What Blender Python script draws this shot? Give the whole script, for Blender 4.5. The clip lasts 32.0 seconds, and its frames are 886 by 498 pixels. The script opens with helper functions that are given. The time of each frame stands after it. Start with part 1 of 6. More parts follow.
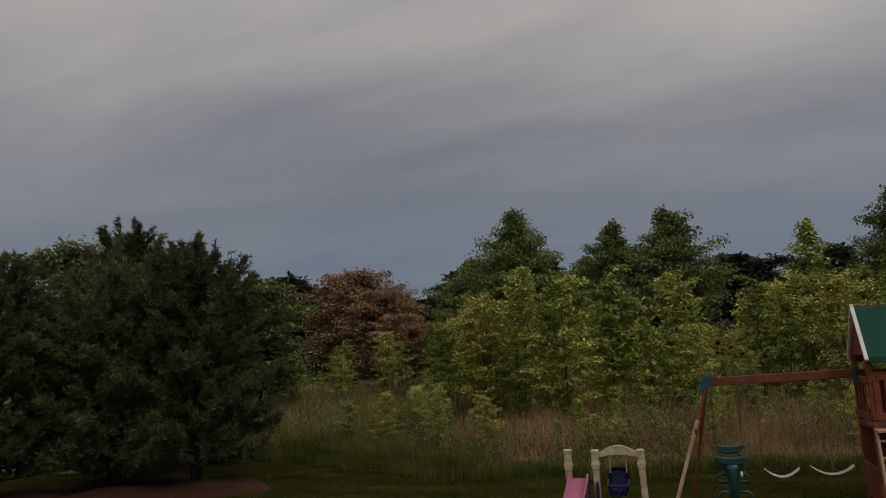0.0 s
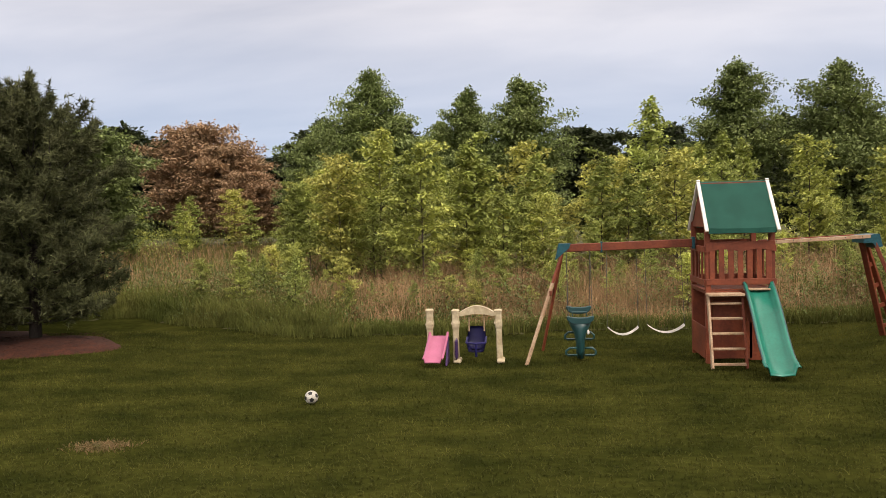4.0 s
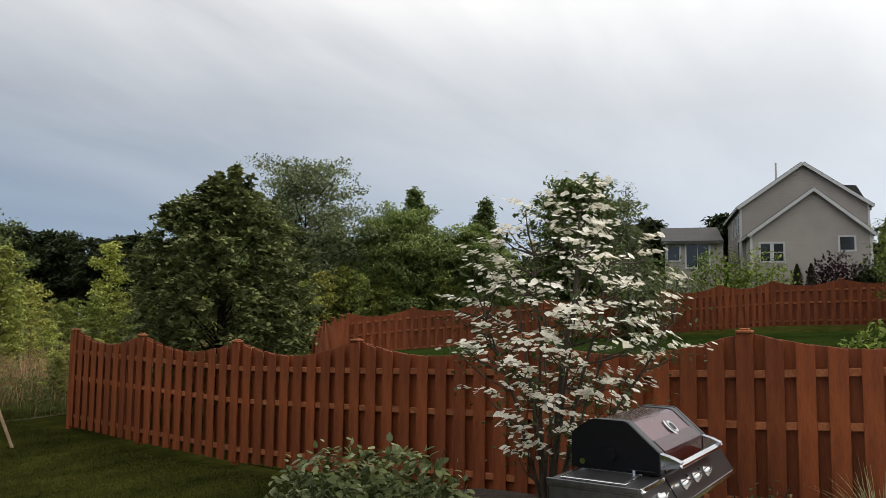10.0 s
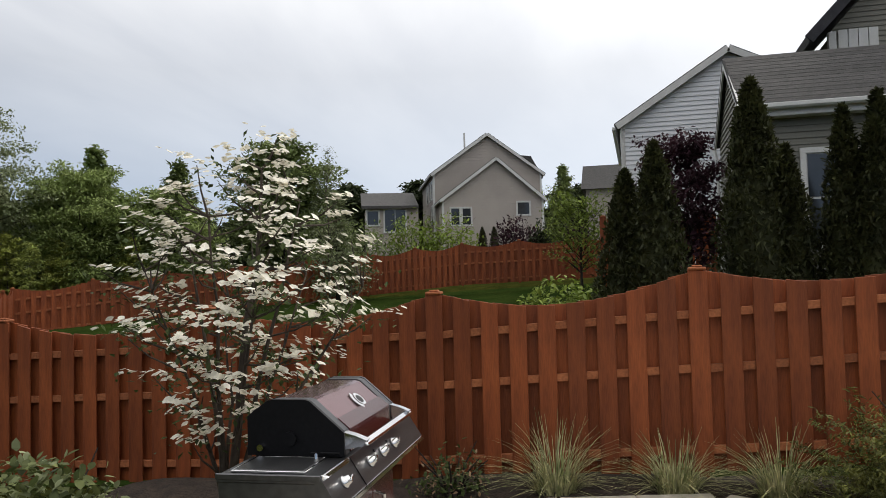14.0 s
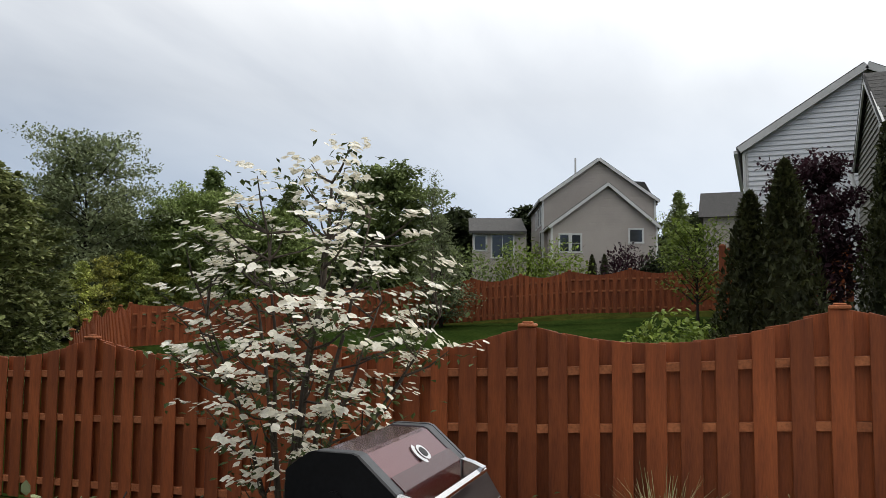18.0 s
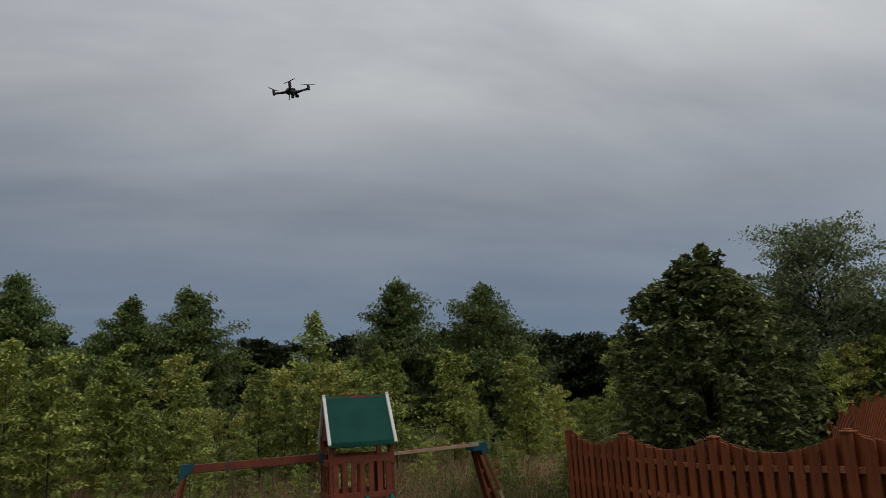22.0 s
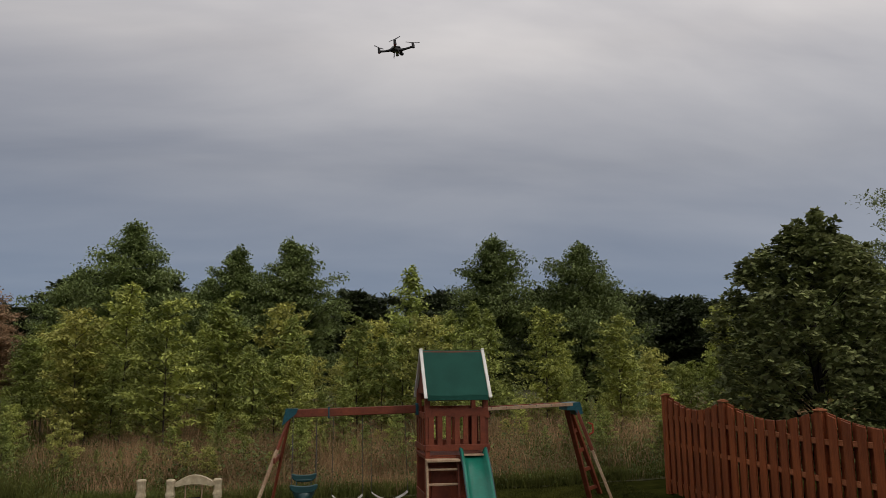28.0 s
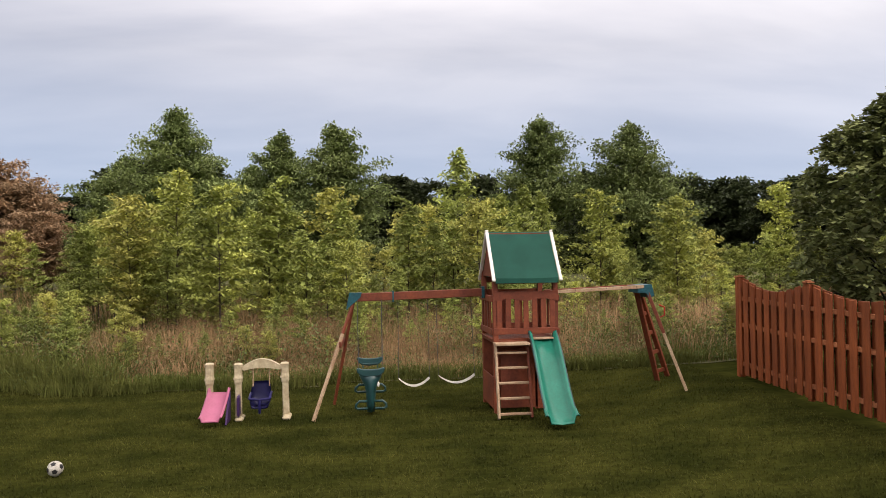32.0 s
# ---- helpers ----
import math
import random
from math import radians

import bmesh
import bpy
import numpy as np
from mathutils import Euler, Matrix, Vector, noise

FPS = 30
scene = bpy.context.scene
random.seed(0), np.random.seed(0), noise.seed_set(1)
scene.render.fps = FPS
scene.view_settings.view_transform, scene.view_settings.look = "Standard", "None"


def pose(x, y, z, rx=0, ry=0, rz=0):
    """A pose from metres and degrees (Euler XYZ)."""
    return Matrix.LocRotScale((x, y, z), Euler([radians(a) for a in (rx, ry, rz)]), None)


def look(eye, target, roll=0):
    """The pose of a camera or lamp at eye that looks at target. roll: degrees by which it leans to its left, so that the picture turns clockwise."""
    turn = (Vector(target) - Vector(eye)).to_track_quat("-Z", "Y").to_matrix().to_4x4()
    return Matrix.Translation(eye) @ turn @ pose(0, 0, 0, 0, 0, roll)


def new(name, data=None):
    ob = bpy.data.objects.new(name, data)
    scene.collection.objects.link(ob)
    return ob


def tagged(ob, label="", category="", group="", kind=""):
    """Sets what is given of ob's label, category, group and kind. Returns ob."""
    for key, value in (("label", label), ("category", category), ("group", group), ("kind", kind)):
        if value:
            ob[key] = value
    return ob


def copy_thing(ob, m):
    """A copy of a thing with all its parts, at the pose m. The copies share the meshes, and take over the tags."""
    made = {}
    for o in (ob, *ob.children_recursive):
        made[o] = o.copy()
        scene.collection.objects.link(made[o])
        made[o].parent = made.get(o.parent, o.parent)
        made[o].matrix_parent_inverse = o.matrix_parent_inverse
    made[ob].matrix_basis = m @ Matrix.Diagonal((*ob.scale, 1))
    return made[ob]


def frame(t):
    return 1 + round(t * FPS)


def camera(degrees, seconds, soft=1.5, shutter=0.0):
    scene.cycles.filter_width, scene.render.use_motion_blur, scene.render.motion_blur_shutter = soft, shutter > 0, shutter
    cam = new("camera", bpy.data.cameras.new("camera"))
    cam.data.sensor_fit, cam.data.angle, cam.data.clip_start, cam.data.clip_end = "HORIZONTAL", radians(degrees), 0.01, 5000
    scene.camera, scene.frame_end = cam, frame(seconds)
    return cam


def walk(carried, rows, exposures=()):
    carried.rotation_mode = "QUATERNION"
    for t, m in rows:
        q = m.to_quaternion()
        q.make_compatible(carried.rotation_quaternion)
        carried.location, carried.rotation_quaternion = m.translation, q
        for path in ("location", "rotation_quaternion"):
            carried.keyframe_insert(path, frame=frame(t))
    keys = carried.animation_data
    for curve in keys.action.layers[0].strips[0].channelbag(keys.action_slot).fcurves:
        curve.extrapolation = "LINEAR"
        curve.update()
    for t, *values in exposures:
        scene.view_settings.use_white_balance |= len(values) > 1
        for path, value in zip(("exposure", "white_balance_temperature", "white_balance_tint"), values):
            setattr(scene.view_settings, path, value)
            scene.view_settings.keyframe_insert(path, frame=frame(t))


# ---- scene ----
cam = camera(59.5, 32.0, soft=0.5)
PATH = [
    (0, pose(-0.006, 0.146, 2.464, 98.32, 3.18, 17.52)),
    (0.5, pose(-0.059, 0.179, 2.482, 91.76, 3.45, 23.36)),
    (1, pose(-0.148, 0.284, 2.498, 90.32, 3.23, 24.62)),
    (1.5, pose(-0.321, 0.315, 2.499, 90.50, 2.59, 24.30)),
    (2, pose(-0.439, 0.316, 2.502, 90.03, 3.24, 23.80)),
    (2.5, pose(-0.487, 0.307, 2.498, 89.61, 2.82, 23.09)),
    (3, pose(-0.486, 0.309, 2.508, 89.03, 2.44, 20.22)),
    (3.5, pose(-0.449, 0.277, 2.513, 88.99, 1.75, 13.38)),
    (4, pose(-0.437, 0.182, 2.471, 87.74, 1.50, 6.01)),
    (4.5, pose(-0.454, 0.148, 2.467, 87.11, 1.04, 1.63)),
    (6.5, pose(-0.563, 0.128, 2.475, 90.02, 0.45, -11.71)),
    (7, pose(-0.533, 0.071, 2.464, 91.60, -0.60, -15.64)),
    (7.5, pose(-0.601, 0.002, 2.457, 93.76, -1.88, -24.37)),
    (8, pose(-0.602, 0.002, 2.448, 93.92, -1.28, -31.28)),
    (8.5, pose(-0.622, -0.079, 2.463, 93.61, -0.47, -36.64)),
    (9, pose(-0.643, -0.133, 2.423, 94.45, -0.37, -45.54)),
    (9.5, pose(-0.662, -0.112, 2.418, 95.25, -1.32, -49.77)),
    (10, pose(-0.607, -0.099, 2.416, 95.10, -0.62, -54.16)),
    (10.5, pose(-0.544, -0.125, 2.418, 95.29, -0.45, -58.15)),
    (11, pose(-0.499, -0.136, 2.422, 93.79, -0.77, -61.47)),
    (11.5, pose(-0.501, -0.104, 2.427, 94.41, -1.61, -66.06)),
    (12, pose(-0.530, -0.082, 2.430, 94.53, -1.90, -69.06)),
    (12.5, pose(-0.529, -0.084, 2.437, 93.51, -1.23, -71.51)),
    (13, pose(-0.451, -0.061, 2.437, 92.39, 0.49, -73.80)),
    (13.5, pose(-0.286, -0.046, 2.429, 92.31, 1.53, -75.75)),
    (15.5, pose(0.508, 0.160, 2.458, 93.54, 0.55, -74.06)),
    (16, pose(0.587, 0.130, 2.470, 93.78, 0.25, -72.26)),
    (16.5, pose(0.609, 0.113, 2.471, 93.93, -0.37, -70.88)),
    (17, pose(0.624, 0.103, 2.472, 94.07, -0.30, -70.46)),
    (17.5, pose(0.635, 0.091, 2.471, 93.93, -0.48, -68.92)),
    (18, pose(0.642, 0.059, 2.463, 94.34, -0.37, -67.73)),
    (18.5, pose(0.638, 0.057, 2.463, 94.88, 0.43, -66.77)),
    (19, pose(0.594, 0.078, 2.464, 95.02, 0.31, -65.37)),
    (19.5, pose(0.549, 0.103, 2.464, 95.01, -0.39, -63.79)),
    (20, pose(0.519, 0.098, 2.463, 96.01, 0.70, -61.93)),
    (20.5, pose(0.488, 0.063, 2.465, 96.52, 1.40, -54.95)),
    (21, pose(0.557, -0.061, 2.475, 101.73, 4.61, -43.00)),
    (21.5, pose(0.589, -0.090, 2.470, 101.32, 3.80, -29.01)),
    (22, pose(0.611, -0.091, 2.489, 102.32, 3.17, -16.18)),
    (22.5, pose(0.570, -0.057, 2.518, 101.02, 1.50, -6.85)),
    (23, pose(0.463, 0.024, 2.515, 97.51, -1.40, -5.82)),
    (23.5, pose(0.432, 0.071, 2.516, 95.90, -1.20, -6.24)),
    (24, pose(0.452, 0.066, 2.523, 94.91, -0.16, -7.40)),
    (24.5, pose(0.496, 0.030, 2.522, 94.45, 0.54, -7.84)),
    (26.5, pose(0.529, -0.153, 2.475, 97.47, 0.37, -7.12)),
    (27, pose(0.528, -0.202, 2.476, 99.58, 0.09, -8.86)),
    (27.5, pose(0.538, -0.180, 2.481, 100.29, -0.05, -9.77)),
    (28, pose(0.555, -0.119, 2.521, 99.29, 0.47, -9.50)),
    (28.5, pose(0.528, -0.116, 2.476, 99.86, 0.14, -11.08)),
    (29, pose(0.521, -0.108, 2.465, 99.48, 0.08, -11.49)),
    (29.5, pose(0.499, -0.075, 2.455, 99.19, 0.90, -10.59)),
    (30, pose(0.470, 0.031, 2.451, 96.96, 1.49, -8.32)),
    (30.5, pose(0.391, 0.229, 2.455, 91.86, 0.95, -7.52)),
    (31, pose(0.312, 0.416, 2.460, 88.72, 2.13, -4.46)),
    (31.5, pose(0.265, 0.550, 2.465, 88.93, 1.41, -3.55)),
    (32, pose(0.142, 0.613, 2.485, 90.92, 0.90, -6.87)),
]
EXPOSURES = [(0, -1.39, 7050, 13), (0.5, -0.31, 7250, 17), (1, 0.09, 7300, 18), (2, 0.22, 7300, 18), (4, 0.4, 7350, 18), (7, 0.39, 7050, 17), (8, 0.11, 7200, 16), (9, -0.16, 6750, 10), (11, -0.42, 6600, 9), (13, -0.3, 6600, 11), (16, -0.2, 6450, 9), (18, -0.24, 6450, 9), (20, -0.34, 6400, 8), (21, -1.03, 6200, 6), (22, -1.26, 6300, 9), (23, -1.21, 6750, 14), (24, -0.69, 7000, 17), (26.5, -0.67, 6950, 15), (27, -0.74, 6850, 15), (28, -0.94, 6750, 14), (29.5, -0.99, 6750, 14), (30.5, -0.44, 7000, 17), (31, 0.09, 7050, 18), (32, 0.27, 7050, 18)]
walk(cam, PATH, EXPOSURES)

# ---- sky and sun ----
SUN_AZ, SUN_EL = radians(138), radians(46)          # azimuth clockwise from +y
SUN_DIR = Vector((math.sin(SUN_AZ) * math.cos(SUN_EL), math.cos(SUN_AZ) * math.cos(SUN_EL), math.sin(SUN_EL)))
world = bpy.data.worlds.new("overcast_sky")
scene.world = world
world.use_nodes = True
wt = world.node_tree
WN, WL = wt.nodes, wt.links


def wnode(kind, **values):
    n = WN.new(kind)
    for k, v in values.items():
        n.inputs[k].default_value = v
    return n


sky = WN.new("ShaderNodeTexSky")
sky.sky_type, sky.sun_disc = "NISHITA", False
sky.sun_elevation, sky.sun_rotation = SUN_EL, SUN_AZ
sky_dim = WN.new("ShaderNodeVectorMath"); sky_dim.operation = "SCALE"; sky_dim.inputs["Scale"].default_value = 0.10
WL.new(sky.outputs[0], sky_dim.inputs[0])
tc = WN.new("ShaderNodeTexCoord")
sep = WN.new("ShaderNodeSeparateXYZ")
WL.new(tc.outputs["Generated"], sep.inputs[0])
up = WN.new("ShaderNodeMath"); up.operation = "ADD"; up.inputs[1].default_value = 0.22
up0 = WN.new("ShaderNodeMath"); up0.operation = "MAXIMUM"; up0.inputs[1].default_value = 0.0
WL.new(sep.outputs["Z"], up0.inputs[0]); WL.new(up0.outputs[0], up.inputs[0])
flat = []
for axis in "XY":
    d = WN.new("ShaderNodeMath"); d.operation = "DIVIDE"
    WL.new(sep.outputs[axis], d.inputs[0]); WL.new(up.outputs[0], d.inputs[1]); flat.append(d)
deck = WN.new("ShaderNodeCombineXYZ")
WL.new(flat[0].outputs[0], deck.inputs[0]); WL.new(flat[1].outputs[0], deck.inputs[1])
stretch = WN.new("ShaderNodeMapping"); stretch.inputs["Rotation"].default_value = (0, 0, 0.5); stretch.inputs["Scale"].default_value = (0.5, 1.1, 1)
WL.new(deck.outputs[0], stretch.inputs[0])
billow = wnode("ShaderNodeTexNoise", Scale=1.6, Detail=6.0, Roughness=0.5, Distortion=0.25)
WL.new(stretch.outputs[0], billow.inputs["Vector"])
ramp = WN.new("ShaderNodeValToRGB")
ramp.color_ramp.elements[0].position, ramp.color_ramp.elements[0].color = 0.34, (0.47, 0.485, 0.525, 1)
ramp.color_ramp.elements[1].position, ramp.color_ramp.elements[1].color = 0.64, (0.82, 0.82, 0.82, 1)
WL.new(billow.outputs["Fac"], ramp.inputs[0])
# towards the horizon the cloud deck thins to blue-grey
low = WN.new("ShaderNodeMapRange"); low.inputs["From Min"].default_value, low.inputs["From Max"].default_value = 0.02, 0.40
WL.new(sep.outputs["Z"], low.inputs["Value"])
thin = WN.new("ShaderNodeMix"); thin.data_type = "RGBA"; thin.inputs["A"].default_value = (0.30, 0.44, 0.665, 1)
WL.new(low.outputs[0], thin.inputs["Factor"]); WL.new(ramp.outputs[0], thin.inputs["B"])
# the deck is brightest round the hidden sun
dot = WN.new("ShaderNodeVectorMath"); dot.operation = "DOT_PRODUCT"; dot.inputs[1].default_value = SUN_DIR
WL.new(tc.outputs["Generated"], dot.inputs[0])
glow = WN.new("ShaderNodeMapRange"); glow.interpolation_type = "SMOOTHSTEP"
glow.inputs["From Min"].default_value, glow.inputs["From Max"].default_value = -0.35, 1.0
glow.inputs["To Min"].default_value, glow.inputs["To Max"].default_value = 0.0, 1.0
WL.new(dot.outputs["Value"], glow.inputs["Value"])
high = WN.new("ShaderNodeMapRange"); high.inputs["From Min"].default_value, high.inputs["From Max"].default_value = 0.26, 0.50
high.inputs["To Min"].default_value, high.inputs["To Max"].default_value = 1.0, 1.85
WL.new(sep.outputs["Z"], high.inputs["Value"])
over_ = WN.new("ShaderNodeVectorMath"); over_.operation = "SCALE"
WL.new(thin.outputs["Result"], over_.inputs[0]); WL.new(high.outputs[0], over_.inputs["Scale"])
lit = WN.new("ShaderNodeMix"); lit.data_type = "RGBA"; lit.blend_type = "ADD"; lit.inputs["B"].default_value = (0.78, 0.75, 0.69, 1)
WL.new(glow.outputs[0], lit.inputs["Factor"]); WL.new(over_.outputs[0], lit.inputs["A"])
cover = WN.new("ShaderNodeMix"); cover.data_type = "RGBA"; cover.inputs["Factor"].default_value = 0.88
WL.new(sky_dim.outputs[0], cover.inputs["A"]); WL.new(lit.outputs["Result"], cover.inputs["B"])
WL.new(cover.outputs["Result"], WN["Background"].inputs[0])
WN["Background"].inputs[1].default_value = 1.0

sun = new("sun", bpy.data.lights.new("sun", "SUN"))
sun.data.energy, sun.data.angle, sun.data.color = 1.5, radians(11), (1.0, 0.95, 0.86)
sun.matrix_world = look((20, 10, 30), Vector((20, 10, 30)) - SUN_DIR)

# ---- materials ----


def mat(name, a, b, scale=4.0, rough=0.75, bump=0.15, fine=60.0, metal=0.0, rnd=0.0, island=0.0, stretch=(1, 1, 1), glassy=0.0, spec=0.3, contrast=0.25, world_space=False):
    m = bpy.data.materials.new(name)
    m.use_nodes = True
    t = m.node_tree
    N, L = t.nodes, t.links
    p = N["Principled BSDF"]
    co = N.new("ShaderNodeTexCoord")
    mp = N.new("ShaderNodeMapping"); mp.inputs["Scale"].default_value = stretch
    if world_space:
        geo = N.new("ShaderNodeNewGeometry"); L.new(geo.outputs["Position"], mp.inputs[0])
    else:
        L.new(co.outputs["Object"], mp.inputs[0])
    n1 = N.new("ShaderNodeTexNoise"); n1.inputs["Scale"].default_value, n1.inputs["Detail"].default_value = scale, 4
    n2 = N.new("ShaderNodeTexNoise"); n2.inputs["Scale"].default_value, n2.inputs["Detail"].default_value = fine, 3
    L.new(mp.outputs[0], n1.inputs["Vector"]); L.new(mp.outputs[0], n2.inputs["Vector"])
    spread = N.new("ShaderNodeMapRange"); spread.inputs["From Min"].default_value, spread.inputs["From Max"].default_value = 0.34, 0.66
    L.new(n1.outputs["Fac"], spread.inputs["Value"])
    mix = N.new("ShaderNodeMix"); mix.data_type = "RGBA"
    mix.inputs["A"].default_value, mix.inputs["B"].default_value = (*a, 1), (*b, 1)
    L.new(spread.outputs[0], mix.inputs["Factor"])
    hs = N.new("ShaderNodeHueSaturation")
    L.new(mix.outputs["Result"], hs.inputs["Color"])
    val = N.new("ShaderNodeMapRange"); val.inputs["From Min"].default_value, val.inputs["From Max"].default_value = 0.3, 0.7
    val.inputs["To Min"].default_value, val.inputs["To Max"].default_value = 1 - contrast, 1 + contrast
    L.new(n2.outputs["Fac"], val.inputs["Value"])
    last = val.outputs[0]
    for amount, kind, out in ((rnd, "ShaderNodeObjectInfo", "Random"), (island, "ShaderNodeNewGeometry", "Random Per Island")):
        if amount:
            src = N.new(kind)
            r = N.new("ShaderNodeMapRange"); r.inputs["To Min"].default_value, r.inputs["To Max"].default_value = 1 - amount, 1 + amount
            L.new(src.outputs[out], r.inputs["Value"])
            mul = N.new("ShaderNodeMath"); mul.operation = "MULTIPLY"
            L.new(last, mul.inputs[0]); L.new(r.outputs[0], mul.inputs[1]); last = mul.outputs[0]
    L.new(last, hs.inputs["Value"])
    L.new(hs.outputs[0], p.inputs["Base Color"])
    p.inputs["Roughness"].default_value, p.inputs["Metallic"].default_value, p.inputs["Specular IOR Level"].default_value = rough, metal, spec
    if bump:
        bp = N.new("ShaderNodeBump"); bp.inputs["Strength"].default_value, bp.inputs["Distance"].default_value = bump, 0.02
        L.new(n2.outputs["Fac"], bp.inputs["Height"]); L.new(bp.outputs[0], p.inputs["Normal"])
    if glassy:                                       # thin leaves let light through
        tr = N.new("ShaderNodeBsdfTranslucent"); ms = N.new("ShaderNodeMixShader"); ms.inputs[0].default_value = glassy
        L.new(hs.outputs[0], tr.inputs[0]); L.new(p.outputs[0], ms.inputs[1]); L.new(tr.outputs[0], ms.inputs[2])
        L.new(ms.outputs[0], N["Material Output"].inputs[0])
    return m


def leafmat(name, a, b, island=0.35, scale=0.6):
    return mat(name, a, b, scale=scale, rough=0.62, bump=0, fine=2.5, island=island, rnd=0.15, glassy=0.25, spec=0.2, contrast=0.25, world_space=True)


# ground sheet darker than the blades: shade between them put into its colour
LAWN = mat("mown_grass_shaded", (0.0165, 0.0195, 0.0042), (0.034, 0.036, 0.0078), scale=1.1, rough=1.0, bump=0.3, fine=9, contrast=0.3, world_space=True, spec=0.0, stretch=(0.75, 1.35, 1))
# a deeper green than the lawn, with shade put into the colour as well
NEAT = mat("neighbour_grass_shaded", (0.014, 0.026, 0.0055), (0.024, 0.037, 0.008), scale=0.7, rough=1.0, bump=0.6, fine=9, contrast=0.3, world_space=True, spec=0.0)
BLADE = mat("grass_blades", (0.034, 0.041, 0.009), (0.088, 0.088, 0.020), scale=1.1, rough=0.95, spec=0.1, stretch=(0.75, 1.35, 1), bump=0, fine=5, island=0.15, glassy=0.4, world_space=True)
SOIL = mat("meadow_thatch", (0.055, 0.055, 0.020), (0.095, 0.088, 0.036), scale=0.8, rough=0.95, bump=0.6, fine=14, world_space=True)
DRY = mat("worn_straw", (0.17, 0.105, 0.050), (0.085, 0.070, 0.022), scale=6, rough=0.95, bump=0, fine=40)
TAN = mat("dry_grass", (0.45, 0.285, 0.160), (0.210, 0.142, 0.068), scale=0.6, rough=0.9, spec=0.1, bump=0, fine=2, island=0.3, glassy=0.3, world_space=True)
REED = mat("meadow_grass", (0.070, 0.090, 0.020), (0.135, 0.140, 0.038), scale=0.4, rough=0.9, spec=0.1, bump=0, fine=2, island=0.25, glassy=0.3, world_space=True)
# red bark toned down: the pines' shade is part of this colour
MULCH = mat("shaded_red_mulch", (0.060, 0.018, 0.0085), (0.028, 0.010, 0.006), scale=9, rough=0.95, bump=0.9, fine=45, contrast=0.45)
DARKMULCH = mat("dark_mulch", (0.022, 0.017, 0.013), (0.045, 0.032, 0.024), scale=9, rough=0.95, bump=0.9, fine=45, contrast=0.45)
CEDAR = mat("stained_cedar", (0.250, 0.064, 0.018), (0.150, 0.036, 0.0112), scale=2.0, rough=0.62, bump=0.2, fine=14, rnd=0.22, stretch=(6, 6, 0.7), contrast=0.14)
# a paler cedar tone for rails and post caps
CEDAR_PALE = mat("pale_cedar", (0.36, 0.125, 0.050), (0.25, 0.078, 0.030), scale=5, rough=0.75, bump=0.2, fine=40, rnd=0.15)
REDWOOD = mat("playset_cedar", (0.205, 0.050, 0.022), (0.13, 0.032, 0.016), scale=3, rough=0.6, bump=0.25, fine=25, rnd=0.15, stretch=(1, 1, 1), contrast=0.15)
PALEWOOD = mat("weathered_pine", (0.40, 0.29, 0.19), (0.30, 0.19, 0.115), scale=5, rough=0.75, bump=0.25, fine=40, rnd=0.1)
TARP = mat("green_canvas", (0.018, 0.13, 0.095), (0.014, 0.105, 0.078), scale=3, rough=0.7, bump=0.12, fine=120, contrast=0.06)
WHITE = mat("white_vinyl", (0.72, 0.70, 0.66), (0.62, 0.59, 0.54), scale=4, rough=0.5, bump=0.05, fine=60, contrast=0.06)
TEAL = mat("green_plastic", (0.010, 0.165, 0.115), (0.008, 0.135, 0.094), scale=3, rough=0.22, bump=0.03, fine=30, contrast=0.06, spec=0.35)
DEEPTEAL = mat("dark_teal_plastic", (0.009, 0.055, 0.055), (0.007, 0.04, 0.043), scale=3, rough=0.4, bump=0.03, fine=30, contrast=0.08, spec=0.5)
BRACKET = mat("teal_bracket", (0.010, 0.075, 0.095), (0.008, 0.055, 0.07), scale=5, rough=0.45, bump=0.05, fine=30)
CREAM = mat("cream_plastic", (0.47, 0.40, 0.27), (0.36, 0.29, 0.18), scale=7, rough=0.6, bump=0.2, fine=25, contrast=0.15)
PINK = mat("pink_plastic", (0.40, 0.115, 0.20), (0.35, 0.10, 0.17), scale=3, rough=0.4, bump=0.03, fine=30, contrast=0.05)
NAVY = mat("navy_plastic", (0.016, 0.014, 0.085), (0.010, 0.010, 0.055), scale=3, rough=0.4, bump=0.03, fine=30, contrast=0.08)
PURPLE = mat("purple_plastic", (0.05, 0.02, 0.09), (0.035, 0.014, 0.06), scale=3, rough=0.45, bump=0.03, fine=30)
BLACK = mat("black_plastic", (0.012, 0.012, 0.013), (0.02, 0.02, 0.021), scale=6, rough=0.45, bump=0.05, fine=60)
CHAIN = mat("galvanised_chain", (0.10, 0.10, 0.095), (0.06, 0.055, 0.05), scale=20, rough=0.6, metal=0.5, bump=0.1, fine=80)
STEEL = mat("stainless_steel", (0.155, 0.155, 0.16), (0.12, 0.12, 0.125), scale=2, rough=0.36, metal=1.0, bump=0.03, fine=150, stretch=(1, 12, 12), contrast=0.05)
CHROME = mat("polished_steel", (0.72, 0.72, 0.72), (0.66, 0.66, 0.66), scale=3, rough=0.12, metal=1.0, bump=0, fine=50, contrast=0.03)
BURGUNDY = mat("burgundy_enamel", (0.050, 0.0075, 0.010), (0.040, 0.006, 0.008), scale=3, rough=0.22, bump=0.01, fine=30, contrast=0.04, spec=0.6)
# the burgundy enamel again, base colour greyed and lifted for reflected sky
HOODSHEEN = mat("burgundy_sky_sheen", (0.175, 0.085, 0.092), (0.150, 0.070, 0.077), scale=3, rough=0.16, metal=0.65, bump=0.01, fine=30, contrast=0.04, spec=0.8)
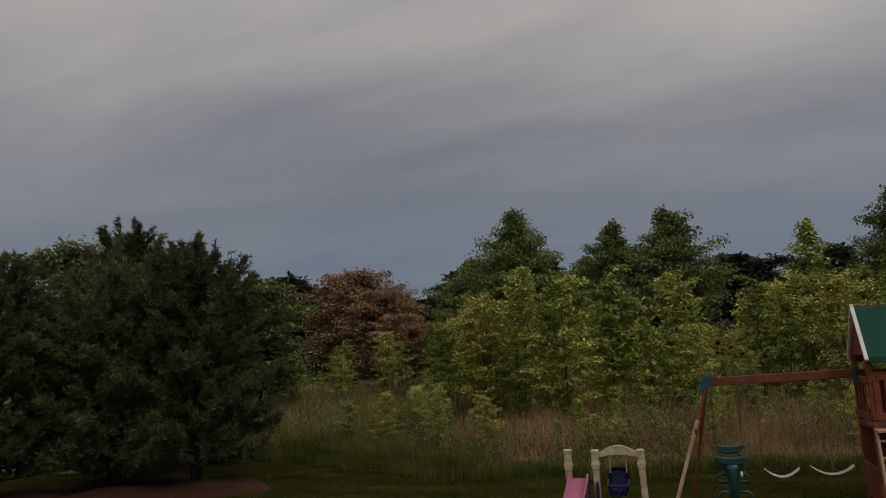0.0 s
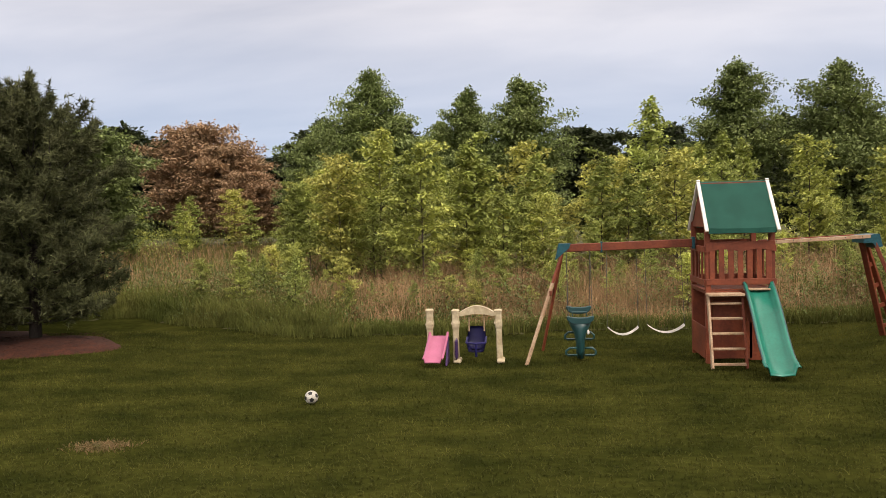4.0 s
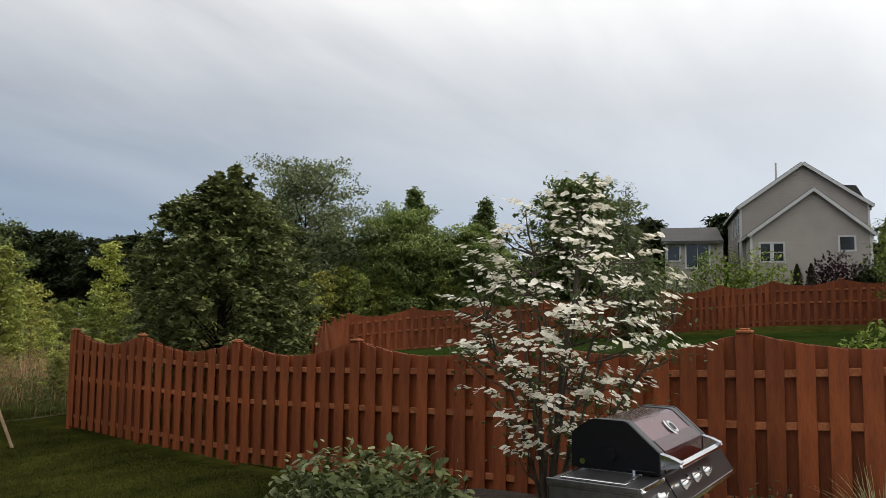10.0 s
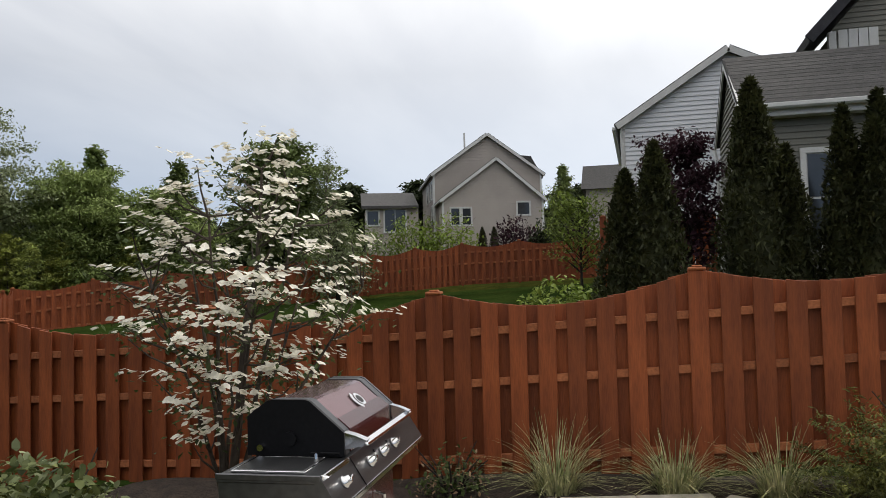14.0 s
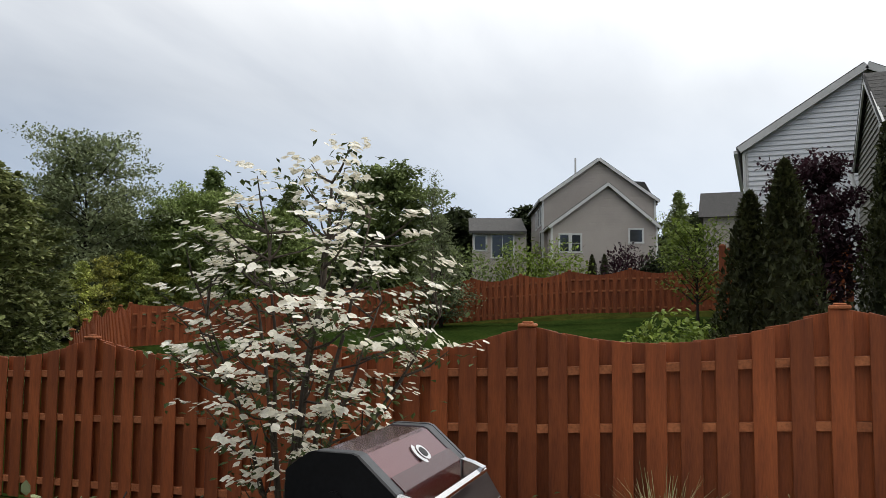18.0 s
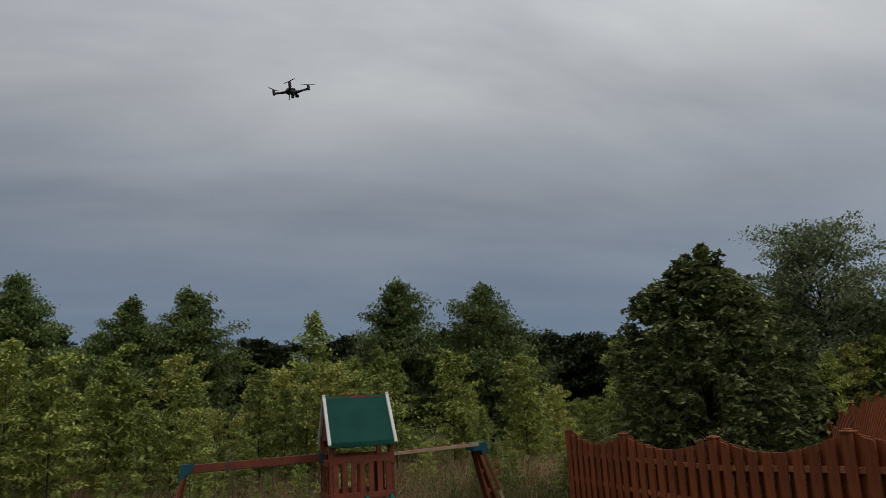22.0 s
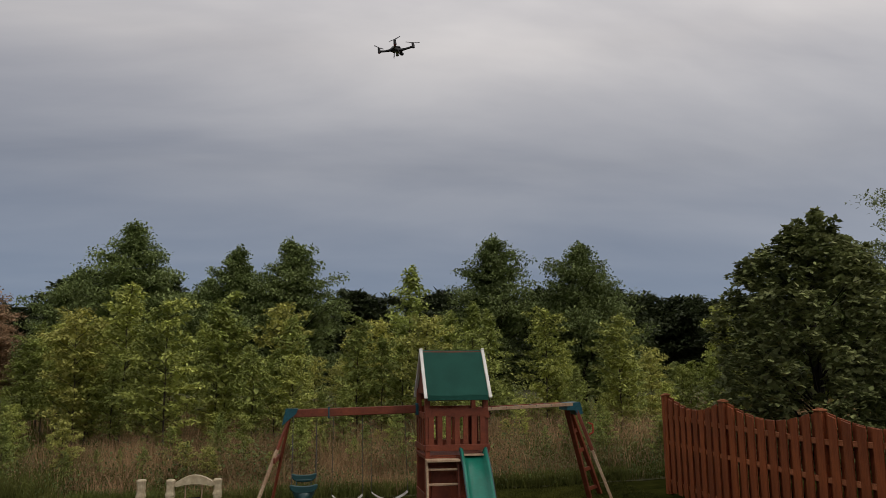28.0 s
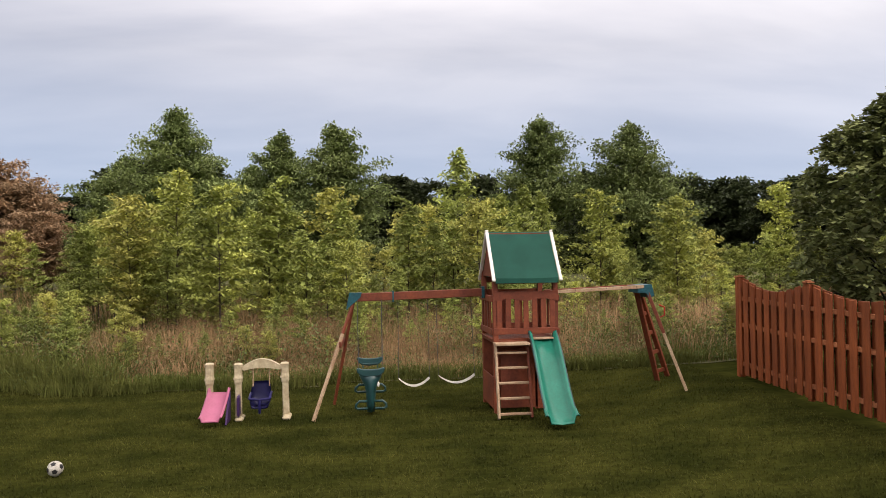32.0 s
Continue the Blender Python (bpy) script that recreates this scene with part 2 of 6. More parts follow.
ENAMEL = mat("black_enamel", (0.005, 0.005, 0.006), (0.008, 0.008, 0.009), scale=3, rough=0.45, bump=0.02, fine=40, spec=0.15)
CASTGREY = mat("grey_cast_metal", (0.085, 0.088, 0.095), (0.065, 0.067, 0.073), scale=4, rough=0.45, metal=0.3, bump=0.05, fine=60, contrast=0.06)
PAVER = mat("pale_concrete", (0.46, 0.42, 0.35), (0.38, 0.345, 0.285), scale=3, rough=0.85, bump=0.2, fine=80, rnd=0.08, contrast=0.1)
BARK = mat("grey_bark", (0.075, 0.058, 0.043), (0.040, 0.031, 0.024), scale=9, rough=0.9, bump=0.7, fine=40, stretch=(1, 1, 0.25))
DARKBARK = mat("dark_bark", (0.030, 0.024, 0.019), (0.017, 0.014, 0.012), scale=9, rough=0.9, bump=0.7, fine=40, stretch=(1, 1, 0.25))
PINE = leafmat("pine_needles", (0.048, 0.056, 0.021), (0.118, 0.128, 0.058), 0.5, 1.8)
PINETIP = leafmat("pale_pine_candles", (0.15, 0.18, 0.13), (0.21, 0.23, 0.18))
SPRUCE = leafmat("dark_spruce", (0.026, 0.028, 0.014), (0.042, 0.042, 0.020))
SAPLEAF = leafmat("sapling_leaves", (0.44, 0.465, 0.120), (0.245, 0.285, 0.072), 0.35, 0.35)
SAPGOLD = leafmat("gold_green_leaves", (0.47, 0.455, 0.125), (0.31, 0.315, 0.084), 0.3, 0.35)
MIDLEAF = leafmat("mid_green_leaves", (0.215, 0.265, 0.095), (0.125, 0.165, 0.054), 0.35)
WOODLEAF = leafmat("bright_wood_leaves", (0.27, 0.335, 0.115), (0.165, 0.215, 0.066), 0.35)
SAPGREEN = leafmat("green_sapling_leaves", (0.35, 0.395, 0.110), (0.205, 0.245, 0.066), 0.4, 0.35)
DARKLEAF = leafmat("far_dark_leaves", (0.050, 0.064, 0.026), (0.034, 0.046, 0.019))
GREYLEAF = leafmat("grey_green_leaves", (0.23, 0.26, 0.14), (0.155, 0.185, 0.095), 0.28)
RUSTLEAF = leafmat("russet_leaves", (0.33, 0.215, 0.125), (0.23, 0.155, 0.088), 0.25)
MAPLE = leafmat("maple_leaves", (0.265, 0.290, 0.115), (0.120, 0.145, 0.050), 0.5, 2.2)
PLUM = leafmat("plum_leaves", (0.030, 0.012, 0.018), (0.050, 0.020, 0.028))
ARBOR = leafmat("arborvitae_sprays", (0.026, 0.031, 0.011), (0.046, 0.050, 0.017), 0.5, 4)
WEED = leafmat("weed_leaves", (0.12, 0.155, 0.045), (0.075, 0.105, 0.030), 0.35, 1.0)
SHRUB = leafmat("shrub_leaves", (0.22, 0.28, 0.05), (0.15, 0.21, 0.04), 0.35, 3)
VIBURNUM = leafmat("viburnum_leaves", (0.150, 0.170, 0.060), (0.070, 0.092, 0.030), 0.45, 7)
VIBEDGE = leafmat("cream_green_leaves", (0.24, 0.26, 0.14), (0.17, 0.20, 0.09), 0.25, 5)
JUNIPER = leafmat("gold_juniper", (0.145, 0.145, 0.034), (0.050, 0.060, 0.017), 0.5, 6)
DOGLEAF = leafmat("dogwood_leaves", (0.070, 0.095, 0.028), (0.048, 0.070, 0.02), 0.35, 5)
BRACT = mat("white_bracts", (0.90, 0.87, 0.77), (0.82, 0.78, 0.66), scale=8, rough=0.6, bump=0, fine=20, island=0.10, glassy=0.3, contrast=0.05)
STRIPED = mat("striped_grass", (0.50, 0.46, 0.25), (0.17, 0.20, 0.07), scale=9, rough=0.6, bump=0, fine=30, island=0.35, glassy=0.2)
SIDING_GREY = mat("grey_siding", (0.41, 0.365, 0.325), (0.37, 0.33, 0.295), scale=0.8, rough=0.7, bump=0.05, fine=30, contrast=0.05)
SIDING_PALE = mat("pale_siding", (0.72, 0.73, 0.75), (0.66, 0.67, 0.69), scale=0.8, rough=0.65, bump=0.05, fine=30, contrast=0.05)
SIDING_SAGE = mat("sage_siding", (0.20, 0.195, 0.165), (0.17, 0.165, 0.14), scale=0.8, rough=0.7, bump=0.05, fine=30, contrast=0.05)
SHINGLE = mat("grey_shingles", (0.072, 0.069, 0.066), (0.046, 0.045, 0.044), scale=6, rough=0.9, bump=0.5, fine=30, stretch=(1, 1, 4), contrast=0.3, rnd=0.15)
TRIMWHITE = mat("white_trim", (0.62, 0.62, 0.60), (0.55, 0.55, 0.53), scale=3, rough=0.5, bump=0.03, fine=30, contrast=0.05)
PANE = mat("window_glass", (0.02, 0.024, 0.028), (0.03, 0.034, 0.04), scale=2, rough=0.06, bump=0, fine=10, spec=0.8, contrast=0.05)
FABRIC = mat("dark_fabric", (0.03, 0.03, 0.035), (0.045, 0.045, 0.05), scale=5, rough=0.9, bump=0.1, fine=60)
BALLWHITE = mat("scuffed_white", (0.46, 0.44, 0.39), (0.32, 0.30, 0.26), scale=9, rough=0.55, bump=0.1, fine=50)
REDLED = mat("red_plastic", (0.45, 0.03, 0.02), (0.36, 0.025, 0.02), scale=5, rough=0.4, bump=0, fine=30)

# ---- building helpers ----
I4 = Matrix.Identity(4)


def thing(name, label, category, at=I4, group="", kind=""):
    e = new(name)
    e.empty_display_size = 0.1
    e.matrix_world = at
    return tagged(e, label, category, group, kind)


def place(name, me, material, parent=None, label="", m=None):
    me.materials.clear()
    me.materials.append(material)
    ob = new(name, me)
    if parent is not None:
        ob.parent = parent
    if m is not None:
        ob.matrix_basis = m
    if label:
        tagged(ob, label)
    return ob


def mesh_of(name, bm, smooth=False):
    me = bpy.data.meshes.new(name)
    if smooth:
        for f in bm.faces:
            f.smooth = True
    bm.to_mesh(me)
    bm.free()
    return me


def part(name, bm, material, parent=None, label="", smooth=False):
    return place(name, mesh_of(name, bm, smooth), material, parent, label)


def raw(name, verts, faces, material, parent=None, label="", smooth=False):
    me = bpy.data.meshes.new(name)
    verts = np.asarray(verts, np.float32)
    faces = np.asarray(faces, np.int32)
    n, k = faces.shape
    me.vertices.add(len(verts)); me.vertices.foreach_set("co", verts.ravel())
    me.loops.add(n * k); me.loops.foreach_set("vertex_index", faces.ravel())
    me.polygons.add(n); me.polygons.foreach_set("loop_start", np.arange(0, n * k, k, dtype=np.int32))
    me.polygons.foreach_set("use_smooth", np.full(n, smooth))
    me.update(calc_edges=True)
    return place(name, me, material, parent, label)


def box(size, m=I4, bevel=0.0, bm=None):
    own = bmesh.new()
    bmesh.ops.create_cube(own, size=1, matrix=Matrix.Diagonal((*size, 1)))
    if bevel:
        bmesh.ops.bevel(own, geom=own.edges[:], offset=bevel, segments=1, affect="EDGES")
    own.transform(m)
    if bm is None:
        return own
    tmp = bpy.data.meshes.new("tmp"); own.to_mesh(tmp); own.free(); bm.from_mesh(tmp); bpy.data.meshes.remove(tmp)
    return bm


def bar(p, q, w, d, bevel=0.0, bm=None, upward=(0, 0, 1)):
    """A straight timber from p to q, w wide across and d deep along 'upward'."""
    p, q = Vector(p), Vector(q)
    z = (q - p).normalized()
    x = Vector(upward).cross(z)
    x = x.normalized() if x.length > 1e-4 else Vector((1, 0, 0))
    y = z.cross(x)
    m = Matrix((x, y, z)).transposed().to_4x4()
    m.translation = (p + q) / 2
    return box((w, d, (q - p).length), m, bevel, bm)


def tube(pts, radii, seg=8, bm=None, close=True):
    bm = bm or bmesh.new()
    pts = [Vector(p) for p in pts]
    rings = []
    for i, p in enumerate(pts):
        d = (pts[min(i + 1, len(pts) - 1)] - pts[max(i - 1, 0)]).normalized()
        a = d.cross(Vector((0.31, 0.95, 0.05))).normalized()
        b = d.cross(a)
        r = radii[i] if hasattr(radii, "__len__") else radii
        rings.append([bm.verts.new(p + (a * math.cos(2 * math.pi * k / seg) + b * math.sin(2 * math.pi * k / seg)) * r) for k in range(seg)])
    for u, v in zip(rings, rings[1:]):
        for k in range(seg):
            bm.faces.new((u[k], u[(k + 1) % seg], v[(k + 1) % seg], v[k]))
    if close:
        bm.faces.new(rings[0][::-1]); bm.faces.new(rings[-1])
    return bm


def prism(outline, axis_from, axis_to, frame_m=I4, bm=None):
    """Extrude a closed outline (pairs u, v) along w from axis_from to axis_to; (u, v, w) go through frame_m."""
    bm = bm or bmesh.new()
    ends = [[bm.verts.new(frame_m @ Vector((u, v, w))) for u, v in outline] for w in (axis_from, axis_to)]
    n = len(outline)
    bm.faces.new(ends[0][::-1]); bm.faces.new(ends[1])
    for k in range(n):
        bm.faces.new((ends[0][k], ends[0][(k + 1) % n], ends[1][(k + 1) % n], ends[1][k]))
    bmesh.ops.recalc_face_normals(bm, faces=bm.faces[:])
    return bm


def ss(a, b, x):
    u = np.clip((np.asarray(x, float) - a) / (b - a), 0, 1)
    return u * u * (3 - 2 * u)


def height(x, y):
    """The lie of the land."""
    x, y = np.asarray(x, float), np.asarray(y, float)
    h = 0.34 * ss(3.8, 7.0, x) * (1 - 0.55 * ss(2.0, 8.5, y) + 0.35 * ss(11, 15, y))
    h = h + np.clip(x - 7.6, 0, 55) * 0.068 * (1 - 0.85 * ss(12, 34, y))
    h = h - 0.42 * ss(11, 14, y) * ss(9, 11.5, x) * (1 - ss(17, 22, x))
    h = h + 0.12 * ss(-3, -8, y)
    h = h + 0.035 * np.clip(y - 17.5, 0, 30) * (1 - ss(6, 14, x) * 0.5)
    h = h + 0.025 * np.sin(x * 0.31 + 1.0) * np.sin(y * 0.27)
    return h


def leaves(points, size, rng, droop=0.2, narrow=0.55, flatness=0.5, oval=False):
    """One folded four-cornered leaf at each point. Returns corners and faces."""
    P = np.asarray(points, float)
    n = len(P)
    a = rng.uniform(0, 2 * np.pi, n)
    tilt = rng.normal(0, 1, n) * (1 - flatness)
    L = size * rng.uniform(0.7, 1.3, n)
    ax = np.stack([np.cos(a) * np.cos(tilt), np.sin(a) * np.cos(tilt), np.sin(tilt) - droop], 1)
    ax /= np.linalg.norm(ax, axis=1)[:, None]
    side = np.stack([-np.sin(a), np.cos(a), rng.normal(0, 0.5, n) * (1 - flatness)], 1)
    side /= np.linalg.norm(side, axis=1)[:, None]
    nrm = np.cross(ax, side)
    L = L[:, None]
    w = L * narrow / 2
    if oval:                                         # a rounder six-cornered blade
        c = nrm * L * 0.07
        V = np.stack([P, P + ax * L * 0.28 + side * w * 0.85 + c, P + ax * L * 0.66 + side * w * 0.85 + c, P + ax * L, P + ax * L * 0.66 - side * w * 0.85 + c, P + ax * L * 0.28 - side * w * 0.85 + c], 1)
        return V.reshape(-1, 3), np.arange(6 * n).reshape(n, 6)
    V = np.stack([P, P + ax * L * 0.5 + side * w + nrm * L * 0.08, P + ax * L, P + ax * L * 0.5 - side * w + nrm * L * 0.08], 1)
    return V.reshape(-1, 3), np.arange(4 * n).reshape(n, 4)


def blades(P, rng, h, w, lean=0.35, parts=2):
    """Curved grass blades as thin quads ending in a point; one island each."""
    P = np.asarray(P, float)
    n = len(P)
    a = rng.uniform(0, 2 * np.pi, n)
    b = rng.uniform(0, 2 * np.pi, n)
    H = h * rng.uniform(0.4, 1.3, n)
    le = np.abs(rng.normal(0, lean, n)) * H
    d = np.stack([np.cos(a), np.sin(a), 0 * a], 1)
    s = np.stack([np.cos(b), np.sin(b), 0 * a], 1) * (w / 2)
    up3 = np.array([0, 0, 1.0])
    mid = P + d * (le * 0.3)[:, None] + up3 * (H * 0.6)[:, None]
    tip = P + d * le[:, None] + up3 * (H * (1 - 0.25 * np.minimum(le / H, 1)))[:, None]
    V = np.stack([P - s, P + s, mid + s * 0.8, mid - s * 0.8, tip], 1).reshape(-1, 3)
    base = np.arange(n)[:, None] * 5
    F = np.concatenate([base + np.array([[0, 1, 2]]), base + np.array([[0, 2, 3]]), base + np.array([[3, 2, 4]])])
    return V, F


def graft(bm, trunk_verts, n0):
    """Join the limb whose first ring starts at vertex n0 to the nearest point of its trunk."""
    bm.verts.ensure_lookup_table()
    a, b = bm.verts[n0], bm.verts[n0 + 1]
    near = min(trunk_verts, key=lambda v: (v.co - a.co).length_squared)
    bm.faces.new((a, b, near))


def grow(rng, H, R, bare, limbs, profile, rise=0.45, jitter=0.25, trunk_r=0.08, wander=0.012, twigs=3.2, spray=0.085):
    """Trunk and limbs: returns the woody bmesh and the leaf-bearing sprays on the limbs' side twigs."""
    bm = bmesh.new()
    n = 7
    pts = [Vector((rng.normal(0, wander) * H * i / n, rng.normal(0, wander) * H * i / n, H * 0.97 * i / n)) for i in range(n + 1)]
    tube(pts, [trunk_r * (1 - 0.92 * i / n) * (1.35 if i == 0 else 1) for i in range(n + 1)], 8, bm)
    stock = bm.verts[:]
    tips = []
    size = 0.05 + R * spray

    def along(u):
        k = min(int(u * n), n - 1)
        return pts[k].lerp(pts[k + 1], u * n - k)
    for i in range(limbs):
        u = bare + (1 - bare) * ((i + rng.uniform(0, 0.9)) / limbs)
        r = R * profile((u - bare) / (1 - bare)) * rng.uniform(1 - jitter, 1 + jitter * 0.7)
        az = i * 2.4 + rng.normal(0, 0.4)
        p0 = along(min(u, 0.98))
        up1 = rise * r * rng.uniform(0.5, 1.3)
        out, side = Vector((math.cos(az), math.sin(az), 0)), Vector((-math.sin(az), math.cos(az), 0))
        p2 = p0 + out * r + Vector((0, 0, up1))
        p1 = p0.lerp(p2, 0.5) + Vector((0, 0, 0.08 * r))
        rr = max(0.012, trunk_r * 0.38 * (1 - u * 0.75))
        n0 = len(bm.verts)
        tube([p0, p1, p2], [rr, rr * 0.7, rr * 0.25], 5, bm, close=False)
        graft(bm, stock, n0)
        k = max(2, int(round(twigs * r / (size * 2.6))))
        for j in range(k):
            w = 0.28 + 0.72 * (j + rng.uniform(0.1, 0.9)) / k
            q = p0.lerp(p1, w * 2) if w < 0.5 else p1.lerp(p2, w * 2 - 1)
            reach = (0.16 + 0.34 * (1 - w)) * r * rng.uniform(0.3, 1.15) * (1 if j % 2 else -1)
            e = q + side * reach + out * abs(reach) * 0.35 + Vector((0, 0, abs(reach) * rng.uniform(-0.05, 0.3)))
            tips.append((e, size * rng.uniform(0.65, 1.2)))
        tips.append((p2, size * rng.uniform(0.6, 1.0)))
    for j in range(7):                                   # the leader ends in a thin tuft
        tips.append((along(1 - 0.035 * j) + Vector((rng.normal(0, 0.03) * R, rng.normal(0, 0.03) * R, 0.02 * H)), size * (0.45 + 0.09 * j)))
    return bm, tips


def scatter(rng, tips, per, squash=0.55, spread=1.0):
    out = []
    for q, r in tips:
        g = rng.normal(0, 1, (per, 3))
        g *= np.minimum(1, 1.5 / np.linalg.norm(g, axis=1))[:, None]
        g = g * np.array([r, r, r * squash]) * spread
        out.append(np.array(q) + g)
    return np.concatenate(out)


CONE = lambda u: max(0.06, 1.0 - 0.93 * u) * (0.75 + 0.25 * min(1, u * 6))
OVAL = lambda u: 0.25 + 0.75 * math.sin(math.pi * min(1, 0.18 + u * 0.80)) ** 0.8
ROUND = lambda u: max(0.15, math.sqrt(max(0, 1 - (2 * u - 0.85) ** 2 / 1.5)))
OAK = lambda u: max(0.07, (1 - u ** 2.1)) * (0.70 + 0.30 * min(1, u * 4))
COLUMN = lambda u: 0.5 + 0.45 * math.sin(math.pi * min(1, 0.2 + u * 0.75))


def tree(name, label, seed, H, R, bare, limbs, profile, per, leaf, leaf_mat, bark=BARK, rise=0.45, trunk_r=0.09, squash=0.5, group="", category="tree", flatness=0.5, spread=1.0, narrow=0.6, at=I4, jitter=0.25, twigs=3.2, spray=0.085, core=6):
    rng = np.random.default_rng(seed)
    t = thing(name, label, category, at, group)
    bm, tips = grow(rng, H, R, bare, limbs, profile, rise, jitter, trunk_r, twigs=twigs, spray=spray)
    part("trunk", bm, bark, t, smooth=True)
    pts = scatter(rng, tips, per, squash, spread)
    V, F = leaves(pts, leaf, rng, narrow=narrow, flatness=flatness)
    inner = pts[::core] * np.array([0.58, 0.58, 1.0]) - np.array([0, 0, 0.03 * H])          # the shaded leaves nearer the trunk
    V2, F2 = leaves(inner, leaf * 1.9, rng, narrow=0.8, flatness=flatness)
    raw("crown", np.concatenate([V, V2]), np.concatenate([F, F2 + len(V)]), leaf_mat, t)
    return t


def spot(x, y, turn=0.0, s=1.0, dz=0.0):
    return Matrix.Translation((x, y, float(height(x, y)) + dz)) @ Matrix.Rotation(turn, 4, "Z") @ Matrix.Scale(s, 4)

# ---- the ground ----
def line(lo, hi, step, far):
    mid = list(np.arange(lo, hi + 1e-6, step))
    out, d = [], step
    while sum(out) < far:
        d *= 1.5
        out.append(d)
    c = np.cumsum(out)
    return np.array([lo - v for v in c[::-1]] + mid + [hi + v for v in c])


def sheet(name, xs, ys, material, dz=0.0, label="", category="", inside=None, kind="structure", bumpy=0.0):
    X, Y = np.meshgrid(xs, ys)
    Z = height(X, Y) + dz
    if bumpy:
        Z = Z + bumpy * np.random.default_rng(3).normal(0, 1, Z.shape)
    nx = len(xs)
    V = np.stack([X, Y, Z], -1).reshape(-1, 3)
    F = np.array([(j * nx + i, j * nx + i + 1, (j + 1) * nx + i + 1, (j + 1) * nx + i) for j in range(len(ys) - 1) for i in range(nx - 1)
                  if inside is None or inside((xs[i] + xs[i + 1]) / 2, (ys[j] + ys[j + 1]) / 2)])
    return tagged(raw(name, V, F, material, smooth=True), label, category, "", kind)


sheet("ground", line(-30, 62, 0.5, 1600), line(-14, 48, 0.5, 1600), LAWN, 0.0, "mown green back lawn falling away from the patio", "lawn")


def meadow_edge(x):
    return 16.9 + 0.5 * np.sin(x * 0.45) + 0.22 * np.sin(x * 1.7 + 1) - 0.9 * ss(4, 8, x) + 1.9 * ss(-5.5, -11, x)


sheet("meadow", np.arange(-60, 90.1, 0.5), np.arange(15, 80.1, 0.5), SOIL, 0.012, "rough meadow floor of brown thatch behind the lawn", "meadow",
      inside=lambda x, y: y > (meadow_edge(x) if x < 7.4 else 15.5 + (x - 7.4) * 0.78))

sheet("neighbour_lawn", np.arange(7.5, 34.6, 0.5), np.arange(-14, 23.1, 0.5), NEAT, 0.012, "smooth green neighbouring lawn rising beyond the fence, darkened for shade", "lawn",
      inside=lambda x, y: y < 12.8 + (x - 12.0) * 0.75 and y < 21.0 - (x - 22) * 1.05)
rng = np.random.default_rng(11)
# short turf, densest where it is seen near by
pts = np.stack([rng.uniform(-15, 7.0, 120000), rng.uniform(6.0, 17.2, 120000)], 1)
pts = pts[pts[:, 1] < meadow_edge(pts[:, 0])]
V, F = blades(np.column_stack([pts, height(pts[:, 0], pts[:, 1])]), rng, 0.042, 0.013, 1.1)
tagged(raw("lawn_grass", V, F, BLADE), "short mown lawn grass, paler than the ground sheet under it", "grass", "", "stuff")

# tall meadow grass in tussocks, green at one end and along the mown edge, tan behind the playset
def in_meadow(x, y):
    return (y > meadow_edge(x)) & ((x < 7.2) | (y > 15.2 + (x - 7.2) * 0.78))


n = 5200
cx = np.where(rng.uniform(0, 1, n) < 0.25, rng.uniform(-13, -3, n), rng.uniform(-16, 24, n))
cy = np.where(cx < 7.2, meadow_edge(cx), 15.2 + (cx - 7.2) * 0.78) + rng.exponential(4.2, n) + 0.1
dry = np.clip(0.66 + 0.3 * np.sin(cx * 0.5 + 0.6) * np.sin(cy * 0.4 + 1) + 0.12 * (cx > -2) - 0.62 * ss(-4.5, -8.5, cx) - 0.5 * (cy - meadow_edge(cx) < 0.7) - 0.3 * ss(5.5, 8, cx), 0.03, 0.95)
isdry = rng.uniform(0, 1, n) < dry
edge_ = np.where(cx < 7.2, meadow_edge(cx), 15.2 + (cx - 7.2) * 0.78)
tall_ = rng.uniform(0.35, 1.0, n) ** 0.8 * (0.38 + 0.62 * ss(0, 2.6, cy - edge_)) * (1 - 0.45 * ss(-2.5, -6.5, cx))
for name, sel, m, h, w, lean, lab in (("dry_meadow_grass", isdry, TAN, 1.25, 0.012, 0.8, "tall tan dry meadow grass behind the playset"),
                                      ("green_meadow_grass", ~isdry, REED, 0.8, 0.016, 0.75, "rank green meadow grass along the lawn")):
    VV, FF, o = [], [], 0
    for x, y, t_ in zip(cx[sel], cy[sel], tall_[sel]):
        k = 26
        q = np.column_stack([x + rng.normal(0, 0.22, k), y + rng.normal(0, 0.22, k)])
        q = q[in_meadow(q[:, 0], q[:, 1])]
        if len(q) == 0:
            continue
        V, F = blades(np.column_stack([q, height(q[:, 0], q[:, 1])]), rng, h * t_, w, lean)
        VV.append(V); FF.append(F + o); o += len(V)
    tagged(raw(name, np.concatenate(VV), np.concatenate(FF), m), lab, "grass", "", "stuff")
# thin dry stand running back to the wood at the open end
ox, oy = rng.uniform(-24, -1, 26000), rng.uniform(18, 46, 26000)
keep = oy > meadow_edge(ox) + 1.0
ground_ = np.column_stack([ox, oy, height(ox, oy)])[keep]
V, F = blades(ground_[::2], rng, 0.6, 0.022, 0.7)
tagged(raw("green_open_grass", V, F, REED), "thin green grass on the open meadow", "grass", "", "stuff")
V, F = blades(ground_[1::2], rng, 0.6, 0.02, 0.7)
tagged(raw("open_meadow_grass", V, F, TAN), "thin dry grass on the open meadow", "grass", "", "stuff")
ox = rng.uniform(-15, -4.5, 16000)
oy = meadow_edge(ox) + np.abs(rng.normal(0, 1.6, 16000)) + 0.1
V, F = blades(np.column_stack([ox, oy, height(ox, oy)]), rng, 0.62, 0.02, 0.7)
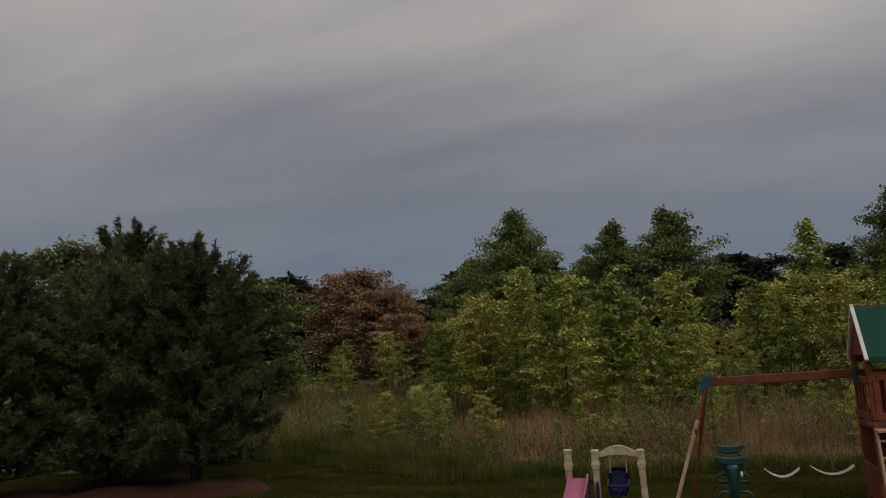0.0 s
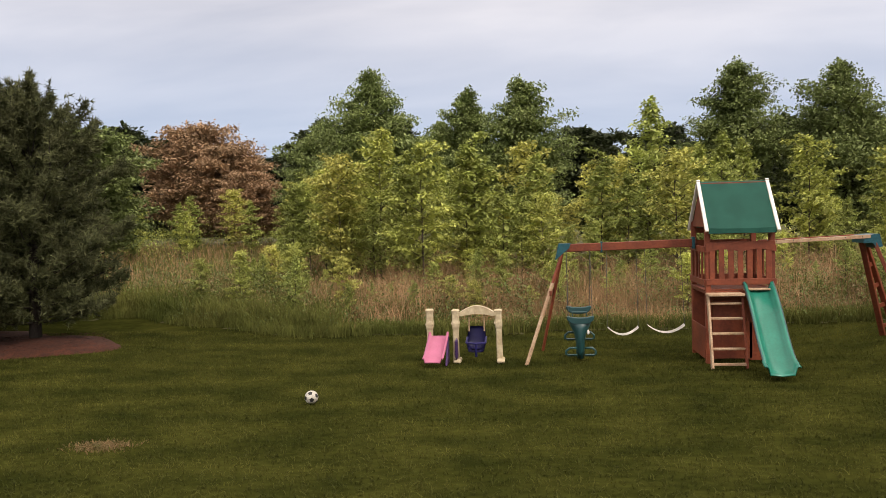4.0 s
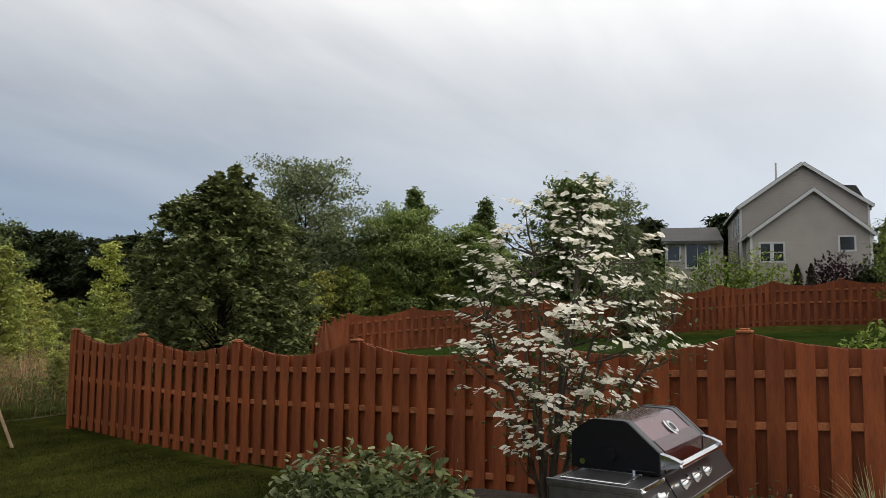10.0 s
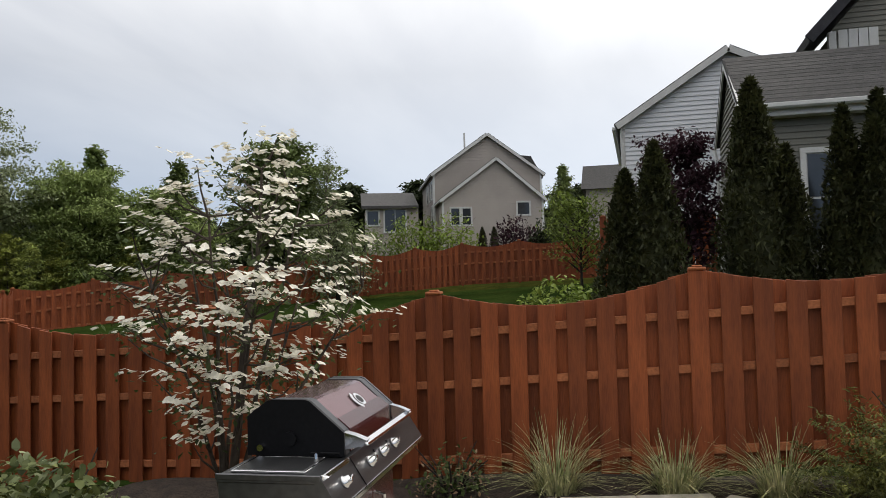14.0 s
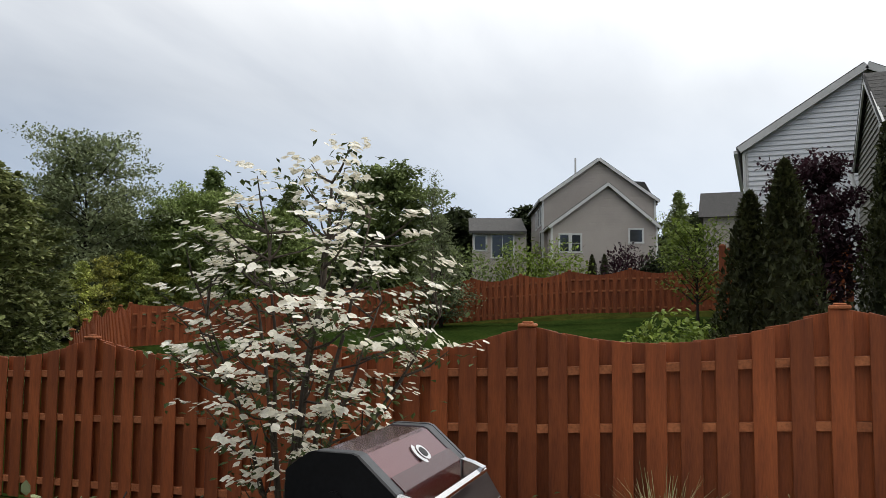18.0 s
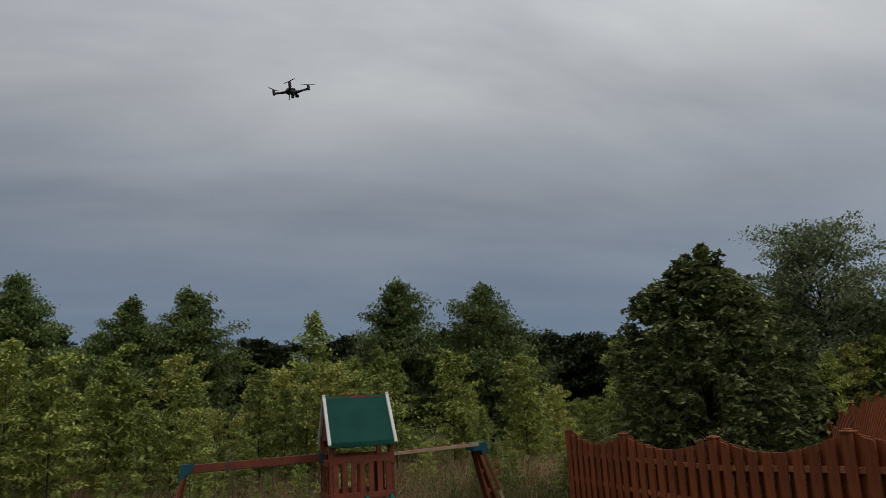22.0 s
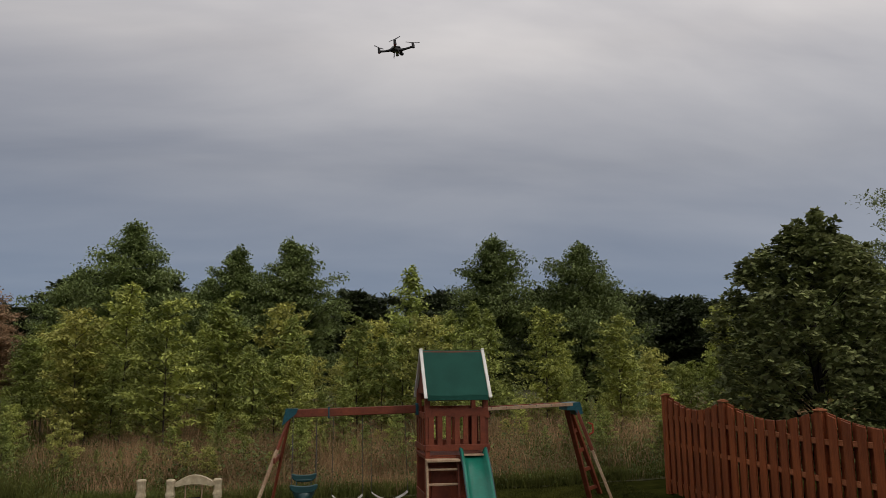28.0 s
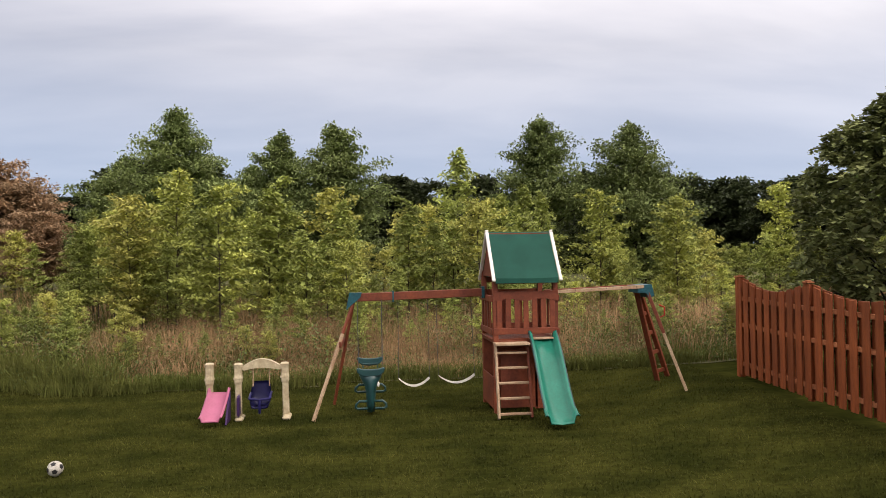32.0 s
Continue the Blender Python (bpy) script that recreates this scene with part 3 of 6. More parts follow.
tagged(raw("lush_meadow_grass", V, F, REED), "lush green grass at the open end of the meadow", "grass", "", "stuff")
# rank fringe hanging over the mown edge
ex = rng.uniform(-14, 7.3, 1500)
ey = meadow_edge(ex) + rng.normal(0.16, 0.16, 1500)
q = np.repeat(np.column_stack([ex, ey]), 16, 0) + rng.normal(0, 0.09, (1500 * 16, 2))
V, F = blades(np.column_stack([q, height(q[:, 0], q[:, 1])]), rng, 0.30, 0.014, 0.8)
tagged(raw("fringe_grass", V, F, REED), "rank green grass hanging over the mown edge", "grass", "", "stuff")
# weeds, brambles and seedlings low in the grass
for nm, count, hmax, mm, lf, lab in (("meadow_weeds", 900, 0.55, WEED, 0.06, "leafy green weeds scattered through the meadow"), ("brush_seedlings", 330, 1.35, WEED, 0.075, "knee-high green seedlings in the meadow grass"),
                                     ("russet_weeds", 480, 1.1, RUSTLEAF, 0.05, "russet dead weed stalks in the meadow")):
    q = []
    for k in range(count):
        x = rng.uniform(-15, 15)
        y = float(meadow_edge(x)) + rng.exponential(3.0) + (0.15 if nm == "meadow_weeds" else 0.8)
        if not in_meadow(np.array(x), np.array(y)):
            continue
        top = hmax * rng.uniform(0.35, 1.0)
        c = np.array([x, y, float(height(x, y)) + top * 0.55])
        q.append(c + rng.normal(0, 1, (60, 3)).clip(-1.7, 1.7) * np.array([0.2, 0.2, top * 0.28]))
    V, F = leaves(np.concatenate(q), lf, rng)
    tagged(raw(nm, V, F, mm), lab, "weeds", "", "stuff")

# brush between the meadow and the wood
q = []
for k in range(420):
    x, y = rng.uniform(-46, 34), rng.uniform(27, 62)
    if (x > 14 and y < 34) or (-19 < x < -5 and y < 44):
        continue
    top = rng.uniform(0.7, 2.3)
    c = np.array([x, y, float(height(x, y)) + top * 0.45])
    q.append(c + rng.normal(0, 1, (150, 3)).clip(-1.6, 1.6) * np.array([0.75, 0.75, top * 0.33]))
V, F = leaves(np.concatenate(q), 0.15, rng)
half = len(V) // 8 * 4
tagged(raw("olive_brush", V[:half], F[:half // 4], MIDLEAF), "olive green brush at the far side of the meadow", "brush", "", "stuff")
tagged(raw("golden_brush", V[half:], F[half // 4:] - half, SAPLEAF), "yellow-green brush at the far side of the meadow", "brush", "", "stuff")

# the scuffed patch of straw in the lawn
wear = np.random.default_rng(23)
q = np.array([-5.25, 8.4]) + wear.normal(0, 1, (1100, 2)) * np.array([0.15, 0.09])
V, F = blades(np.column_stack([q, height(q[:, 0], q[:, 1])]), wear, 0.04, 0.012, 1.3)
tagged(raw("straw_patch", V, F, DRY), "small worn patch of straw-coloured grass in the lawn", "bare patch", "", "stuff")


def mound(name, blobs, material, label, rise=0.16, dz=0.0):
    """A planting bed: overlapping low domes, in one mesh."""
    V, F = [], []
    for cx, cy, rx, ry in blobs:
        o = len(V)
        for i in range(7):
            for k in range(28):
                a = 2 * math.pi * k / 28
                u = i / 6
                wob = 1 + 0.07 * math.sin(3 * a + cx) + 0.05 * math.sin(5 * a + cy)
                x, y = cx + rx * u * wob * math.cos(a), cy + ry * u * wob * math.sin(a)
                V.append((x, y, float(height(x, y)) + dz + rise * math.cos(u * math.pi / 2) ** 0.6 - (0.03 if i == 6 else 0)))
        F += [(o + i * 28 + k, o + (i + 1) * 28 + k, o + (i + 1) * 28 + (k + 1) % 28, o + i * 28 + (k + 1) % 28) for i in range(6) for k in range(28)]
    return tagged(raw(name, V, F, material, smooth=True), label, "mulch bed", "", "structure")


mound("mulch_bed", [(-10.3, 15.1, 1.6, 1.25), (-11.7, 14.4, 1.8, 1.3), (-13.0, 15.9, 2.0, 1.5), (-14.3, 13.5, 1.9, 1.5), (-14.6, 11.0, 1.6, 1.9), (-15.4, 8.0, 1.6, 2.0)], MULCH,
      "scalloped bed of red mulch round the pines, darkened for their shade", 0.2)
chips = np.random.default_rng(21)
q = []
for cx, cy in ((-10.5, 15.2), (-13, 15.6), (-14.4, 13.4), (-14.3, 10.8)):
    a, r = chips.uniform(0, 6.28, 500), 1.5 * np.sqrt(chips.uniform(0, 1, 500))
    x, y = cx + r * np.cos(a), cy + r * np.sin(a) * 0.8
    q.append(np.column_stack([x, y, height(x, y) + 0.19 * np.cos(np.minimum(r / 2.0, 1) * 1.5) ** 0.6]))
V, F = leaves(np.concatenate(q), 0.07, chips, droop=0, narrow=0.3, flatness=0.8)
tagged(raw("mulch_chips", V, F, MULCH), "loose red bark chips", "mulch", "", "stuff")

# ---- patio and the planting bed along the fence ----
PATIO_Z = 0.64
outline = [(-3.2, -6.0), (3.2, -6.0), (4.9, -2.9), (6.02, -1.40), (6.32, -0.85), (6.46, -0.55), (6.15, 0.65), (5.92, 1.35), (5.70, 2.05), (2.0, 2.15), (-3.2, 2.15)]
patio = tagged(part("patio", prism(outline, -0.05, PATIO_Z - 0.045), PAVER), "raised pale concrete patio with a coping edge", "patio", "", "structure")
for a, b in zip(outline, outline[1:] + outline[:1]):
    A, B = Vector((*a, PATIO_Z - 0.02)), Vector((*b, PATIO_Z - 0.02))
    k = max(1, round((B - A).length / 0.6))
    for i in range(k):
        p, q2 = A.lerp(B, (i + 0.002) / k), A.lerp(B, (i + 0.998) / k)
        inw = (B - A).normalized().cross(Vector((0, 0, -1))) * 0.10
        part("coping_stone", bar(p - inw, q2 - inw, 0.24, 0.05, 0.008), PAVER, patio)
for ix in range(-3, 6):
    for iy in range(-5, 2):
        cx, cy = ix + 0.35, iy + 0.42
        if cx > 5.2 + min(0, (cy + 1.2) * 0.6) or cx > 5.3:
            continue
        part("slab", box((0.985, 0.985, 0.05), Matrix.Translation((cx, cy, PATIO_Z - 0.022)), 0.006), PAVER, patio)
mound("planting_bed", [(6.5, 0.6, 0.75, 1.9), (6.5, -2.0, 0.9, 1.9), (6.3, 2.6, 0.8, 1.3), (4.4, 2.9, 1.6, 0.75), (2.7, 2.9, 1.5, 0.8), (5.7, 3.3, 1.4, 0.9), (6.5, 4.3, 0.7, 1.3), (6.15, 0.2, 0.95, 2.4), (6.1, -2.0, 1.1, 1.6), (7.05, 0.3, 0.95, 2.6), (7.05, -2.0, 0.95, 2.4)], DARKMULCH, "dark mulch planting bed between patio and fence", 0.24, 0.07)


# ---- fences ----
def fence_top(u, drop=0.21):
    """Scalloped top: full height at the posts, hanging between them."""
    return -drop * math.sin(math.pi * u) ** 0.95


BOARD = {}


def board_mesh(h, cut, wide=0.172):
    """A shared board of that height, its top cut to the curve, with slightly worn edges."""
    key = (round(h / 0.01), round(cut / 0.01), wide)
    if key not in BOARD:
        b = box((0.019, wide, h), Matrix.Translation((0, 0, h / 2)), 0.004)
        for v in b.verts:
            if v.co.z > h / 2:
                v.co.z += v.co.y / wide * cut
        BOARD[key] = mesh_of("board", b)
    return BOARD[key]


def fence_section(p, q, zp, zq, tall, label, group, pieces=True, n=9, first=True, mat_b=CEDAR):
    """One section from post p to post q (ground points); boards on both faces of three rails."""
    p, q = Vector(p), Vector(q)
    d = q - p
    L = d.length
    d.normalize()
    ang = math.atan2(d.y, d.x)
    at = Matrix.Translation((p.x, p.y, 0)) @ Matrix.Rotation(ang, 4, "Z")     # local x runs along the fence
    t = thing("fence_section", label, "fence", at, group)

    def gz(s):
        return zp + (zq - zp) * s / L
    part("post", box((0.09, 0.075, tall - 0.02), Matrix.Translation((0, 0.018, gz(0) + tall / 2 - 0.01)), 0.006), mat_b, t)
    cap = box((0.15, 0.13, 0.028), Matrix.Translation((0, 0, gz(0) + tall + 0.008)), 0.008)
    box((0.09, 0.07, 0.02), Matrix.Translation((0, 0, gz(0) + tall + 0.03)), 0.008, cap)
    part("post_cap", cap, CEDAR_PALE, t)
    for f in (0.13, 0.52, 0.87):
        z0 = tall * f - (0.16 if f > 0.8 else 0.0)
        part("rail", bar((0.05, 0.007, gz(0) + z0), (L - 0.05, 0.007, gz(L) + z0), 0.055, 0.072, 0.004), CEDAR_PALE, t, "paler cedar rail")
    joined = bmesh.new()
    step = L / n
    for side in (1, -1):
        for k in range(n + (1 if side > 0 else 0)):
            s = step * k if side > 0 else step * (k + 0.5)
            if side > 0 and k == n:
                continue
            h = tall - 0.045 + fence_top(s / L)
            m = Matrix.Translation((s, -0.031 if side > 0 else 0.045, gz(s) + 0.05)) @ Matrix.Rotation(math.pi / 2, 4, "Z")
            if pieces:
                sl_, sr_ = [fence_top(min(1.0, max(0.0, (s + o_) / L))) for o_ in (-0.0825, 0.0825)]
                place("board", board_mesh(tall - 0.045 + (sl_ + sr_) / 2, sl_ - sr_, 0.166 if side > 0 else 0.235), mat_b, t, m=m)
            else:
                box((0.019, 0.165, h), m @ Matrix.Translation((0, 0, h / 2)), 0, joined)
    if pieces:
        joined.free()
    else:
        tagged(part("boarding", joined, mat_b, t), kind="stuff")
    return t


FX = 7.22
POSTS = ((14.25, 2.11), (11.95, 2.06), (9.42, 2.02), (6.98, 2.10), (4.42, 2.20), (1.95, 2.31), (-0.49, 2.48), (-2.93, 2.66), (-5.37, 2.82), (-7.81, 2.95), (-10.25, 3.05))     # along the fence, height of the top
FENCE_TALL = 1.84
for (a, ta), (b, tb) in zip(POSTS, POSTS[1:]):
    xa, xb = FX + 0.12 * float(ss(11, 14.4, a)), FX + 0.12 * float(ss(11, 14.4, b))
    fence_section((xa, a, 0), (xb, b, 0), ta - FENCE_TALL, tb - FENCE_TALL, FENCE_TALL, "red-brown stained cedar fence section with a scalloped top", "garden fence", n=9)
end_post = thing("fence_post", "red-brown stained cedar end post of the garden fence", "fence post", Matrix.Translation((FX + 0.12, POSTS[0][0] + 0.06, 0)), "garden fence")
part("post", box((0.10, 0.10, 1.9), Matrix.Translation((0, 0, 1.14)), 0.006), CEDAR, end_post)
part("post_cap", box((0.13, 0.13, 0.035), Matrix.Translation((0, 0, 2.105)), 0.01), CEDAR_PALE, end_post)


def far_fence(line_pts, group, label):
    for (a, b) in zip(line_pts, line_pts[1:]):
        A, B = Vector(a), Vector(b)
        k = max(1, round((B - A).xy.length / 2.44))
        for i in range(k):
            p, q2 = A.lerp(B, i / k), A.lerp(B, (i + 1) / k)
            fence_section((p.x, p.y, 0), (q2.x, q2.y, 0), p.z, q2.z, 1.83, label, group, pieces=False, n=8)


far_fence([(12.6, 13.2, 0.12), (17.0, 17.2, 0.45), (22.2, 21.0, 0.72), (24.0, 19.2, 0.98), (31.0, 11.2, 1.86), (32.4, 7.4, 2.2), (33.4, 2.6, 2.35), (33.8, -3.5, 2.6), (34.0, -12, 2.9)],
          "neighbour's fence", "red-brown stained fence section across the neighbouring lawn")

far_fence([(20.5, 0.9, 2.17), (20.5, -2.0, 2.17)], "neighbour's fence", "red-brown stained fence section beside the plum tree")

far_fence([(-34.5, 20.2, 0.2), (-28.5, 22.5, 0.2)], "distant fence", "red-brown fence section far behind the pines")


# ---- houses ----
def clapboard(bm, face, lap=0.125):
    """Lap siding on a wall outline: face gives for a height the left and right ends, as local x."""
    z0, z1, ends = face
    z = z0
    while z < z1 - 0.01:
        a, b = ends(z), ends(min(z + lap, z1))
        l0, r0, l1, r1 = a[0], a[1], b[0], b[1]
        if r0 - l0 > 0.02:
            zz = min(z + lap, z1)
            v = [bm.verts.new(c) for c in ((l0, -0.03 * lap / 0.125, z), (r0, -0.03 * lap / 0.125, z), (r1, -0.004, zz), (l1, -0.004, zz), (l0, 0, z), (r0, 0, z))]
            bm.faces.new(v[:4]); bm.faces.new((v[4], v[5], v[1], v[0]))
        z += lap
    return bm


def window(parent, x, z, w, h, m, panes=(1, 2), depth=0.06):
    """A sash window on the local wall plane y = 0, with trim standing proud."""
    wn = new("window"); wn.parent = parent; wn.matrix_basis = m @ Matrix.Translation((x, 0, z))
    tr = bmesh.new()
    for sx, sz, ox, oz in ((w + 0.2, 0.1, 0, h / 2 + 0.05), (w + 0.24, 0.1, 0, -h / 2 - 0.05), (0.1, h, -w / 2 - 0.05, 0), (0.1, h, w / 2 + 0.05, 0)):
        box((sx, depth, sz), Matrix.Translation((ox, -depth / 2 - 0.01, oz)), 0.005, tr)
    part("window_frame", tr, TRIMWHITE, wn)
    cols, rows = panes
    for i in range(cols):
        for j in range(rows):
            pw, ph = w / cols - 0.04, h / rows - 0.04
            part("pane", box((pw, 0.02, ph), Matrix.Translation((-w / 2 + w / cols * (i + 0.5), -0.035, -h / 2 + h / rows * (j + 0.5)))), PANE, wn)
    part("sash", box((w, 0.02, h), Matrix.Translation((0, -0.022, 0))), TRIMWHITE, wn)
    return wn


def gable_block(parent, m, x0, x1, z0, eave, apex_x, apex, depth, siding, roof=SHINGLE, lap=0.125, over=0.3, trim=TRIMWHITE, name="wall"):
    """A gabled volume: front wall on local y = 0 facing -y, running back by depth."""
    body = prism([(x0, z0), (x1, z0), (x1, eave[1]), (apex_x, apex), (x0, eave[0])], 0.03, depth, Matrix(((1, 0, 0, 0), (0, 0, 1, 0), (0, 1, 0, 0), (0, 0, 0, 1))))
    body.transform(m)
    part(name, body, siding, parent)

    def ends(z):
        l = x0 if z <= eave[0] else x0 + (apex_x - x0) * (z - eave[0]) / (apex - eave[0])
        r = x1 if z <= eave[1] else x1 + (apex_x - x1) * (z - eave[1]) / (apex - eave[1])
        return l, r
    cl = clapboard(bmesh.new(), (z0, apex, ends), lap)
    cl.transform(m)
    part("siding", cl, siding, parent)
    for (xe, ze) in ((x0, eave[0]), (x1, eave[1])):
        sl = Vector((apex_x - xe, 0, apex - ze)); sl.normalize()
        e = Vector((xe, 0, ze)) - sl * over
        a = Vector((apex_x, 0, apex)) + Vector((0, 0, 0.05))
        nrm = Vector((-sl.z, 0, sl.x)) * (1 if sl.x > 0 else -1)
        if nrm.z < 0:
            nrm = -nrm
        rf = bmesh.new()
        q = [e, a, a + nrm * 0.16, e + nrm * 0.16]
        v = [[rf.verts.new(c + Vector((0, yy, 0))) for c in q] for yy in (-over, depth + over)]
        rf.faces.new(v[0][::-1]); rf.faces.new(v[1])
        for k in range(4):
            rf.faces.new((v[0][k], v[0][(k + 1) % 4], v[1][(k + 1) % 4], v[1][k]))
        bmesh.ops.recalc_face_normals(rf, faces=rf.faces[:])
        rf.transform(m)
        r = part("roof", rf, roof, parent)
        fb = bar(e + Vector((0, -over - 0.02, 0.03)), a + Vector((0, -over - 0.02, 0.03)), 0.05, 0.2, 0.0, upward=(sl.z, 0, -sl.x))
        fb.transform(m)
        part("bargeboard", fb, trim, parent)
    for xe, ze, sgn in ((x0, eave[0], -1), (x1, eave[1], 1)):
        g = box((0.12, depth + 0.4, 0.12), Matrix.Translation((xe + sgn * 0.28, depth / 2, ze - 0.14)), 0.02)
        g.transform(m)
        part("gutter", g, trim, parent)
    for xe in (x0, x1):
        c = box((0.14, 0.14, min(eave) - z0), Matrix.Translation((xe, -0.0, (min(eave) + z0) / 2)), 0.01)
        c.transform(m)
        part("corner_trim", c, trim, parent)


def wall_frame(px_, py_, yaw):
    """Local x to the viewer's right, local -y towards the viewer."""
    return Matrix.Translation((px_, py_, 0)) @ Matrix.Rotation(yaw, 4, "Z")


R90 = radians(-90)      # a wall facing -x: its local x runs along -y
# the far grey house up the slope
far_house = thing("house", "two-storey taupe-sided house with grey shingle roofs up the slope", "house", Matrix.Translation((56.0, 10.7, 0)) @ Matrix.Rotation(radians(21), 4, "Z") @ Matrix.Translation((-56.0, -10.7, 0)))
W = wall_frame(56.0, 0, R90)
gable_block(far_house, W, -14.7, -6.7, 2.6, (10.3, 10.3), -10.7, 13.1, 9, SIDING_GREY, lap=0.11)
W2 = wall_frame(53.2, 0, R90)
gable_block(far_house, W2, -14.4, -7.3, 2.6, (8.1, 8.1), -10.6, 10.85, 3.0, SIDING_GREY, lap=0.11)
window(far_house, -8.7, 7.42, 0.85, 0.85, W2, (1, 1))
WS = wall_frame(0, 14.7, math.pi)                       # its side wall
side_lap = clapboard(bmesh.new(), (2.6, 10.3, lambda z: (-65.0, -56.0)), 0.11)
side_lap.transform(WS)
part("siding", side_lap, SIDING_GREY, far_house)
for xx in (-57.0, -58.5, -60.5):
    window(far_house, xx, 9.2, 0.8, 1.25, WS, (1, 2))
window(far_house, -57.2, 7.4, 0.9, 1.2, WS, (1, 2))
for xx in (-13.55, -12.75):
    window(far_house, xx, 6.9, 0.6, 1.15, W2, (1, 2))
part("vent_pipe", tube([(57, 12.2, 12.0), (57, 12.2, 13.5)], 0.07, 8), TRIMWHITE, far_house)
hip = bmesh.new()
v = [hip.verts.new(c) for c in ((61, 7.6, 12.5), (61, 6.2, 12.4), (61, 5.2, 10.6), (61, 9.1, 10.6), (66, 7.6, 12.5), (66, 6.2, 12.4), (66, 5.2, 10.6), (66, 9.1, 10.6))]
for f in ((0, 1, 2, 3), (7, 6, 5, 4), (0, 4, 5, 1), (1, 5, 6, 2), (3, 2, 6, 7), (0, 3, 7, 4)):
    hip.faces.new([v[i] for i in f])
bmesh.ops.recalc_face_normals(hip, faces=hip.faces[:])
part("hip_roof", hip, SHINGLE, far_house)
part("wall", box((4.6, 3.5, 8.0), Matrix.Translation((63.5, 7.15, 6.65))), SIDING_GREY, far_house)
# its sun room with a low roof
sunroom = bmesh.new()
box((4.4, 3.8, 5.2), Matrix.Translation((58.0, 17.8, 5.2)), 0, sunroom)
part("sun_room", sunroom, SIDING_GREY, far_house)
rf = prism([(55.4, 7.75), (60.5, 9.3), (60.5, 9.45), (55.4, 7.95)], 15.9, 20.0, Matrix(((1, 0, 0, 0), (0, 0, 1, 0), (0, 1, 0, 0), (0, 0, 0, 1))))
part("roof", rf, SHINGLE, far_house)
W3 = wall_frame(55.8, 0, R90)
window(far_house, -17.6, 6.9, 1.5, 1.6, W3, (2, 1))
window(far_house, -19.2, 7.1, 0.8, 1.0, W3, (1, 1))
um = thing("patio_umbrella", "closed dark umbrella beside the sun room", "umbrella", Matrix.Translation((54.3, 16.4, 5.4)))
part("pole", tube([(0, 0, -2.4), (0, 0, 2.4)], 0.03, 6), CHROME, um)
part("canopy", tube([(0, 0, 0.5), (0, 0, 1.1), (0, 0, 2.3)], [0.16, 0.2, 0.03], 8), FABRIC, um)

# the pale gabled house behind the purple tree
pale_house = thing("house", "pale grey lap-sided house with a white-trimmed gable", "house", I4)
W4 = wall_frame(26.0, 0, R90)
gable_block(pale_house, W4, -0.40, 7.2, 1.0, (7.42, 7.42), 2.95, 9.52, 8, SIDING_PALE, lap=0.15, over=0.22)
part("downpipe", tube([(25.9, 0.45, 7.25), (25.92, 0.35, 1.6)], 0.05, 6), TRIMWHITE, pale_house)

# the near sage house with a one-storey wing
sage_house = thing("house", "sage-grey lap-sided house wing with a grey shingle roof", "house", Matrix.Translation((0, 0.2, -0.26)))
W5 = wall_frame(14.85, 0, R90)
wall = clapboard(bmesh.new(), (0.6, 5.7, lambda z: (2.1, 9.0)), 0.115)
wall.transform(W5)
part("siding", wall, SIDING_SAGE, sage_house)
part("wall", box((3.9, 6.9, 5.1), Matrix.Translation((16.84, -5.57, 3.15))), SIDING_SAGE, sage_house)
FLIP = Matrix(((1, 0, 0, 0), (0, 0, 1, 0), (0, 1, 0, 0), (0, 0, 0, 1)))
AX, AZ, EZ = 16.62, 7.02, 5.70                          # ridge, its height, the eaves' height
gend = prism([(14.85, 5.65), (18.8, 5.65), (AX, AZ - 0.08)], -2.24, -2.12, FLIP)
part("gable_end", gend, SIDING_SAGE, sage_house)
side = clapboard(bmesh.new(), (0.6, AZ - 0.06, lambda z: (-18.8, -14.85) if z < 5.65 else (-18.8 + (18.8 - AX) * (z - 5.65) / (AZ - 5.71), -14.85 - (AX - 14.85) * (z - 5.65) / (AZ - 5.71))), 0.115)
side.transform(wall_frame(0, -2.1, math.pi))
part("siding", side, SIDING_SAGE, sage_house)
rf = prism([(14.52, EZ - 0.08), (AX, AZ), (AX, AZ + 0.09), (14.46, EZ)], -9.2, -1.98, FLIP)
part("roof", rf, SHINGLE, sage_house)
rf = prism([(AX, AZ), (18.95, EZ - 0.08), (19.0, EZ), (AX, AZ + 0.09)], -9.2, -1.98, FLIP)
part("roof", rf, SHINGLE, sage_house)
for k in range(13):                                     # courses of shingle, each lapping the one below
    u = k / 13
    xa, za = 14.50 + (AX - 14.50) * u, EZ + 0.03 + (AZ + 0.10 - EZ - 0.03) * u
    part("shingle_course", bar((xa, -9.18, za), (xa, -2.0, za), 0.22, 0.012, 0, upward=(-0.53, 0, 0.848)), SHINGLE, sage_house)
part("gutter", box((0.13, 7.3, 0.12), Matrix.Translation((14.46, -5.58, EZ - 0.07)), 0.03), TRIMWHITE, sage_house)
part("fascia", box((0.03, 7.2, 0.20), Matrix.Translation((14.56, -5.58, EZ - 0.14))), TRIMWHITE, sage_house)
part("soffit", box((0.30, 7.1, 0.02), Matrix.Translation((14.71, -5.58, EZ - 0.23))), TRIMWHITE, sage_house)
part("bargeboard", bar((14.48, -2.0, EZ - 0.06), (AX, -2.0, AZ - 0.02), 0.035, 0.16, 0, upward=(-0.53, 0, 0.848)), TRIMWHITE, sage_house)
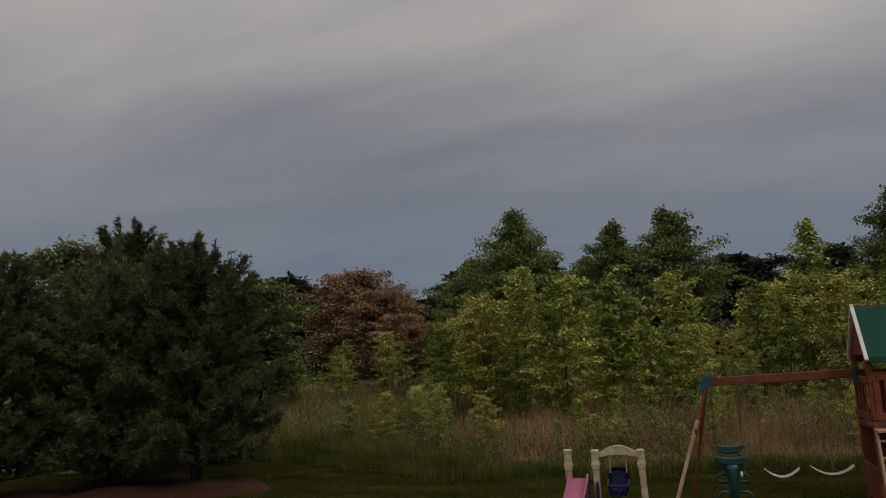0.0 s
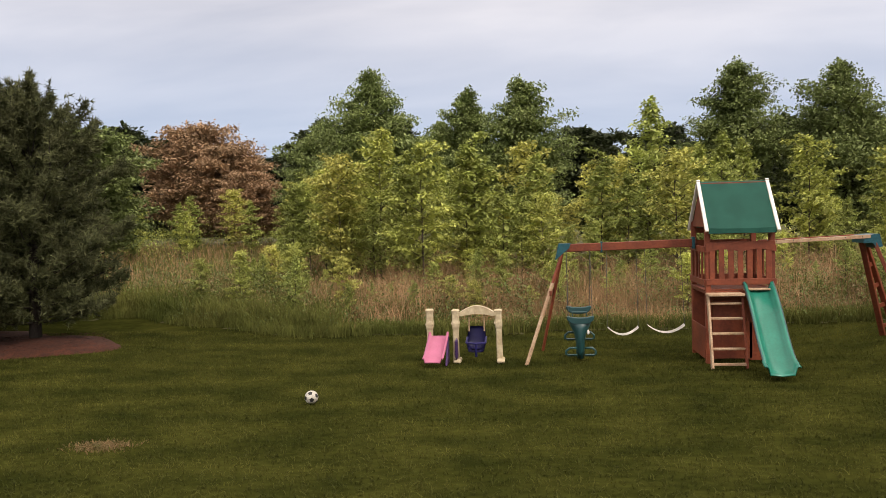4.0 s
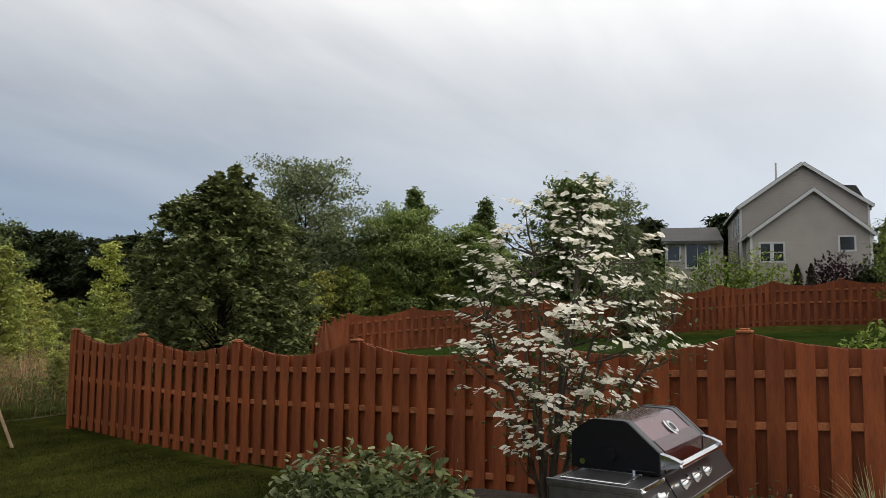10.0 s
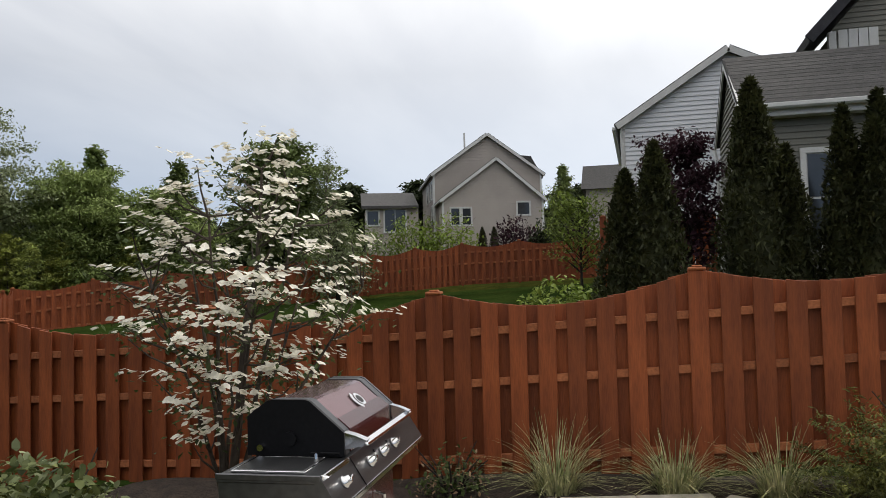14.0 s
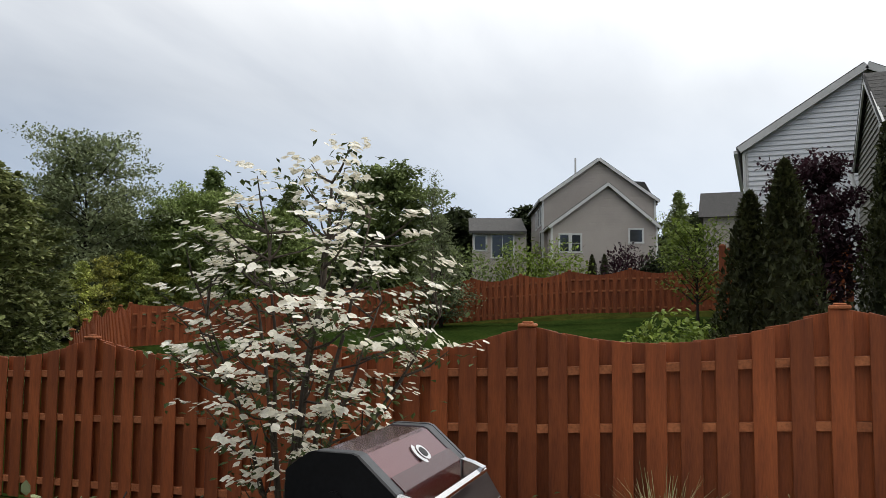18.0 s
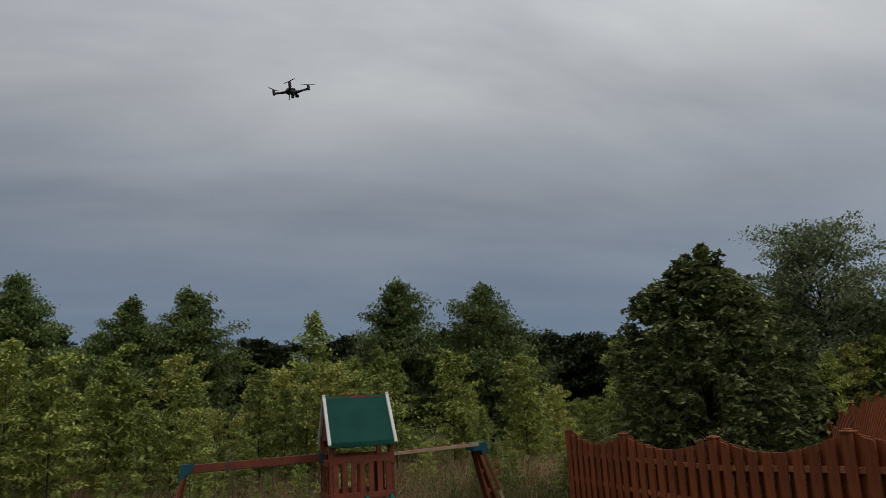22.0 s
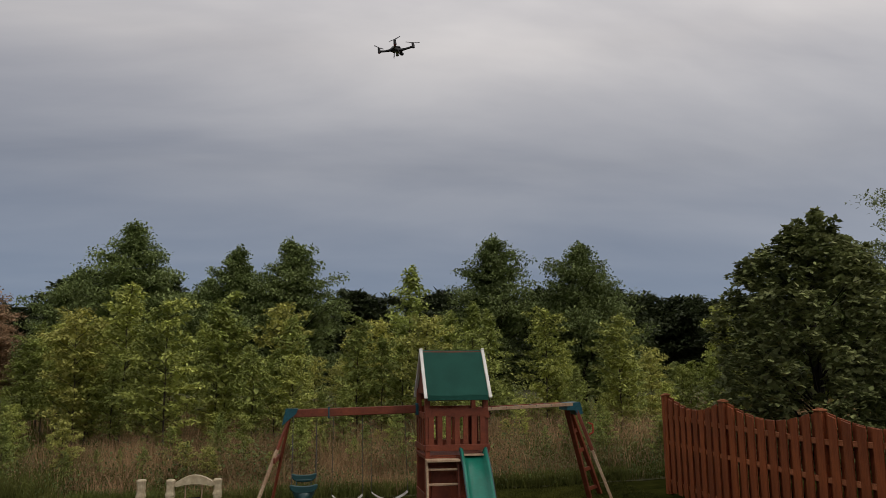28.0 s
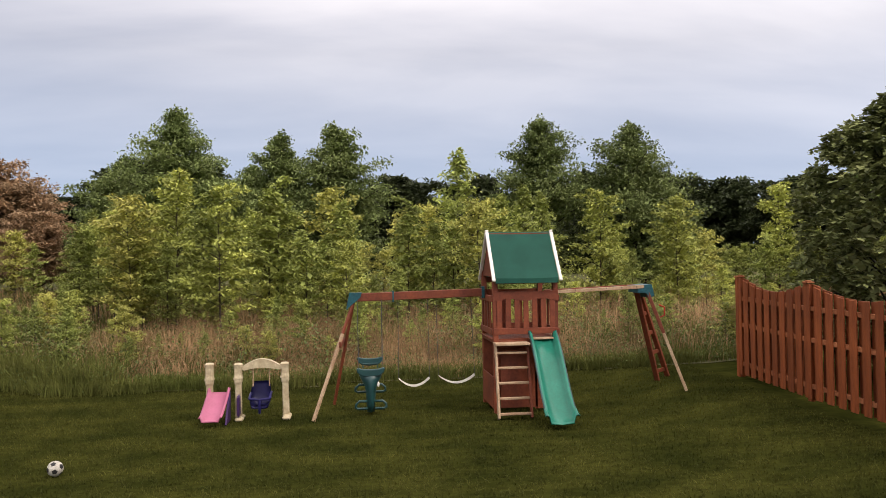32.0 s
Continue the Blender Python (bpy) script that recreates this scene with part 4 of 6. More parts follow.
part("bargeboard", bar((AX, -2.0, AZ - 0.02), (18.98, -2.0, EZ - 0.06), 0.035, 0.16, 0, upward=(0.49, 0, 0.87)), TRIMWHITE, sage_house)
part("corner_trim", box((0.12, 0.12, 4.9), Matrix.Translation((14.85, -2.12, 3.1)), 0.01), TRIMWHITE, sage_house)
part("downpipe", tube([(18.95, -1.96, 5.62), (18.82, -2.02, 5.3), (18.82, -2.02, 0.9)], 0.045, 6), TRIMWHITE, sage_house)
window(sage_house, 3.6, 4.0, 0.95, 1.6, W5, (1, 2))
window(sage_house, 4.72, 4.0, 0.95, 1.6, W5, (1, 2))
# its taller part behind
W6 = wall_frame(18.6, 0, R90)
cl = clapboard(bmesh.new(), (5.3, 10.6, lambda z: (4.5 + max(0, z - 8.05) * 0.95, 12.0)), 0.115)
cl.transform(W6)
part("siding", cl, SIDING_SAGE, sage_house)
part("wall", prism([(-4.5, 0.6), (-4.5, 7.95), (-8.3, 12.0), (-12.5, 12.0), (-12.5, 0.6)], 18.64, 24.6, Matrix(((0, 0, 1, 0), (1, 0, 0, 0), (0, 1, 0, 0), (0, 0, 0, 1)))), SIDING_SAGE, sage_house)
part("corner_trim", box((0.16, 0.16, 3.0), Matrix.Translation((18.6, -4.5, 6.5)), 0.01), TRIMWHITE, sage_house)
for k in range(4):                                      # white upright boards beside the eaves
    bb = box((0.19, 0.03, 1.35), Matrix.Translation((4.72 + 0.205 * k, -0.05, 7.35)), 0.004)
    bb.transform(W6)
    part("batten_board", bb, TRIMWHITE, sage_house, "white upright boards")
rf = prism([(-3.95, 7.70), (-8.6, 12.65), (-8.6, 12.8), (-3.90, 7.85)], 18.1, 25, Matrix(((0, 0, 1, 0), (1, 0, 0, 0), (0, 1, 0, 0), (0, 0, 0, 1))))
part("roof", rf, SHINGLE, sage_house)
rk = bar((18.05, -3.93, 7.75), (18.05, -8.6, 12.72), 0.06, 0.22, 0, upward=(0, -0.7, 0.7))
part("bargeboard", rk, FABRIC, sage_house, "dark bargeboard")

# the low white house far behind the pines, and the roof beyond the pear tree
low_house = thing("house", "low white house with a grey roof far behind the pines", "house", Matrix.Translation((5.2, 0, -0.3)))
part("wall", box((5.0, 4.0, 3.0), Matrix.Translation((-36.5, 25.0, 1.7))), SIDING_PALE, low_house)
rf = prism([(22.6, 3.1), (25.0, 4.5), (27.4, 3.1), (27.4, 3.0), (22.6, 3.0)], -39.3, -33.7, Matrix(((0, 0, 1, 0), (1, 0, 0, 0), (0, 1, 0, 0), (0, 0, 0, 1))))
part("roof", rf, SHINGLE, low_house)
back_house = thing("house", "grey house roof showing beyond the pear tree", "house", Matrix.Translation((0, 3.6, 1.5)))
part("wall", box((6.0, 9.0, 9.0), Matrix.Translation((75, -3.5, 4.5))), SIDING_GREY, back_house)
rf = prism([(71.4, 9.0), (75.0, 11.6), (78.6, 9.0)], -8.4, 1.4, FLIP)
part("roof", rf, SHINGLE, back_house)

# ---- the playset ----
play = thing("swing_set", "red cedar swing set with a green-roofed tower, slide and swings", "swing set", I4)
TX0, TX1, TY0, TY1 = 2.45, 3.53, 13.05, 14.15
DECK = 1.16
for x in (TX0 + 0.04, TX1 - 0.04):
    for y in (TY0 + 0.04, TY1 - 0.04):
        part("post", box((0.085, 0.085, 2.36), Matrix.Translation((x, y, 1.18)), 0.006), REDWOOD, play)
part("deck", box((TX1 - TX0, TY1 - TY0, 0.05), Matrix.Translation(((TX0 + TX1) / 2, (TY0 + TY1) / 2, DECK)), 0.006), REDWOOD, play)
for k in range(7):
    part("deck_board", box((TX1 - TX0 + 0.04, 0.135, 0.022), Matrix.Translation(((TX0 + TX1) / 2, TY0 + 0.09 + k * 0.153, DECK + 0.038)), 0.004), REDWOOD, play)
# railings: arched top rail and wide slats on front and back, plain on the sides
for y, nm in ((TY0 - 0.01, "front"), (TY1 + 0.01, "back")):
    arch = bmesh.new()
    prism([(TX0, 1.98)] + [(TX0 + (TX1 - TX0) * k / 16, 1.80 + 0.055 * abs(math.sin(math.pi * k / 8)) ** 0.6) for k in range(17)] + [(TX1, 1.98)], y - 0.018, y + 0.018,
          Matrix(((1, 0, 0, 0), (0, 0, 1, 0), (0, 1, 0, 0), (0, 0, 0, 1))), arch)
    part("top_rail", arch, REDWOOD, play)
    part("bottom_rail", box((TX1 - TX0, 0.035, 0.10), Matrix.Translation(((TX0 + TX1) / 2, y, 1.33)), 0.005), REDWOOD, play)
    for k in range(7):
        if nm == "front" or k % 2 == 0:
            part("slat", box((0.088, 0.02, 0.52), Matrix.Translation((TX0 + 0.10 + k * 0.147, y, 1.60)), 0.004), REDWOOD, play)
for x in (TX0 - 0.01, TX1 + 0.01):
    for z in (1.32, 1.86):
        part("side_rail", box((0.03, TY1 - TY0, 0.10), Matrix.Translation((x, (TY0 + TY1) / 2, z)), 0.005), REDWOOD, play)
    for k in range(4):
        part("slat", box((0.02, 0.088, 0.48), Matrix.Translation((x, TY0 + 0.2 + k * 0.24, 1.6)), 0.004), REDWOOD, play)
# boarded play house below the deck
part("panel", box((0.02, TY1 - TY0 - 0.1, 0.52), Matrix.Translation((TX0, (TY0 + TY1) / 2, 0.33)), 0.004), REDWOOD, play)
part("panel", box((TX1 - TX0, 0.02, 1.0), Matrix.Translation(((TX0 + TX1) / 2, TY1 - 0.1, 0.6)), 0.004), REDWOOD, play)
part("panel", box((0.62, 0.02, 0.95), Matrix.Translation((TX0 + 0.42, TY0 + 0.06, 0.55)), 0.004), REDWOOD, play)
part("panel", box((0.35, 0.02, 0.62), Matrix.Translation((TX1 - 0.22, TY0 + 0.06, 0.36)), 0.004), REDWOOD, play)
part("step_landing", box((0.56, 0.26, 0.04), Matrix.Translation((2.72, TY0 - 0.12, DECK - 0.02)), 0.006), PALEWOOD, play, "weathered landing board")
# roof: canvas over a ridge frame, white trim on both slopes
RID, EAV, RY = 2.97, 2.20, 13.47
for sgn, ye in ((-1, 12.90), (1, 14.2)):
    cv = bmesh.new()
    rows_ = []
    for i in range(9):
        u = i / 8
        y = RY + (ye - RY) * u
        z = RID + (EAV - RID) * u - 0.025 * math.sin(math.pi * u)
        rows_.append([cv.verts.new((TX0 + 0.02 + (TX1 - TX0 - 0.04) * k / 6, y, z - 0.008 * math.sin(math.pi * k / 6))) for k in range(7)])
    rows_.append([cv.verts.new((TX0 + 0.02 + (TX1 - TX0 - 0.04) * k / 6, ye + sgn * 0.006, EAV - 0.085)) for k in range(7)])
    for a, b in zip(rows_, rows_[1:]):
        for k in range(6):
            cv.faces.new((a[k], a[k + 1], b[k + 1], b[k]))
    ex = bmesh.ops.solidify(cv, geom=cv.faces[:], thickness=0.008)
    part("canvas_roof", cv, TARP, play, "taut green canvas roof sheet", smooth=False)
    for x in (TX0 - 0.012, TX1 + 0.012):
        part("roof_trim", bar((x, RY - sgn * 0.02, RID + 0.02), (x, ye + sgn * 0.03, EAV - 0.05), 0.055, 0.035, 0.008), WHITE, play, "white roof trim")
    part("rafter_plate", box((TX1 - TX0, 0.03, 0.09), Matrix.Translation(((TX0 + TX1) / 2, ye - sgn * 0.1, EAV - 0.05)), 0.004), REDWOOD, play)
for x in (TX0 + 0.03, TX1 - 0.03):
    part("gable_board", prism([(12.98, 2.22), (14.12, 2.22), (13.47, 2.92)], x - 0.01, x + 0.01, Matrix(((0, 0, 1, 0), (1, 0, 0, 0), (0, 1, 0, 0), (0, 0, 0, 1)))), REDWOOD, play)
part("ridge_beam", box((TX1 - TX0, 0.05, 0.09), Matrix.Translation(((TX0 + TX1) / 2, RY, RID - 0.07)), 0.005), REDWOOD, play)
# ladder leaning at the front
LB, LT = (12.52, 0.02), (12.96, 1.13)
for xb, xt in ((2.42, 2.46), (2.94, 2.98)):
    part("ladder_rail", bar((xb, LB[0], LB[1]), (xt, LT[0], LT[1]), 0.035, 0.09, 0.005, upward=(0, 1, 0.3)), PALEWOOD if xb < 2.6 else REDWOOD, play, "weathered ladder rail")
for k in range(5):
    u = 0.06 + 0.205 * k
    y, z = LB[0] + (LT[0] - LB[0]) * u, LB[1] + (LT[1] - LB[1]) * u
    part("rung", bar((2.43, y, z), (2.96, y, z), 0.085, 0.032, 0.005), PALEWOOD, play, "weathered flat rung")
# slide: a moulded trough with raised lips and a run-out
sl = bmesh.new()
prof = [(-0.235, 0.13), (-0.215, 0.145), (-0.19, 0.13), (-0.165, 0.02), (0.0, 0.0), (0.165, 0.02), (0.19, 0.13), (0.215, 0.145), (0.235, 0.13)]
cl_ = []
for k in range(21):
    u = k / 20
    y = 13.05 - 1.42 * u
    z = 1.19 - 1.15 * (u ** 0.95) + 0.05 * math.sin(math.pi * 2 * u) + (0.035 * max(0, (u - 0.86) / 0.14) ** 2)
    x = 3.26 - 0.07 * u
    cl_.append((x, y, z))
rings = [[sl.verts.new((x + px_ * (1.0 + 0.06 * (i > 17)), y, z + pz)) for px_, pz in prof] for i, (x, y, z) in enumerate(cl_)]
for a, b in zip(rings, rings[1:]):
    for k in range(len(prof) - 1):
        sl.faces.new((a[k], b[k], b[k + 1], a[k + 1]))
bmesh.ops.recalc_face_normals(sl, faces=sl.faces[:])
bmesh.ops.solidify(sl, geom=sl.faces[:], thickness=0.014)
part("slide", sl, TEAL, play, "glossy green moulded slide", smooth=True)
for sgn in (-1, 1):
    part("slide_lip", tube([(x + sgn * 0.226, y, z + 0.143) for x, y, z in cl_], 0.017, 6), DEEPTEAL, play, "dark green rolled slide lip", smooth=True)
part("slide_top_board", box((0.44, 0.16, 0.03), Matrix.Translation((3.26, 13.02, 1.21)), 0.005), PALEWOOD, play, "weathered board at the slide's top")
# swing beam to the left with its A-frame
BL, BR = Vector((0.22, 13.70, 1.90)), Vector((TX0, 13.68, 1.95))
part("swing_beam", bar(BL - Vector((0.06, 0, 0)), BR, 0.085, 0.135, 0.008), REDWOOD, play)
part("leg", bar((0.20, 13.70, 1.85), (-0.01, 13.477, 1.26), 0.036, 0.05, 0.006), REDWOOD, play)
part("leg", bar((0.01, 13.50, 1.32), (-0.46, 13.00, 0.0), 0.046, 0.05, 0.006), PALEWOOD, play, "pale weathered lower leg")
part("leg", bar((0.20, 13.72, 1.85), (-0.16, 14.40, 0.0), 0.04, 0.05, 0.006), REDWOOD, play)
part("cross_tie", bar((-0.03, 13.40, 1.15), (0.02, 14.15, 1.15), 0.04, 0.09, 0.005), REDWOOD, play)
bk = prism([(0.07, 1.70), (0.13, 1.985), (0.34, 1.985), (0.31, 1.90), (0.20, 1.81)], 13.635, 13.765, FLIP)
part("bracket", bk, BRACKET, play, "dark teal corner bracket")
part("bracket_strap", box((0.03, 0.10, 0.19), Matrix.Translation((0.86, 13.70, 1.91)), 0.004), BRACKET, play)
part("bracket_strap", box((0.05, 0.12, 0.20), Matrix.Translation((2.39, 13.68, 1.95)), 0.004), BRACKET, play)
# monkey-bar ladder to the right with its leg pair
for dy in (-0.2, 0.22):
    part("bar_rail", bar((TX1, 13.75 + dy, 1.93), (5.36, 13.97 + dy, 1.99), 0.04, 0.06, 0.005), REDWOOD if dy > 0 else PALEWOOD, play)
for k in range(6):
    u = (k + 0.6) / 6.4
    x, z = TX1 + (5.36 - TX1) * u, 1.945 + 0.05 * u
    part("monkey_bar", tube([(x, 13.53 + 0.22 * u, z), (x, 13.99 + 0.22 * u, z)], 0.016, 8), CHAIN, play)
for a, b in (((5.34, 13.80, 1.95), (5.60, 13.685, 1.17)), ((5.34, 14.16, 1.95), (6.22, 14.95, 0.10)), ((5.24, 14.02, 1.93), (5.90, 14.70, 0.08))):
    part("leg", bar(a, b, 0.09, 0.06, 0.006), REDWOOD, play)
part("leg", bar((5.58, 13.695, 1.22), (5.99, 13.515, 0.0), 0.05, 0.05, 0.005), PALEWOOD, play, "pale weathered lower leg")
for k in range(4):
    u = 0.25 + 0.2 * k
    part("climbing_step", bar((5.24 + 0.66 * u, 14.02 + 0.68 * u, 1.93 - 1.85 * u), (5.34 + 0.88 * u, 14.16 + 0.79 * u, 1.95 - 1.85 * u), 0.03, 0.07, 0.004), REDWOOD, play)
bk = prism([(5.16, 1.88), (5.17, 2.01), (5.42, 2.025), (5.47, 1.82), (5.37, 1.79), (5.31, 1.88)], 13.74, 14.20, FLIP)
part("bracket", bk, BRACKET, play, "dark teal corner bracket")
part("grab_handle", tube([(5.55, 13.75, 1.66), (5.64, 13.73, 1.62), (5.64, 13.73, 1.48), (5.57, 13.75, 1.44)], 0.013, 6), REDLED, play, "small red grab handle")


def chain(a, b, parent, sag=0.0, r=0.0045):
    a, b = Vector(a), Vector(b)
    n = 8
    part("chain", tube([a.lerp(b, k / n) - Vector((0, 0, sag * math.sin(math.pi * k / n))) for k in range(n + 1)], r, 5), CHAIN, parent)


# two belt swings
for xa, xb, zl, tilt in ((0.93, 1.45, 0.47, 0.0), (1.60, 2.22, 0.50, 0.0)):
    sw = thing("belt_swing", "white flexible belt swing hanging on chains from the cedar beam", "swing", I4, "swings")
    seat = bmesh.new()
    rows_ = []
    for k in range(13):
        u = k / 12
        z = zl + 0.13 * (2 * u - 1) ** 2 - 0.06 + tilt * u
        rows_.append([seat.verts.new((xa + (xb - xa) * u, 13.62 + s * 0.07, z + s * 0.008)) for s in (-1, -0.3, 0.3, 1)])
    for a, b in zip(rows_, rows_[1:]):
        for k in range(3):
            seat.faces.new((a[k], a[k + 1], b[k + 1], b[k]))
    bmesh.ops.solidify(seat, geom=seat.faces[:], thickness=0.034)
    part("seat", seat, WHITE, sw, smooth=True)
    for x in (xa, xb):
        chain((x, 13.62, zl + 0.07), (x * 0.96 + 0.05, 13.69, 1.88), sw)

# the two-seat glider
gl = thing("glider_swing", "dark teal two-seat plastic glider hanging on ropes from the beam", "glider", Matrix.Translation((-0.04, 0, -0.235)), "swings")
GX, GY = 0.50, 13.50
body = bmesh.new()
rings = []
for z, w, d in ((0.27, 0.06, 0.12), (0.42, 0.07, 0.18), (0.58, 0.075, 0.2), (0.70, 0.10, 0.2), (0.80, 0.15, 0.19), (0.87, 0.18, 0.17), (0.90, 0.17, 0.12)):
    rings.append([body.verts.new((GX + w * math.cos(a) * (1 if abs(math.cos(a)) < 0.9 else 1.05), GY + d * math.sin(a), z)) for a in [2 * math.pi * k / 16 for k in range(16)]])
for a, b in zip(rings, rings[1:]):
    for k in range(16):
        body.faces.new((a[k], a[(k + 1) % 16], b[(k + 1) % 16], b[k]))
body.faces.new(rings[0][::-1]); body.faces.new(rings[-1])
part("body", body, DEEPTEAL, gl, smooth=True)
for z, y, w in ((0.93, GY - 0.14, 0.235), (1.06, GY + 0.26, 0.22)):
    bk = bmesh.new()
    prof_ = [(-w, 0.05), (-w * 0.92, 0.075), (-w * 0.5, 0.05), (0, 0.045), (w * 0.5, 0.05), (w * 0.92, 0.075), (w, 0.05), (w * 0.9, -0.01), (w * 0.6, -0.06), (0, -0.075), (-w * 0.6, -0.06), (-w * 0.9, -0.01)]
    prism([(GX + u_, z + v_) for u_, v_ in prof_], y - 0.03, y + 0.03, FLIP, bk)
    bmesh.ops.bevel(bk, geom=bk.edges[:], offset=0.012, segments=1, affect="EDGES")
    part("seat_back", bk, DEEPTEAL, gl)
for sgn in (-1, 1):
    for z, y in ((0.62, GY + 0.18), (0.40, GY - 0.14)):
        lp = bmesh.new()
        tube([(GX + sgn * 0.06, y, z + 0.06), (GX + sgn * 0.19, y, z + 0.06), (GX + sgn * 0.245, y, z + 0.01), (GX + sgn * 0.25, y, z - 0.04), (GX + sgn * 0.20, y, z - 0.065), (GX + sgn * 0.06, y, z - 0.06)], 0.021, 7, bm=lp)
        part("foot_loop", lp, DEEPTEAL, gl, smooth=True)
        part("foot_rest", box((0.17, 0.07, 0.018), Matrix.Translation((GX + sgn * 0.145, y, z - 0.055)), 0.005), DEEPTEAL, gl)
    for y0, x0 in ((GY - 0.14, 0.2), (GY + 0.26, 0.19)):
        part("rope", tube([(GX + sgn * x0, y0, 0.97 if y0 < GY else 1.1), (GX + sgn * 0.2, 13.66, 2.115)], 0.005, 5), CHAIN, gl)
part("handle", tube([(GX - 0.12, GY + 0.08, 0.97), (GX - 0.12, GY + 0.08, 1.04), (GX + 0.12, GY + 0.08, 1.04), (GX + 0.12, GY + 0.08, 0.97)], 0.014, 6), DEEPTEAL, gl)
ov = bmesh.new()
bmesh.ops.create_uvsphere(ov, u_segments=12, v_segments=8, radius=1, matrix=Matrix.Translation((GX + 0.12, GY - 0.22, 0.74)) @ Matrix.Diagonal((0.02, 0.012, 0.045, 1)))
part("sticker", ov, WHITE, gl, "small white oval sticker", smooth=True)

# ---- the toddlers' play set ----
toy = thing("toddler_playset", "cream plastic toddler play set with pink slide and navy swing", "play set", I4)


def toy_post(x, y, h, splay=0.0):
    bm = bmesh.new()
    rings_ = []
    for z, w in ((0.0, 0.055), (0.30, 0.05), (0.56, 0.05), (0.60, 0.062), (0.68, 0.066), (0.72, 0.058), (h - 0.08, 0.058), (h - 0.02, 0.068), (h, 0.05)):
        rings_.append([bm.verts.new((x + splay * (1 - z / h) + cx * w, y + cy * w * 1.2, z)) for cx, cy in ((-1, -.7), (-.7, -1), (.7, -1), (1, -.7), (1, .7), (.7, 1), (-.7, 1), (-1, .7))])
    for a, b in zip(rings_, rings_[1:]):
        for k in range(8):
            bm.faces.new((a[k], a[(k + 1) % 8], b[(k + 1) % 8], b[k]))
    bm.faces.new(rings_[0][::-1]); bm.faces.new(rings_[-1])
    return part("post", bm, CREAM, toy, smooth=False)


toy_post(-2.10, 13.36, 0.92)
toy_post(-1.66, 13.42, 0.90)
toy_post(-0.93, 13.46, 0.89, 0.02)
part("post_collar", box((0.14, 0.16, 0.05), Matrix.Translation((-2.10, 13.36, 0.66)), 0.015), CREAM, toy)
part("post_collar", box((0.14, 0.16, 0.05), Matrix.Translation((-1.66, 13.42, 0.66)), 0.015), CREAM, toy)
part("post_collar", box((0.14, 0.16, 0.05), Matrix.Translation((-0.93, 13.46, 0.66)), 0.015), CREAM, toy)
for x in (-1.66, -0.92):
    part("foot", box((0.13, 0.34, 0.06), Matrix.Translation((x + 0.03, 13.36, 0.03)), 0.02), CREAM, toy)
ar = bmesh.new()
prism([(-1.62, 0.80)] + [(-1.62 + 0.66 * k / 12, 0.83 + 0.13 * math.sin(math.pi * k / 12)) for k in range(13)] + [(-0.96, 0.80)] +
      [(-0.96 - 0.66 * k / 12, 0.77 + 0.05 * math.sin(math.pi * k / 12)) for k in range(13)][1:-1], 13.38, 13.50, FLIP, ar)
part("arch", ar, CREAM, toy, "arched cream header")
pk = bmesh.new()
rings = []
for k in range(13):
    u = k / 12
    y, z, x = 13.30 - 0.52 * u, 0.46 - 0.40 * u ** 0.8 + 0.03 * max(0, u - 0.85) * 6, -1.94 - 0.06 * u
    rings.append([pk.verts.new((x + a, y, z + b)) for a, b in ((-0.17, 0.06), (-0.15, 0.07), (-0.13, 0.0), (0.13, 0.0), (0.15, 0.07), (0.17, 0.06))])
for a, b in zip(rings, rings[1:]):
    for k in range(5):
        pk.faces.new((a[k], b[k], b[k + 1], a[k + 1]))
bmesh.ops.recalc_face_normals(pk, faces=pk.faces[:])
bmesh.ops.solidify(pk, geom=pk.faces[:], thickness=0.015)
part("slide", pk, PINK, toy, "pink plastic slide", smooth=True)
part("side_panel", prism([(12.9, 0.02), (13.34, 0.02), (13.34, 0.46), (13.28, 0.46)], -1.80, -1.77, Matrix(((0, 0, 1, 0), (1, 0, 0, 0), (0, 1, 0, 0), (0, 0, 0, 1)))), PURPLE, toy, "dark purple side wall under the slide")
part("step_panel", box((0.04, 0.24, 0.34), Matrix.Translation((-1.64, 13.30, 0.24)), 0.03), PURPLE, toy)
seat = bmesh.new()
rows_ = []
for y, z, w, lip in ((13.14, 0.20, 0.13, 0.02), (13.16, 0.235, 0.15, 0.05), (13.24, 0.225, 0.165, 0.11), (13.34, 0.225, 0.17, 0.13), (13.40, 0.27, 0.17, 0.11), (13.44, 0.40, 0.165, 0.07), (13.47, 0.54, 0.15, 0.03), (13.48, 0.60, 0.11, 0.01)):
    back = 1.0 if z > 0.3 else 0.0
    rows_.append([seat.verts.new((-1.30 + w * s, y - back * lip * e * 1.3, z + (1 - back) * lip * e)) for s, e in ((-1.0, 1.0), (-0.85, 0.35), (-0.45, 0.0), (0.0, 0.0), (0.45, 0.0), (0.85, 0.35), (1.0, 1.0))])
for a, b in zip(rows_, rows_[1:]):
    for k in range(6):
        seat.faces.new((a[k], a[k + 1], b[k + 1], b[k]))
bmesh.ops.solidify(seat, geom=seat.faces[:], thickness=0.022)
part("swing_seat", seat, NAVY, toy, "navy moulded swing seat", smooth=True)
for x in (-1.46, -1.14):
    part("arm_rest", tube([(x, 13.42, 0.42), (x, 13.28, 0.40), (x, 13.16, 0.36)], 0.02, 6), NAVY, toy)
part("lap_bar", tube([(-1.46, 13.16, 0.36), (-1.30, 13.12, 0.35), (-1.14, 13.16, 0.36)], 0.018, 6), NAVY, toy)
